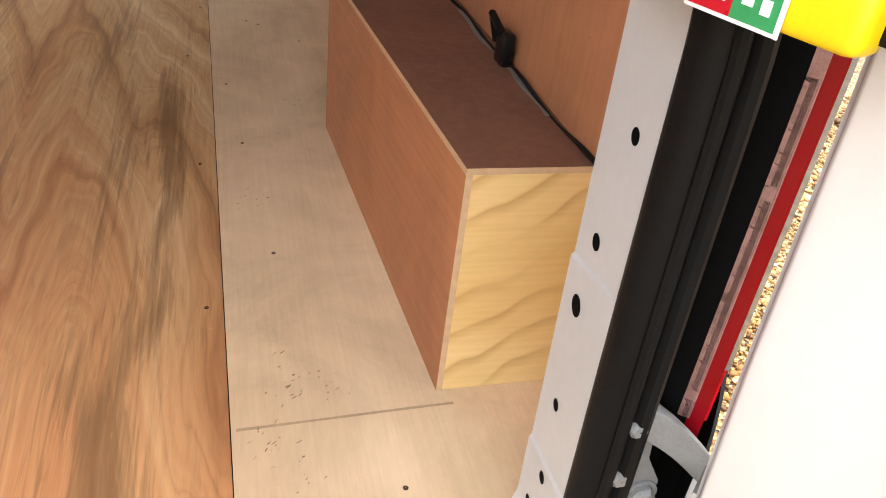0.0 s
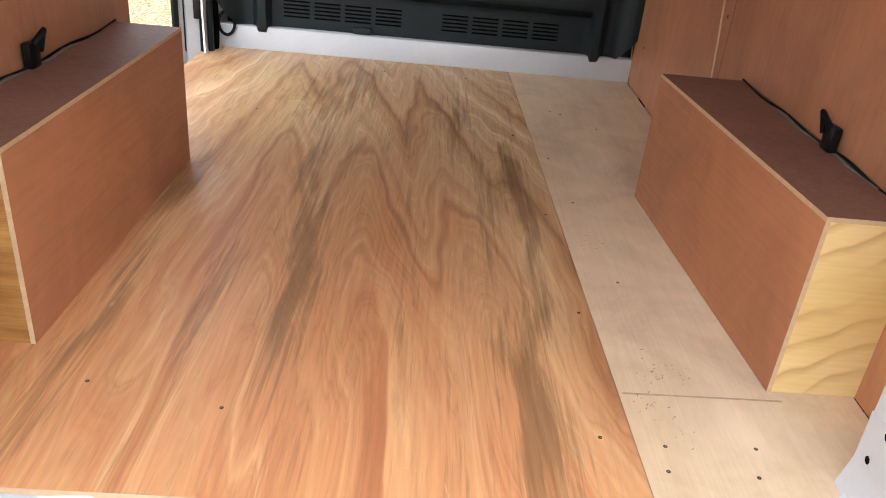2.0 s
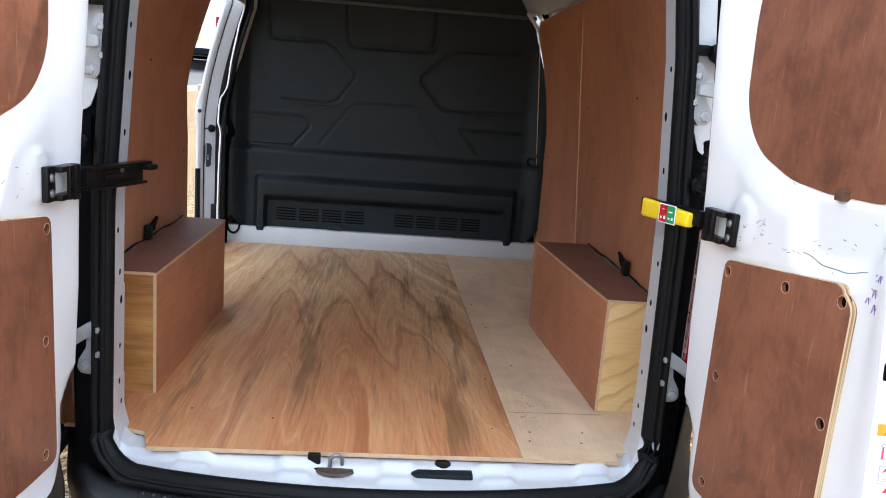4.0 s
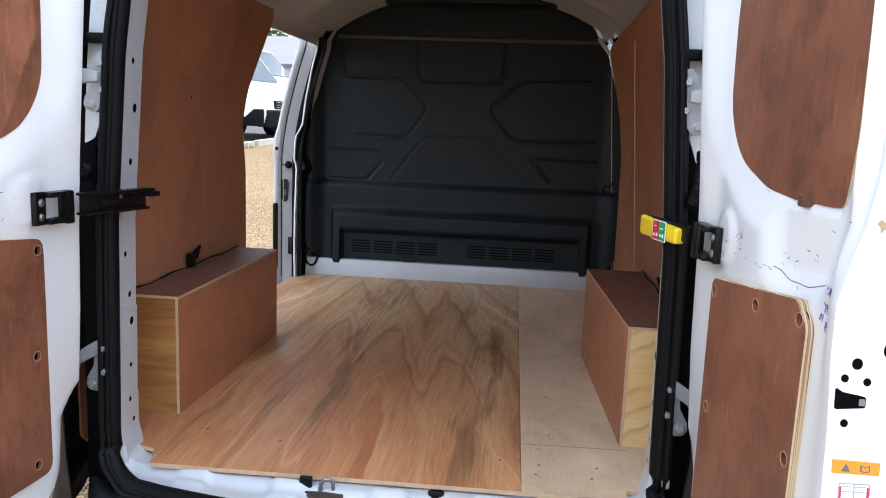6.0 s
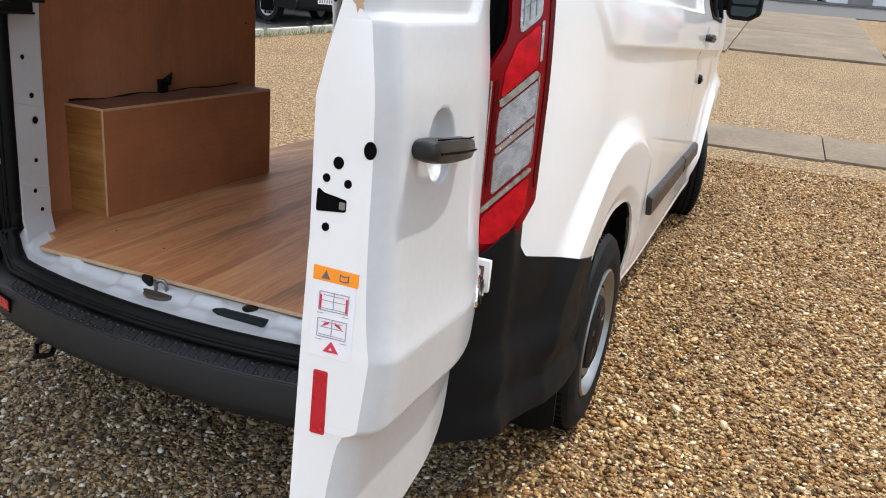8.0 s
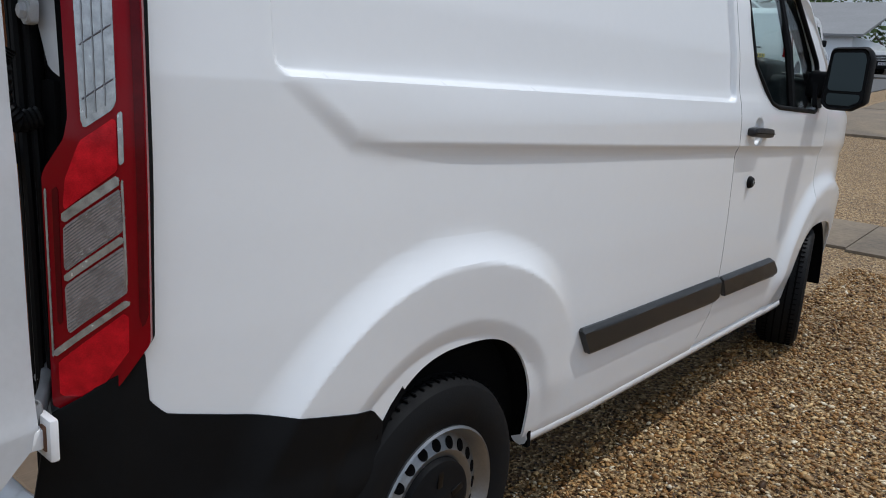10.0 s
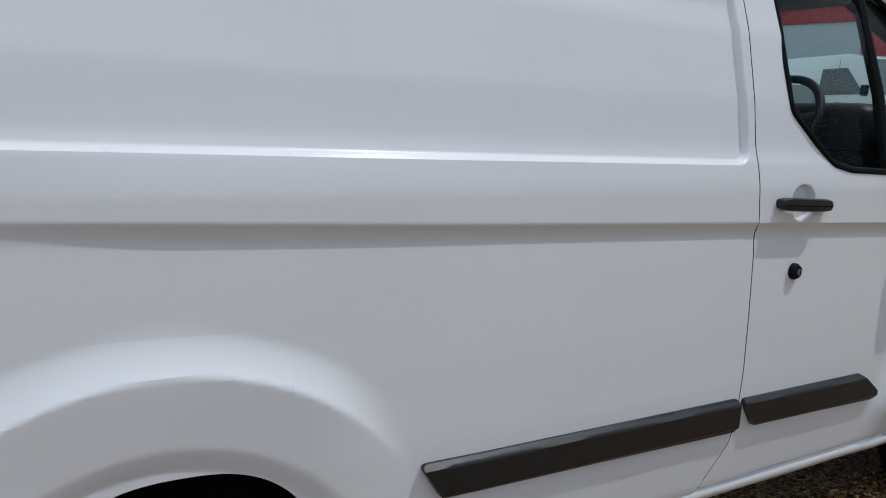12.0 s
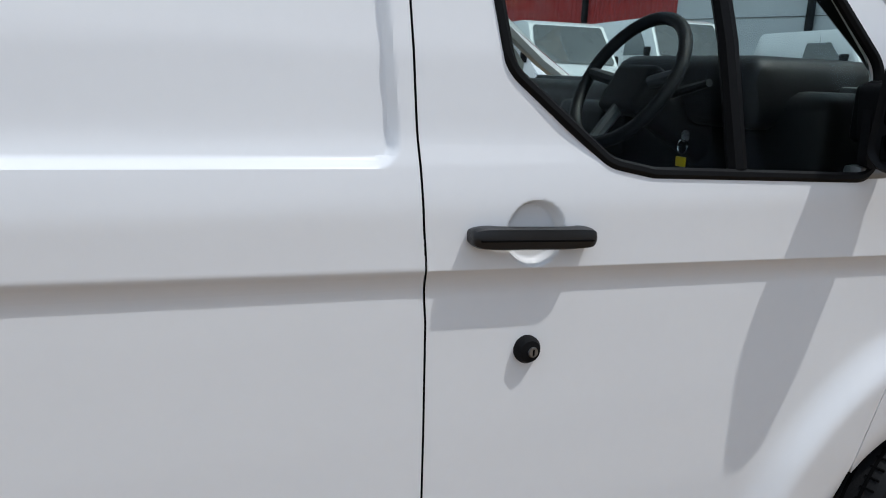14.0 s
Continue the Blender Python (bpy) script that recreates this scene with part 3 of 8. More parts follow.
def sheet(name, us, vs, inside, front, back, material, parent=None, label="", smooth=40):
    """A curved panel with thickness: the cells of the grid us x vs where inside(u, v) > 0, laid on front(u, v) and
    back(u, v), with its edges and holes closed. All three take arrays."""
    us, vs = np.asarray(us, float), np.asarray(vs, float)
    U, V = np.meshgrid(us, vs, indexing="ij")
    S = inside(U, V) if inside is not None else np.ones(U.shape)
    S = np.where(np.abs(S) < 1e-6, 1e-6, S)
    keys, pu, pv, faces = {}, [], [], []

    def node(i, j):
        k = (i, j, 0)
        if k not in keys:
            keys[k] = len(pu)
            pu.append(U[i, j])
            pv.append(V[i, j])
        return keys[k]

    def cross(i, j, i2, j2):
        k = (i, j, 1) if i2 != i and (i, j) < (i2, j2) else ((i2, j2, 1) if i2 != i else ((i, j, 2) if j < j2 else (i2, j2, 2)))
        if k not in keys:
            a, b = S[i, j], S[i2, j2]
            t = min(max(a / (a - b), 0.02), 0.98)
            keys[k] = len(pu)
            pu.append(U[i, j] + (U[i2, j2] - U[i, j]) * t)
            pv.append(V[i, j] + (V[i2, j2] - V[i, j]) * t)
        return keys[k]

    P = S > 0
    for i in range(len(us) - 1):
        for j in range(len(vs) - 1):
            c = ((i, j), (i + 1, j), (i + 1, j + 1), (i, j + 1))
            on = [P[q] for q in c]
            if not any(on):
                continue
            if all(on):
                faces.append([node(*q) for q in c])
                continue
            f = []
            for k in range(4):
                a, b = c[k], c[(k + 1) % 4]
                if on[k]:
                    f.append(node(*a))
                if on[k] != on[(k + 1) % 4]:
                    f.append(cross(*a, *b))
            if len(f) > 2:
                faces.append(f)
    pu, pv = np.array(pu), np.array(pv)
    n = len(pu)
    A = np.stack(front(pu, pv), 1)
    verts = A
    if back is not None:
        B = np.stack(back(pu, pv), 1)
        verts = np.concatenate([A, B])
        count = {}
        for f in faces:
            for k in range(len(f)):
                a, b = f[k], f[(k + 1) % len(f)]
                count[(a, b)] = 1
        rim = [(a, b) for (a, b) in count if (b, a) not in count]
        faces = faces + [[q + n for q in reversed(f)] for f in faces] + [[b, a, a + n, b + n] for a, b in rim]
    me = bpy.data.meshes.new(name)
    me.from_pydata(verts.tolist(), [], faces)
    bm = bmesh.new()
    bm.from_mesh(me)
    bmesh.ops.recalc_face_normals(bm, faces=bm.faces[:])
    bm.to_mesh(me)
    bm.free()
    return obj(name, me, material, parent, label, smooth)


def flat(name, pts, r, depth, place, material, parent=None, label="", step=0.02, bend=None, holes=(), smooth=40):
    """A board cut to a rounded polygon. place(u, v, w) gives the world point, w from 0 (back) to depth (face)."""
    q = rounded(pts, r) if r else list(pts)
    u0, u1 = min(p[0] for p in q), max(p[0] for p in q)
    v0, v1 = min(p[1] for p in q), max(p[1] for p in q)
    us = np.linspace(u0 - 1e-4, u1 + 1e-4, max(3, int((u1 - u0) / step) + 2))
    vs = np.linspace(v0 - 1e-4, v1 + 1e-4, max(3, int((v1 - v0) / step) + 2))

    def inside(u, v):
        d = d_poly(q, u, v)
        for hu, hv, hr in holes:
            d = np.minimum(d, np.hypot(u - hu, v - hv) - hr)
        return d
    return sheet(name, us, vs, inside, lambda u, v: place(u, v, np.full_like(u, depth)), lambda u, v: place(u, v, np.zeros_like(u)), material, parent, label, smooth)


def outline_board(pts, depth, place, bm=None):
    """A board with exactly the outline pts: an n-gon front and back and its edge faces."""
    own = bmesh.new()
    a = [own.verts.new([float(c) for c in place(u, v, depth)]) for u, v in pts]
    b = [own.verts.new([float(c) for c in place(u, v, 0.0)]) for u, v in pts]
    own.faces.new(a)
    own.faces.new(b[::-1])
    k = len(pts)
    for i in range(k):
        own.faces.new((a[i], b[i], b[(i + 1) % k], a[(i + 1) % k]))
    bmesh.ops.recalc_face_normals(own, faces=own.faces[:])
    return join(bm, own)


def ground_z(y):
    """The yard rises gently ahead of the van."""
    y = np.asarray(y, float)
    return np.where(y < 0, 0.0, np.where(y < 12, 0.0035 * y * y, 0.504 + 0.084 * np.minimum(y - 12, 24)))

# ---------------------------------------------------------------- the van: body
F = 0.56                      # top of the plywood floor
WHEEL_R = (0.865, 0.345)      # rear axle: y and tyre radius
WHEEL_F = (4.03, 0.345)
van = thing("panel_van", "white panel van with open rear doors on gravel", "van")


def crease(y):
    return 1.302 - 0.0288 * (y - 0.55)


BAND = [(0.55, 1.302), (0.40, 1.425), (0.45, 1.47), (5.2, 1.47), (5.2, crease(5.2))]
RECESS = rounded([(0.37, 1.435), (2.560, 1.422), (2.525, 1.96), (0.37, 1.96)], 0.045)


def side_x(y, z):
    """Half width of the body's outer skin."""
    y, z = np.asarray(y, float), np.asarray(z, float)
    w = 0.990 - 0.043 * ss(1.7, 0.5, y) - 0.075 * np.clip((0.6 - y) / 0.5, 0, 1.3) ** 2 - 0.30 * np.clip((y - 4.0) / 1.0, 0, 1) ** 2.2
    p = np.interp(z, [0.2, 0.36, 0.42, 0.55, 0.75, 0.95, 1.15, 1.27, 1.42, 1.60, 1.80, 1.94, 2.02, 2.07],
                  [-0.10, -0.045, -0.028, -0.014, -0.010, -0.012, -0.018, -0.024, -0.030, -0.052, -0.092, -0.135, -0.180, -0.26])
    d = d_poly(BAND, y, z)
    k = ss(0.53, 0.68, y)
    band = 0.018 * (0.55 + 0.45 * ss(0.5, 1.0, y)) * (ss(-1.0, 1.0, d / 0.028) * (1 - k) + np.clip((d + 0.050) / 0.052, 0, 1) ** 2.0 * k) * ss(1.47, 1.33, z) ** 0.7
    rec = -0.019 * ss(-0.007, 0.007, d_poly(RECESS, y, z)) * ss(1.96, 1.86, z)
    # soft flares over the wheels
    fl = 0.0
    for yc in (0.905, WHEEL_F[0]):
        rr = np.hypot(y - yc, z - 0.36)
        lip = 0.036 * np.clip((0.722 - rr) / 0.085, 0, 1) ** 1.6
        lip = lip - 0.075 * np.clip(0.637 - rr, 0, 0.147) - 0.55 * np.clip(0.490 - rr, 0, 0.05) ** 1.2
        fl = fl + lip * ss(0.36, 0.60, z) * ss(yc + 0.57, yc + 0.30, y)
    return w + p + band + rec + fl


def arch(y, z, yc, a=0.325, b=0.435, zc=0.345):
    """Positive outside the wheel opening."""
    q = (np.abs((y - yc) / a) ** 2.6 + np.abs(np.maximum(z - zc, 0) / b) ** 2.6) ** (1 / 2.6)
    return (q - 1) * 0.35


SEAM = [(0.40, 2.47), (0.44, 2.50), (0.55, 2.585), (0.62, 2.608), (0.80, 2.616), (1.15, 2.613), (1.243, 2.606), (1.275, 2.604), (1.32, 2.600), (1.50, 2.592), (2.0, 2.575)]


def seam_y(z):
    return np.interp(z, [p[0] for p in SEAM], [p[1] for p in SEAM])


def quarter_bottom(y):
    """Lower edge of the white quarter panel above the dark corner of the bumper."""
    return np.where(y < 0.62, np.interp(y, [0.0, 0.117, 0.62], [0.80, 0.79, 0.675]), 0.40)


def shear(y, v):
    """Height of grid row v, so that rows run along the crease."""
    return v + (crease(y) - 1.27) * np.interp(v, [1.0, 1.15, 1.33, 1.40, 1.45, 1.60], [0, 1, 1, 0.24, 0.24, 0])


def skin(side, off=0.0):
    return lambda y, v: (side * (side_x(y, shear(y, v)) + off), y, shear(y, v))


YS = np.unique(np.concatenate([np.arange(0.105, 2.70, 0.02), np.arange(0.36, 0.62, 0.006), np.arange(2.50, 2.66, 0.006), np.arange(0.40, 1.50, 0.0085), np.arange(0.105, 0.16, 0.006)]))
ZS = np.unique(np.concatenate([np.arange(0.38, 2.07, 0.02), np.arange(1.22, 1.33, 0.005), np.arange(1.33, 1.40, 0.008), np.arange(1.40, 1.45, 0.005), np.arange(0.66, 1.06, 0.0085)]))


def in_side(y, v):
    z = shear(y, v)
    d = np.minimum(arch(y, z, 0.94), z - quarter_bottom(y))
    d = np.minimum(d, np.minimum(seam_y(z) - 0.0022 - y, y - np.interp(z, [0.86, 0.94, 1.8, 1.95], [0.112, 0.115, 0.095, 0.12])))
    return np.minimum(d, 2.045 - z)


sheet("body_side", YS, ZS, in_side, skin(1), skin(1, -0.008), M_PAINT, van, "glossy white pressed steel side panel")


def in_left(y, v):
    z = shear(y, v)
    d = np.minimum(arch(y, z, 0.94), z - quarter_bottom(y))
    d = np.minimum(d, np.minimum(2.58 - y, y - 0.11))
    hole = -d_poly([(1.44, 0.50), (1.44, 1.90), (2.49, 1.90), (2.49, 0.50)], y, z)
    return np.minimum(np.minimum(d, hole), 2.045 - z)


sheet("body_side", np.arange(0.105, 2.72, 0.03), np.arange(0.38, 2.07, 0.03), in_left, skin(-1), skin(-1, -0.008), M_PAINT, van)
# sill below the side panels, and dark filler behind the door gap
for s in (1, -1):
    bm = bmesh.new()
    path = [(s * (float(side_x(y, 0.42)) - 0.035), y, 0.385 + 0.004 * max(0, 3.0 - y)) for y in np.linspace(1.29, 3.62, 14)]
    part("sill", tube(path, 0.032, 10, bm), M_PAINT, van)
    part("door_gap", tube([(s * (float(side_x(seam_y(z), z)) - (0.0215 if z > 1.27 or z < 1.18 else 0.046)), float(seam_y(z)), z) for z in np.linspace(0.42, 2.0, 60)], 0.018, 8), M_VOID, van)

# roof
sheet("roof", np.linspace(-1, 1, 25), np.linspace(0.0, 3.45, 40), None,
      lambda u, y: (u * 0.80, y, 2.015 + 0.235 * (1 - np.abs(u) ** 2.6) - 0.03 * np.clip((0.25 - y) / 0.25, 0, 1) ** 2),
      lambda u, y: (u * 0.80, y, 2.003 + 0.230 * (1 - np.abs(u) ** 2.6) - 0.03 * np.clip((0.25 - y) / 0.25, 0, 1) ** 2), M_PAINT, van)
# roof lining with two cross ribs
sheet("headlining", np.linspace(-1, 1, 15), np.linspace(0.10, 2.64, 50), None,
      lambda u, y: (u * 0.80, y, 1.985 + 0.225 * (1 - np.abs(u) ** 2.6) - 0.012 * (np.abs(np.sin(y * 3.9)) > 0.93)),
      lambda u, y: (u * 0.80, y, 1.992 + 0.225 * (1 - np.abs(u) ** 2.6)), M_PAINT_SHADE, van)

# wheel housings inside, closing the arches
for s in (1, -1):
    for yc in (0.94, WHEEL_F[0]):
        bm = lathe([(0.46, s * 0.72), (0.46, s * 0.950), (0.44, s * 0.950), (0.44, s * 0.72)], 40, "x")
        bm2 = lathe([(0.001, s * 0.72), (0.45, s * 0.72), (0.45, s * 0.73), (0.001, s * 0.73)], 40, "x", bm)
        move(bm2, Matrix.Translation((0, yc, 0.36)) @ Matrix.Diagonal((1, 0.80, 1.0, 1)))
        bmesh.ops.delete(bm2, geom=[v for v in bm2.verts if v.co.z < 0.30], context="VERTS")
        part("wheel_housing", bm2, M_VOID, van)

# near-black boards added to hide the lining and darken the wheel arches
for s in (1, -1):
    part("arch_blackout", box(min(s * 0.884, s * 0.892), max(s * 0.884, s * 0.892), 0.50, 1.43, 0.40, 1.20), M_VOID, van)
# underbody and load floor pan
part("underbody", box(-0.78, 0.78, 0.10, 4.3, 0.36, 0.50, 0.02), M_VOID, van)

# rear frame: pillars of the rear opening with their reveal, header
REVEAL_Z = [0.545, 0.62, 1.2, 1.65, 1.96]
REVEAL_X = [0.685, 0.702, 0.691, 0.658, 0.615]


def reveal(z):
    return np.interp(z, REVEAL_Z, REVEAL_X)


def pillar(side, u, z, w):
    """u runs from the seal (0) round the reveal to the load space (1)."""
    px = np.interp(u, [0, 0.12, 0.62, 0.78, 1.0], [0.040, 0.0, 0.010, 0.03, 0.15])
    py = np.interp(u, [0, 0.12, 0.62, 0.78, 1.0], [-0.005, 0.022, 0.134, 0.148, 0.155])
    step = 0.003 * (ss(0.9685, 0.9715, z + 0.05 * (u - 0.4)) + ss(0.7185, 0.7215, z + 0.05 * (u - 0.4)))
    return side * (reveal(z) + px + w + step * (u > 0.1) * (u < 0.7)) + 0.008, py, z


PUNCHED = [(0.32, 1.114, 0.0075), (0.43, 0.999, 0.0085), (0.45, 0.924, 0.0115), (0.42, 0.80, 0.007), (0.36, 0.705, 0.0075), (0.46, 0.64, 0.007), (0.40, 1.36, 0.009), (0.45, 1.50, 0.012), (0.35, 1.62, 0.008)]
for s in (1, -1):
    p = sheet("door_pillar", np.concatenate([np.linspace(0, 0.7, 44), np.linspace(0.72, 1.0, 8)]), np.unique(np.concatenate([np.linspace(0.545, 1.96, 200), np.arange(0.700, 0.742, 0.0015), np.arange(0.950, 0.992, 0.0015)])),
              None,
              lambda u, z: pillar(s, u, z, 0.0), lambda u, z: pillar(s, u, z, 0.006), M_PAINT_SHADE, van, "white painted door pillar with punched holes")
    # near-black discs laid on the pillar give the holes their shaded depth
    for uh, zh, rh in PUNCHED:
        disc = [(uh + 0.8 * rh / 0.19 * math.cos(a), zh + rh * math.sin(a)) for a in np.linspace(0, 2 * math.pi, 16, endpoint=False)]
        part("punched_hole", outline_board(disc, 0.0006, lambda u, v, w: tuple(float(c) for c in pillar(s, np.array(u), np.array(v), -0.0002 - w))), M_VOID, van)
    # near-black block added as a dark backing behind the pillar
    part("pillar_dark_backing", box(min(s * 0.722, s * 0.80) + 0.008, max(s * 0.722, s * 0.80) + 0.006, 0.02, 0.122, 0.46, 1.98, 0.004), M_VOID, van)
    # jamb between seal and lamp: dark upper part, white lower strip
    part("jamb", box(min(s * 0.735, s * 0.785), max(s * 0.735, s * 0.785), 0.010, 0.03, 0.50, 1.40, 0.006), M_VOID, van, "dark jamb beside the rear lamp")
    def upper_jamb(u, z, w, s=s):
        inner = reveal(z) + 0.048
        outer = 0.806 - 0.05 * np.clip((z - 1.35) / 0.6, 0, 1) ** 1.4
        return s * (inner + (outer - inner) * u) + 0.008, 0.012 - w + 0.012 * u, z
    sheet("upper_jamb", np.linspace(0, 1, 8), np.linspace(1.40, 1.96, 30), lambda u, z: d_poly([(0.0, 1.50), (0.30, 1.42), (0.85, 1.40), (1.0, 1.44), (1.0, 1.96), (0.0, 1.96)], u, z) + 1e-4, lambda u, z: upper_jamb(u, z, 0.0), lambda u, z: upper_jamb(u, z, -0.012), M_PAINT_SHADE, van, "white painted jamb at the upper hinge")
    part("jamb_rubber", box(min(s * 0.69, s * 0.745), max(s * 0.69, s * 0.745), -0.010, 0.03, 1.655, 1.680, 0.006), M_RUBBER, van, "black rubber strap at the jamb")
    part("cable_cone", move(lathe([(0.001, 0.0), (0.017, 0.0), (0.046, 0.052), (0.046, 0.060), (0.001, 0.060)], 20, "x"), Matrix.Translation((s * 0.742, -0.012, 1.662)) @ Matrix.Diagonal((s, 1, 1, 1))), M_RUBBER, van, "black rubber cone of the cable duct")
part("header", box(-0.72, 0.72, -0.02, 0.14, 1.945, 2.03, 0.02), M_PAINT_SHADE, van)
part("bulkhead_top_trim", box(-0.54, 0.54, 2.50, 2.67, 2.150, 2.195, 0.012), M_BULK, van, "black trim above the bulkhead")
part("header_trim", box(-0.25, 0.42, 0.14, 0.34, 1.915, 1.955, 0.015), M_BULK, van, "black trim under the roof header")


def bow(x):
    """Rear line of the sill: it bulges backwards in the middle."""
    return -0.125 + 0.105 * (np.asarray(x, float) / 0.72) ** 2


def sill_top(u, v):
    # v from 0 (under the plywood) to 1 (at the seal)
    y = 0.10 + (bow(u * 0.70) - 0.10) * v
    ribs = 0.012 * ss(0.35, 0.6, np.sin(u * 0.70 * 24.0 + 0.6)) * ss(0.42, 0.5, v) * ss(0.86, 0.74, v)
    z = 0.542 - 0.020 * ss(0.50, 0.68, v) + ribs - 0.016 * ss(0.86, 1.0, v)
    rise = 0.050 * np.clip((np.abs(u) - 0.935) / 0.065, 0, 1) ** 2
    return u * 0.71 + 0.008, y, z + rise


sheet("sill", np.linspace(-1, 1, 140), np.linspace(0, 1, 30), None, sill_top, lambda u, v: (sill_top(u, v)[0], sill_top(u, v)[1], sill_top(u, v)[2] - 0.02), M_PAINT_SHADE, van, "ribbed white load sill with chipped paint")
# the seal round the opening
bm = bmesh.new()
path = []
for z in np.linspace(1.95, 0.60, 30):
    path.append((-(float(reveal(z)) + 0.020) + 0.008, 0.006, float(z)))
for a in np.linspace(0.1, 1.0, 6):
    x = -(0.717 - 0.09 * (1 - math.cos(a * math.pi / 2)))
    path.append((x + 0.008, -0.010 + (float(bow(x)) - 0.012 + 0.010) * a, 0.60 - 0.085 * math.sin(a * math.pi / 2)))
for x in np.linspace(-0.55, 0.55, 24):
    path.append((float(x) + 0.008, float(bow(x)) - 0.012, 0.513))
for a in np.linspace(1.0, 0.1, 6):
    x = 0.717 - 0.09 * (1 - math.cos(a * math.pi / 2))
    path.append((x + 0.008, -0.010 + (float(bow(x)) - 0.012 + 0.010) * a, 0.60 - 0.085 * math.sin(a * math.pi / 2)))
for z in np.linspace(0.60, 1.95, 30):
    path.append((float(reveal(z)) + 0.028, 0.006, float(z)))
seal = part("door_seal", tube(path, 0.024, 12, bm), M_RUBBER, van, "black rubber door seal")
for dx, dy, dz, r in ((0.014, -0.022, 0.012, 0.009), (-0.004, -0.024, 0.0, 0.006), (0.024, -0.008, 0.016, 0.007)):
    lip = [(x + (dx if x > 0.6 else -dx if x < -0.6 else 0), y + dy, z - (dz if abs(x) < 0.66 else 0)) for x, y, z in path]
    part("seal_lip", tube(lip, r, 8), M_RUBBER, seal)

# striker and spare-wheel cover in the sill
striker = part("striker", move(lathe([(0.001, 0.008), (0.046, 0.007), (0.050, 0.0), (0.001, 0.0)], 24, "z"), Matrix.Translation((-0.112, -0.034, 0.527)) @ Matrix.Diagonal((1, 0.55, 1, 1))), M_SCREW, van, "rusty door striker plate")
part("striker_loop", tube([(-0.128, -0.026, 0.530), (-0.126, -0.026, 0.558), (-0.118, -0.024, 0.568), (-0.104, -0.021, 0.568), (-0.096, -0.019, 0.558), (-0.095, -0.018, 0.530)], 0.0055, 8), M_STEEL, striker)
part("bracket", box(-0.186, -0.152, -0.020, -0.008, 0.522, 0.568, 0.004), M_BLACK, striker)
part("bracket_foot", box(-0.190, -0.140, -0.034, -0.010, 0.526, 0.534, 0.003), M_BLACK, striker)
tray = part("sill_tray", box(0.085, 0.250, -0.048, 0.03, 0.524, 0.538, 0.004), M_BULK, van, "black plastic tray in the sill")
part("knob", move(lathe([(0.001, 0.528), (0.022, 0.528), (0.022, 0.544), (0.001, 0.546)], 20, "z"), Matrix.Translation((0.172, 0.004, 0.0))), M_BLACK, tray)

# bumper with a treaded step
def bump_edge(x):
    return -0.205 + 0.13 * np.abs(np.asarray(x, float) / 0.75) ** 2.4


def bumper_pt(u, v, w):
    """u across, v from the step's root (0) over the edge (0.4) down the face (1)."""
    x = u * 0.872
    e = bump_edge(x)
    y = np.where(v < 0.4, (bow(x) - 0.02) + (e - bow(x) + 0.02) * (v / 0.4), e - 0.012 * np.sin((v - 0.4) / 0.6 * 3.1) + 0.05 * ss(0.75, 1.0, v))
    z = np.where(v < 0.4, 0.485 - 0.022 * (v / 0.4) ** 2, 0.463 - 0.145 * ((v - 0.4) / 0.6))
    wrap = np.clip((np.abs(u) - 0.80) / 0.20, 0, 1)
    ang = wrap ** 1.6
    return x + 0.008, y + 0.17 * ang + w, z + 0.055 * ang * (v < 0.4) - w * 0.3


sheet("bumper", np.linspace(-1, 1, 90), np.concatenate([np.linspace(0, 0.38, 8), np.linspace(0.385, 0.44, 7), np.linspace(0.48, 1, 12)]), None,
      lambda u, v: bumper_pt(u, v, 0.0), lambda u, v: bumper_pt(u, v, 0.03), M_BUMPER_LIT, van, "dark grey plastic rear bumper with treaded step")
def step_pt(x, f, lift):
    """Top of the bumper step: f from the seal (0) to its outer edge (1)."""
    y0 = float(bow(x)) - 0.02
    return float(x) + 0.008, y0 + (float(bump_edge(x)) - y0) * f, 0.485 - 0.022 * f * f + lift


for x in np.linspace(-0.60, 0.62, 44):
    if float(bow(x)) - float(bump_edge(x)) > 0.055:
        rib = part("step_rib", tube([step_pt(x, f, 0.0005) for f in (0.30, 0.5, 0.70, 0.88)], 0.0022, 5), M_BUMPER_LIT, van)
        for f in (0.38, 0.80):
            part("tread_stud", move(lathe([(0.001, -0.001), (0.0055, -0.001), (0.0035, 0.0030), (0.001, 0.0032)], 8, "z"), Matrix.Translation(step_pt(x + 0.010, f, 0.0))), M_TRIM, rib)
part("step_line", tube([step_pt(x, 0.93, 0.0008) for x in np.linspace(-0.62, 0.64, 40)], 0.0028, 6), M_TRIM, van, "raised line along the bumper step")
for s in (1, -1):
    xs = 0.57 if s > 0 else -0.68
    def refl(u, v, w, xs=xs):
        x = xs + u
        return x, bump_edge(x) - 0.013 - w + 0.004, 0.425 + v
    sheet("reflector_frame", np.linspace(-0.006, 0.121, 8), np.linspace(-0.021, 0.021, 3), None, lambda u, v: refl(u, v, 0.003), lambda u, v: refl(u, v, -0.004), M_VOID, van)
    sheet("reflector", np.linspace(0, 0.115, 8), np.linspace(-0.016, 0.016, 3), None, lambda u, v: refl(u, v, 0.006), lambda u, v: refl(u, v, 0.0), M_RED, van, "red bumper reflector")

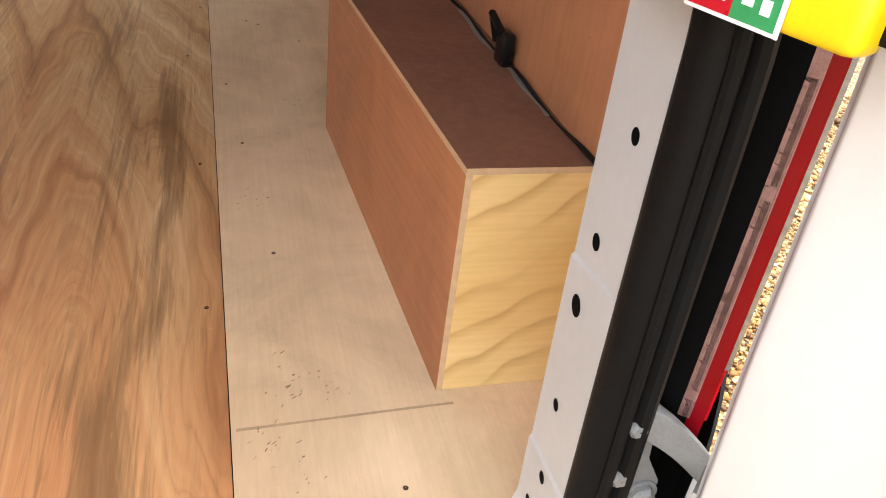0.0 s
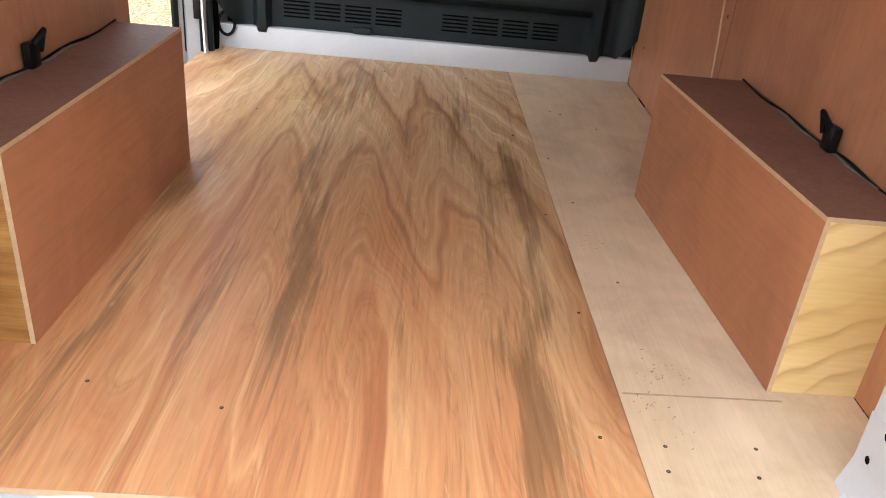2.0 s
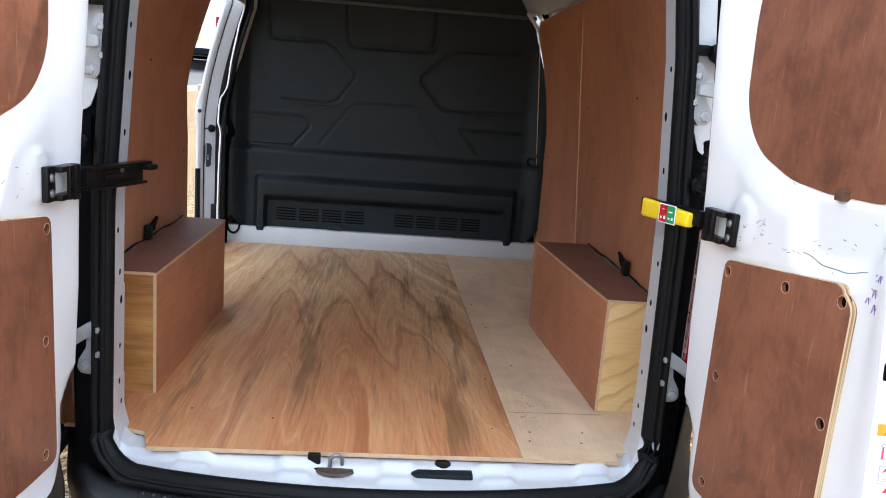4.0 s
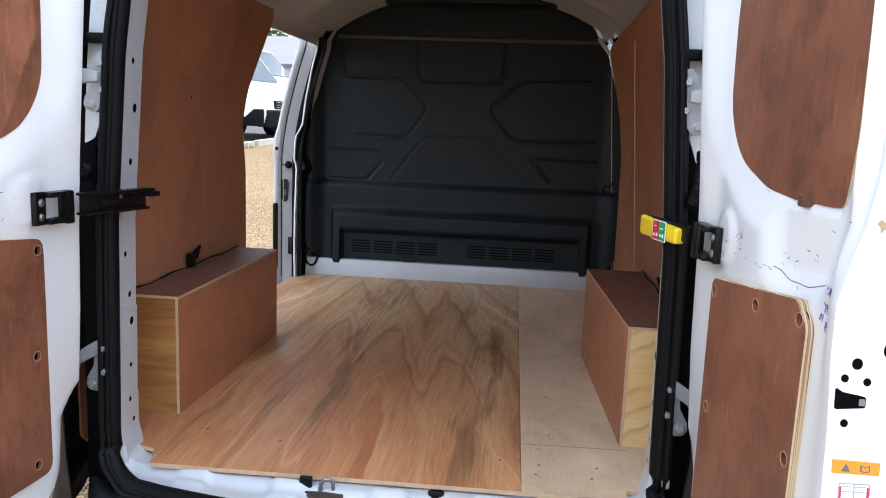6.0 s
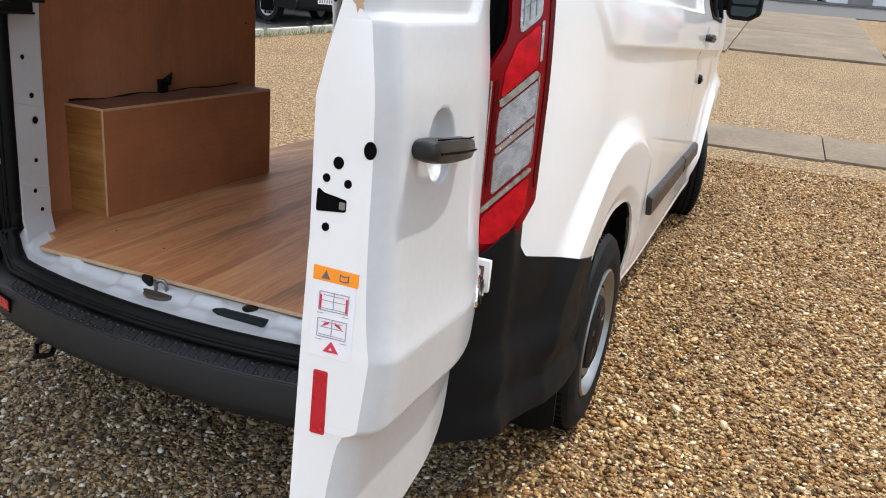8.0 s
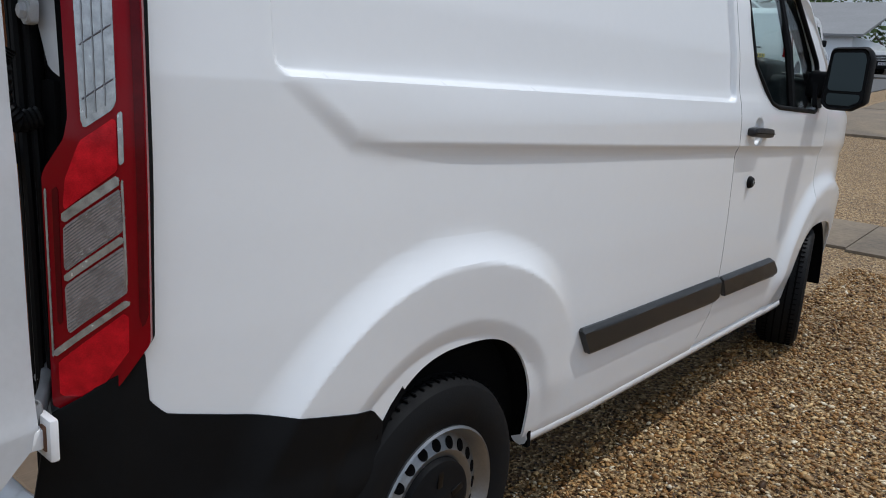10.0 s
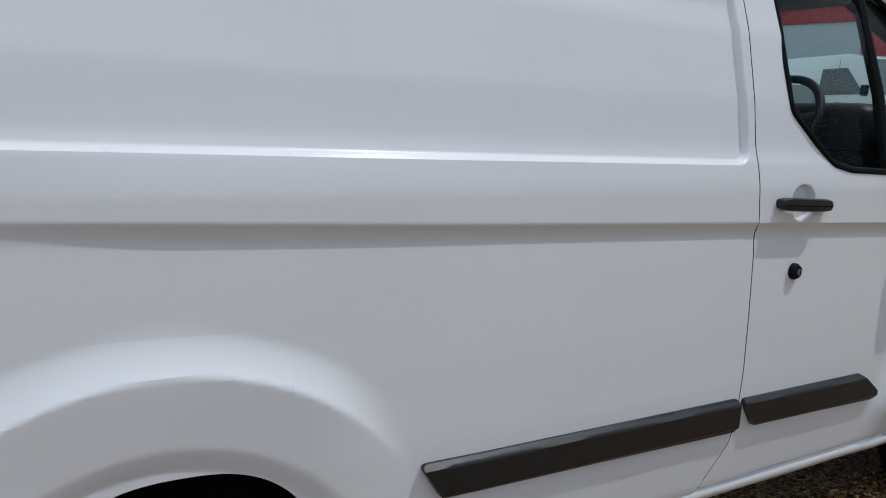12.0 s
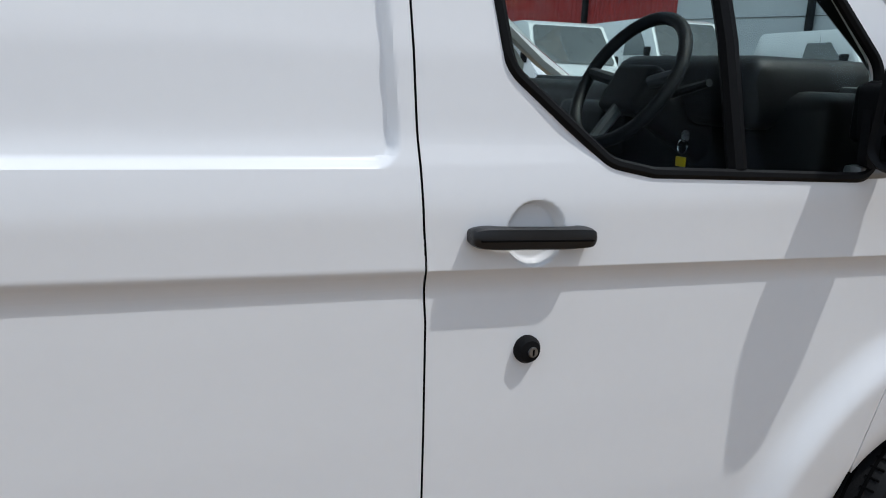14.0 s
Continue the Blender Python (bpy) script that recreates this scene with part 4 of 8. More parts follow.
# dark bumper corners wrapping up to the lamps and along to the wheel arch
CORNER = [(-0.09, 0.362), (-0.09, 0.50), (-0.065, 0.60), (-0.035, 0.83), (0.112, 0.938), (0.119, 0.835), (0.148, 0.803), (0.62, 0.690), (0.655, 0.65), (0.635, 0.43), (0.585, 0.365), (0.50, 0.345), (0.20, 0.358), (0.05, 0.365)]


def corner_x(y, z, w):
    r = np.clip((0.30 - y) / 0.36, 0, 1.1)
    x = side_x(np.maximum(y, 0.12), np.maximum(z, 0.45)) + 0.004 - w
    y2 = y
    plan = 0.885 - 0.115 * np.clip((0.117 - y) / 0.19, 0, 1.2) ** 1.7
    x = np.where(y < 0.117, np.minimum(plan, x) - w * 0.2, x)
    bulge = 0.022 * ss(0.62, 0.50, z) + 0.018 * ss(0.46, 0.38, z)
    return x + bulge * ss(-0.10, 0.05, y), y2, z


for s in (1, -1):
    sheet("bumper_corner", np.arange(-0.10, 0.67, 0.0125), np.arange(0.20, 0.95, 0.0125), lambda y, z: np.minimum(d_poly(CORNER, y, z, 0.006), arch(y, z, 0.94) + 0.004),
          lambda y, z: (s * corner_x(y, z, 0.0)[0] - 0.026 * (s < 0), *corner_x(y, z, 0.0)[1:]), lambda y, z: (s * corner_x(y, z, 0.02)[0] - 0.026 * (s < 0), *corner_x(y, z, 0.02)[1:]), M_PLASTIC, van, "dark grey plastic bumper corner")
    flap = [(s * 0.70, 0.42), (s * 0.93, 0.42), (s * 0.935, 0.16), (s * 0.90, 0.13), (s * 0.72, 0.13)]
    sheet("mud_flap", np.linspace(min(p[0] for p in flap) - .001, max(p[0] for p in flap) + .001, 14), np.linspace(0.13, 0.42, 14), lambda u, v, flap=flap: d_poly(flap, u, v, 0.03) + 1e-4,
          lambda u, v: (u, 0.50 + 0.05 * (0.42 - v) - 0.02 * np.sin((0.42 - v) * 8), v), lambda u, v: (u, 0.512 + 0.05 * (0.42 - v) - 0.02 * np.sin((0.42 - v) * 8), v), M_RUBBER, van, "black rubber mud flap")
part("tow_eye", tube([(-0.50, -0.06, 0.33), (-0.53, -0.10, 0.29), (-0.50, -0.13, 0.27), (-0.46, -0.11, 0.28), (-0.48, -0.06, 0.32)], 0.010, 8), M_BLACK, van, "black towing eye under the bumper")


# rear lamps
def lamp_pt(u, z, w):
    """u from the door side (0) to the flank (1)."""
    x = np.interp(u, [0, 0.35, 0.75, 1.0], [0.789, 0.826, 0.868, 0.886])
    y = np.interp(u, [0, 0.35, 0.75, 1.0], [-0.014, 0.026, 0.078, 0.118])
    lean = 0.05 * np.clip((z - 1.2) / 0.6, 0, 1) ** 1.5
    return x + w * 0.75 - lean, y - w * 0.65 + lean * 0.3, z


LAMP = [(-0.02, 0.845), (0.10, 0.836), (0.475, 0.84), (0.72, 0.885), (1.0, 0.955), (1.0, 1.78), (0.27, 1.78), (0.29, 1.345), (0.24, 1.31), (0.04, 1.262), (-0.02, 1.24)]
for s in (1, -1):
    off = 0.0 if s > 0 else -0.026
    def lp(w, s=s, off=off):
        return lambda u, z: (s * lamp_pt(u, z, w)[0] + off, *lamp_pt(u, z, w)[1:])
    us, zs = np.linspace(-0.025, 1.001, 32), np.linspace(0.815, 1.79, 110)
    lamp = sheet("rear_lamp", us, zs, lambda u, z: d_poly([(p[0] * 0.2, p[1]) for p in LAMP], u * 0.2, z, 0.012) + 1e-5, lp(0.012), lp(-0.002), M_LENS, van, "tall red and clear rear lamp")
    sheet("lamp_housing", us, zs, lambda u, z: d_poly([(p[0] * 0.2, p[1]) for p in LAMP], u * 0.2, z, 0.012) + 1e-5, lp(-0.0025), lp(-0.045), M_VOID, lamp, "black lamp housing")
    insets = [("reversing_window", [(0.42, 1.325), (0.75, 1.365), (0.75, 1.72), (0.39, 1.72)], M_LENS_C, "clear reversing lens"),
              ("stop_window", [(0.20, 1.19), (0.74, 1.262), (0.74, 1.350), (0.40, 1.308), (0.24, 1.245)], M_LENS_B, "red stop lens"),
              ("indicator_window", [(0.19, 1.085), (0.775, 1.160), (0.75, 1.232), (0.20, 1.164)], M_LENS_G, "ribbed clear indicator lens"),
              ("tail_window", [(0.20, 0.975), (0.80, 1.052), (0.775, 1.134), (0.19, 1.062)], M_LENS_G, "ribbed clear tail lens"),
              ("rim_band", [(0.90, 0.975), (0.985, 0.985), (0.985, 1.77), (0.90, 1.77)], M_LENS_D, "dark red outer band"),
              ("inner_band", [(0.10, 0.99), (0.155, 0.995), (0.165, 1.235), (0.10, 1.225)], M_LENS_D, "dark red inner band"),
              ("bright_line", [(0.03, 0.930), (0.05, 0.930), (0.045, 1.235), (0.025, 1.225)], M_LENS_C, ""),
              ("bright_line", [(0.03, 0.930), (0.82, 1.030), (0.82, 1.044), (0.03, 0.944)], M_LENS_C, ""),
              ("bright_line", [(0.19, 1.066), (0.775, 1.140), (0.775, 1.155), (0.19, 1.081)], M_LENS_C, ""),
              ("bright_line", [(0.19, 1.168), (0.75, 1.238), (0.75, 1.257), (0.19, 1.187)], M_LENS_C, ""),
              ("bright_line", [(0.755, 1.270), (0.80, 1.275), (0.80, 1.36), (0.755, 1.355)], M_LENS_C, "grey ribbed border"),
              ("bright_line", [(0.785, 1.06), (0.805, 1.06), (0.785, 1.25), (0.765, 1.25)], M_LENS_C, ""),
              ("lower_block", [(0.09, 0.862), (0.46, 0.862), (0.80, 0.945), (0.80, 0.985), (0.80, 1.020), (0.09, 0.925)], M_LENS_B, "bright red fog lens")]
    for nm, pts, mt, lb in insets:
        q = [(p[0] * 0.2, p[1]) for p in pts]
        lo, hi = min(p[0] for p in pts), max(p[0] for p in pts)
        sheet(nm, np.linspace(lo - .001, hi + .001, 16 if hi - lo > 0.1 else 4), np.linspace(min(p[1] for p in pts) - .001, max(p[1] for p in pts) + .001, 24), lambda u, z, q=q: d_poly(q, u * 0.2, z) + 1e-5,
              lp(0.0145 if nm != "bright_line" else 0.0160), lp(0.0), mt, lamp, lb)
    sheet("clear_edge", np.linspace(-0.034, -0.0255, 3), np.linspace(0.875, 1.225, 12), None, lp(0.0), lp(-0.011), M_LENS_P, lamp, "pinkish ribbed edge of the lens")
    # fine ribs of the lenses
    for u0 in (0.47, 0.56, 0.65):
        part("lens_line", tube([tuple(float(c) for c in lp(0.0150)(np.array(u0), np.array(z))) for z in np.linspace(1.345 + 0.12 * (u0 - 0.47), 1.70, 5)], 0.0016, 5), M_STEEL, lamp)
    for zc in (1.375, 1.46, 1.56):
        part("lens_line", tube([tuple(float(c) for c in lp(0.0150)(np.array(u), np.array(zc + 0.12 * (u - 0.44)))) for u in np.linspace(0.44, 0.73, 4)], 0.0014, 5), M_INK, lamp)
    for z0, h0 in ((0.980, 0.076), (1.090, 0.068)):
        for k in range(13):
            zc = z0 + h0 * k / 12
            pts = [tuple(float(c) for c in lp(0.0148)(np.array(u), np.array(zc + (u - 0.20) * 0.126))) for u in np.linspace(0.21, 0.765, 5)]
            part("lens_rib", tube(pts, 0.0009, 4), M_LENS_C, lamp)


# ---------------------------------------------------------------- rear doors
TILT = math.tan(radians(3.2))
ZD = [0.50, 0.70, 0.745, 0.770, 0.785, 0.793, 0.798, 0.903, 0.911, 0.928, 0.95, 0.985, 1.03, 1.09, 1.16, 1.25, 1.27, 1.36, 1.60, 2.00]
OUT = [0.109, 0.117, 0.1225, 0.127, 0.134, 0.1510, 0.1555, 0.1635, 0.1625, 0.1590, 0.1557, 0.1518, 0.1485, 0.1458, 0.1435, 0.1400, 0.1385, 0.1275, 0.113, 0.082]
WINOUT = rounded([(0.80, 1.358), (0.345, 1.358), (0.22, 1.46), (0.15, 2.05), (0.80, 2.05)], 0.05)


def door_out(s, z):
    """Outer skin: distance from the hinge plane of the leaf."""
    o = np.interp(z + 0.085 * (1 - s / 0.70) * ss(1.20, 1.0, z), ZD, OUT)
    o = o - 0.013 * ss(-0.007, 0.007, d_poly(WINOUT, s, z))
    turn = 0.092 * np.clip((0.40 - s) / 0.40, 0, 1) ** 1.7
    edge = 0.030 * np.clip((s - 0.662) / 0.038, 0, 1.1) ** 2
    scoop = 0.024 * ss(0.058, 0.042, np.hypot((s - 0.515) * 0.98, z - 1.178))
    return o - turn - edge - scoop


UPANEL = rounded([(0.140, 1.54), (0.205, 1.445), (0.335, 1.396), (0.445, 1.384), (0.565, 1.384), (0.592, 1.386), (0.598, 1.405), (0.609, 1.50), (0.601, 1.88), (0.128, 1.88)], 0.22)
POCKET = rounded([(0.43, 1.255), (0.50, 1.245), (0.60, 1.262), (0.645, 1.36), (0.64, 1.50), (0.38, 1.50), (0.40, 1.38)], 0.03)
LPANEL = rounded([(0.185, 0.63), (0.185, 1.195), (0.565, 1.235), (0.606, 1.20), (0.600, 0.70), (0.50, 0.63)], 0.03)


def edge_lean(z):
    """The closing edge runs out towards the bottom."""
    return np.interp(z, [0.50, 1.17, 2.0], [0.046, -0.010, -0.040])


def edge_in(z):
    """Inner border of the closing face."""
    return np.interp(z, [0.50, 0.95, 1.07, 1.18, 1.254, 1.312, 1.368, 1.45, 1.6, 2.0], [0.028, 0.0275, 0.029, 0.0255, 0.0255, 0.039, 0.055, 0.070, 0.080, 0.080])


def door_in(s, z):
    """Inner pressing: distance of its face from the hinge plane."""
    flank = 0.022 + 0.095 * (s - 0.16)
    rim = hinge_rim(z)
    base = 0.012 + (rim - 0.012) * ss(0.17, 0.04, s)
    base = base + 0.022 * ss(0.25, 0.65, s)
    base = base + (edge_in(z) - base) * ss(0.640, 0.690, s)
    rise = np.maximum(ss(-0.075, 0.004, d_poly(UPANEL, s, z)), ss(-0.040, 0.030, d_poly(POCKET, s, z)) * 0.85)
    up = (flank - base) * rise + 0.006 * ss(-0.004, 0.004, d_poly(UPANEL, s, z))
    low = 0.004 * ss(-0.012, 0.010, d_poly(LPANEL, s, z))
    pad = -0.007 * ss(0.060, 0.042, np.hypot(s - 0.215, (z - 1.285) * 0.9))
    return base + up + low + pad


def hinge_rim(z):
    return np.interp(z, [0.50, 0.70, 1.0, 1.20, 1.35, 1.52, 1.75, 2.0], [0.030, 0.026, 0.008, 0.003, -0.004, -0.016, -0.032, -0.042])


DOOR = rounded([(0.030, 0.80), (0.075, 0.768), (0.112, 0.738), (0.118, 0.68), (0.132, 0.60), (0.20, 0.555), (0.70, 0.50), (0.70, 1.97), (0.03, 1.97)], 0.012)


def door_pt(side, s, n, z):
    """World point of a leaf: s from the hinge, n outwards, z up."""
    s = s + edge_lean(z) * ss(0.62, 0.70, s)
    x = 0.736 + TILT * s + n
    return side * x + 0.012, -0.035 - s + n * TILT, z


def fade_rim(s, z):
    return ss(0.0, 0.02, d_poly(DOOR, s, z))


for side in (1, -1):
    fr = lambda s, z, side=side: door_pt(side, s, np.maximum(door_out(s, z), 0.02), z)
    rim_n = lambda s, z: (edge_in(z) - 0.010) * ss(0.30, 0.45, s) + 0.010 + (hinge_rim(z) + 0.004) * ss(0.20, 0.05, s)
    bk = lambda s, z, side=side, rim_n=rim_n: door_pt(side, s, rim_n(s, z) + (door_in(s, z) - rim_n(s, z)) * fade_rim(s, z), z)
    step = 0.0125 if side > 0 else 0.02
    leaf = sheet("rear_door", np.unique(np.concatenate([np.arange(0.0, 0.725, step), [0.693, 0.697], np.arange(0.024, 0.06, 0.006), np.arange(0.44, 0.60, 0.004)])), np.unique(np.concatenate([np.arange(0.49, 2.0, step), np.arange(0.68, 0.96, 0.005), np.arange(1.105, 1.25, 0.004), np.arange(1.25, 1.41, 0.008)])),
                 lambda s, z: d_poly(DOOR, s, z), fr, bk, M_PAINT, van, "white rear door standing open with plywood lining", 35)
    # faces turned inwards or rearwards take the shaded white
    leaf.data.materials.append(M_PAINT_SHADE)
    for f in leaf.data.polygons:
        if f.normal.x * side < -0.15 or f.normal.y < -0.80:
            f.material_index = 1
    # plywood linings
    def on_in(u, v, w, side=side):
        return door_pt(side, u, (0.022 + 0.095 * (u - 0.16) + 0.004) * (v > 1.25) + (0.012 + 0.022 * ss(0.25, 0.65, u)) * (v <= 1.25) - w, v)
    for nm, q, th, holes in (("upper_lining", UPANEL, 0.004, ()), ("lower_lining", LPANEL, 0.011, ((0.205, 1.170, .0115), (0.42, 1.190, .0115), (0.580, 1.205, .0115), (0.222, 0.925, .0115), (0.235, 0.665, .0115), (0.582, 0.972, .0115)))):
        us = np.linspace(min(p[0] for p in q) - .001, max(p[0] for p in q) + .001, 60)
        vs = np.linspace(min(p[1] for p in q) - .001, max(p[1] for p in q) + .001, 70)
        def ins(u, v, q=q, holes=holes):
            d = d_poly(q, u, v)
            for hu, hv, hr in holes:
                d = np.minimum(d, np.hypot(u - hu, v - hv) - hr)
            return d
        o = sheet(nm, us, vs, ins, lambda u, v, th=th, f=on_in: f(u, v, th), lambda u, v, f=on_in: f(u, v, -0.006), M_WORN, leaf, "worn red-brown plywood lining")
        o.data.materials.append(M_LAYERS)
        for f in o.data.polygons:
            if abs(f.normal.x) < 0.6 and all((f.center - Vector(door_pt(side, hu, 0.012, hv))).length > 0.022 for hu, hv, hr in holes):
                f.material_index = 1
        # a near-black disc below each hole stands for the shade in it
        for hu, hv, hr in holes:
            disc = [(hu + hr * 1.3 * math.cos(a), hv + hr * 1.3 * math.sin(a)) for a in np.linspace(0, 2 * math.pi, 14, endpoint=False)]
            part("hole_rim", tube([on_in(np.array(hu + hr * 1.05 * math.cos(a)), np.array(hv + hr * 1.05 * math.sin(a)), 0.0112) for a in np.linspace(0, 2 * math.pi, 18, endpoint=False)], 0.0007, 5, None, True), M_EDGE, leaf, "pale broken rim of a fixing hole")
            part("fixing_hole", outline_board(disc, 0.001, lambda u, v, w, f=on_in: f(np.array(u), np.array(v), 0.002 + w)), M_VOID, leaf)
    part("rubber_block", move(box(-0.012, 0.012, -0.012, 0.012, -0.010, 0.010, 0.003), Matrix.Translation(door_pt(side, 0.49, 0.050, 1.387))), M_RUST, leaf, "small dark brown rubber block")
    # check strap with its bracket
    zs = 1.267
    def strap_pt(t, side=side):
        return side * (0.640 + 0.060 * t) + 0.006, 0.065 - 0.200 * t
    a0, a1 = strap_pt(0.0), strap_pt(1.0)
    d = Vector((a1[0] - a0[0], a1[1] - a0[1], 0))
    ang = math.atan2(d.y, d.x)
    on_strap = Matrix.Translation((a0[0], a0[1], zs)) @ Matrix.Rotation(ang, 4, "Z")
    def on_leaf(x0, x1, n0, n1, z0, z1, r=0.003):
        bm = box(x0, x1, n0, n1, z0, z1, r)
        for v in bm.verts:
            v.co = door_pt(side, v.co.x, v.co.y, v.co.z)
        return bm
    away = 0.012 * side
    if side > 0:
        bm = box(0, d.length * 0.96, -0.012, 0.012, -0.020, 0.020, 0.008, 3)
        for v in bm.verts:
            t = v.co.x / d.length
            v.co.z = v.co.z * (1.22 - 0.36 * t) - 0.003 * t
            v.co.y += 0.010 * max(0.0, 0.16 - t) / 0.16
        strap = part("check_strap", move(bm, on_strap), M_YELLOW, leaf, "yellow door-check release strap")
        part("strap_core", move(box(-0.012, d.length * 1.08, away - 0.008, away + 0.010, -0.014, 0.024, 0.004), on_strap), M_BLACK, strap, "black steel strap under the sleeve")
    else:
        strap = part("check_strap", move(box(0, d.length, -0.003, 0.003, -0.026, 0.026, 0.002), on_strap), M_BLACK, leaf, "black pressed-steel door-check strap")
        for z0, z1, x0 in ((0.020, 0.027, -0.02), (-0.027, -0.020, 0.0)):
            part("strap_flange", move(box(x0, d.length * 0.99, -0.016, 0.016, z0, z1, 0.002), on_strap), M_BLACK, strap)
        part("strap_hook", move(box(-0.024, 0.010, -0.018, 0.030, 0.006, 0.020, 0.004), on_strap), M_BLACK, strap)
        part("strap_rib", move(box(0.06, 0.15, 0.0, 0.010, -0.008, 0.006, 0.004), on_strap), M_BLACK, strap)
        part("strap_rib", move(box(0.06, 0.15, -0.010, 0.0, -0.008, 0.006, 0.004), on_strap), M_BLACK, strap)
        part("strap_rivet", move(lathe([(0.001, -0.006), (0.005, -0.005), (0.006, 0.005), (0.001, 0.006)], 12, "y"), on_strap @ Matrix.Translation((0.085, 0.0, 0.010))), M_STEEL, strap)
    # open bracket: bolted plate, two arms, lips and the pivot
    brk = part("strap_bracket", on_leaf(0.183, 0.217, -0.010, 0.004, zs - 0.040, zs + 0.036), M_BLACK, leaf, "black open steel bracket of the strap")
    for z0, z1 in ((zs + 0.022, zs + 0.035), (zs - 0.039, zs - 0.026)):
        part("bracket_arm", on_leaf(0.112, 0.188, -0.026, 0.0, z0, z1), M_BLACK, brk)
        part("bracket_lip", on_leaf(0.150, 0.160, -0.030, -0.022, min(z0, zs - 0.026), max(z1, zs + 0.012) if z0 > zs else zs - 0.014, 0.002), M_BLACK, brk)
    part("bracket_pivot", on_leaf(0.108, 0.130, -0.030, -0.006, zs - 0.044, zs + 0.036, 0.006), M_BLACK, brk)
    for dz in (-0.021, 0.012):
        part("bolt", move(lathe([(0.001, side * -0.005), (0.006, side * -0.005), (0.0095, side * -0.002), (0.0095, 0.0), (0.001, 0.0)], 14, "x"), Matrix.Translation(door_pt(side, 0.201, -0.010, zs + dz))), M_STEEL, brk)
    if side > 0:
        ux = Vector((math.cos(ang), math.sin(ang), 0))
        nrm = Vector((ux.y, -ux.x, 0))
        mid = Vector((a0[0], a0[1], zs)) + ux * 0.125 + nrm * 0.0128
        base = Matrix.Translation(mid) @ Matrix.Rotation(ang, 4, "Z")
        part("pictogram_frame", move(box(-0.033, 0.033, -0.0006, 0.0006, -0.0235, 0.0235, 0.0004), base), M_WHITE_LABEL, strap)
        part("pictogram", move(box(-0.030, 0.0, -0.001, 0.001, -0.021, 0.021), base), M_RED, strap, "red half of a pictogram")
        part("pictogram", move(box(0.0, 0.030, -0.001, 0.001, -0.021, 0.021), base), M_GREEN, strap, "green half of a pictogram")
        for dx, dz, w_, h_ in ((-0.022, -0.011, .005, .003), (-0.008, -0.010, .006, .004), (0.014, 0.006, .014, .0015), (0.010, -0.010, .007, .002), (0.022, -0.010, .006, .004), (-0.016, 0.010, .008, .001)):
            part("mark", move(box(dx - w_ / 2, dx + w_ / 2, -0.002, 0.0, dz - h_, dz + h_), base), M_WHITE_LABEL, strap)
    # hinges: bolted plate on the jamb, arm to the leaf
    for zh, xl in ((0.845, 0.720), (1.575, 0.700)):
        c = side * xl + 0.008
        mh = M_HINGE_SHADE if zh < 1.0 else M_HINGE
        plate = rounded([(c - side * 0.014, zh - 0.060), (c + side * 0.008, zh - 0.066), (c + side * 0.026, zh - 0.090), (c + side * 0.052, zh - 0.086), (c + side * 0.056, zh - 0.055), (c + side * 0.036, zh - 0.020), (c + side * 0.030, zh + 0.040), (c + side * 0.014, zh + 0.062), (c - side * 0.012, zh + 0.058)], 0.012)
        h = part("hinge", outline_board(plate, 0.014, lambda u, v, w: (u, 0.002 - w, v)), mh, leaf, "white painted door hinge")
        for du, dv, rb in ((0.008, 0.030, 0.010), (0.006, -0.034, 0.010), (0.038, -0.068, 0.014)):
            part("washer", move(lathe([(0.001, 0.0), (rb * 1.3, 0.0), (rb * 1.3, -0.003), (0.001, -0.003)], 18, "y"), Matrix.Translation((c + side * du, -0.012, zh + dv))), mh, h)
            part("bolt", move(lathe([(0.001, 0.0), (rb, 0.0), (rb, -0.006), (rb * 0.7, -0.010), (0.001, -0.010)], 6, "y"), Matrix.Translation((c + side * du, -0.014, zh + dv))), mh, h)
        if zh < 1.0:
            arm = box(0.0, 0.090, -0.010, 0.010, -0.021, 0.021, 0.006)
            bmesh.ops.subdivide_edges(arm, edges=[e for e in arm.edges if abs(e.verts[0].co.x - e.verts[1].co.x) > 0.05], cuts=6)
            for v in arm.verts:
                t = v.co.x / 0.090
                v.co = (c + side * (v.co.x - 0.008), -0.004 - 0.056 * t * t + v.co.y, zh + 0.036 - 0.052 * t * t + v.co.z * (1.0 - 0.15 * t))
            part("hinge_arm", arm, mh, h, "forged hinge arm")
            part("hinge_knuckle", move(lathe([(0.001, -0.028), (0.012, -0.028), (0.014, -0.024), (0.014, 0.020), (0.011, 0.024), (0.001, 0.024)], 20, "z"), Matrix.Translation((c + side * 0.076, -0.056, zh - 0.012))), mh, h, "hinge knuckle")
            part("hinge_pin", move(lathe([(0.001, 0.0), (0.008, 0.0), (0.008, 0.004), (0.001, 0.005)], 14, "z"), Matrix.Translation((c + side * 0.076, -0.056, zh + 0.012))), M_STEEL, h)
        else:
            arm = box(0.0, 0.062, -0.012, 0.012, -0.013, 0.013, 0.005)
            for v in arm.verts:
                t = v.co.x / 0.062
                v.co = (c + side * (0.012 + v.co.x), -0.018 - 0.030 * t + v.co.y, zh - 0.002 + v.co.z * (1.0 + 0.9 * t * t))
            part("hinge_arm", arm, mh, h, "forged hinge arm")
    # outer bracket of the lower hinge, under the lamp
    brk = part("hinge_bracket", box(side * 0.826 - 0.030, side * 0.826 + 0.030, -0.052, -0.036, 0.765, 0.842, 0.005), M_PAINT, leaf, "white outer hinge bracket")
    part("bracket_slot", box(side * 0.832 - 0.010, side * 0.832 + 0.010, -0.0555, -0.050, 0.782, 0.828, 0.002), M_RUST, brk)
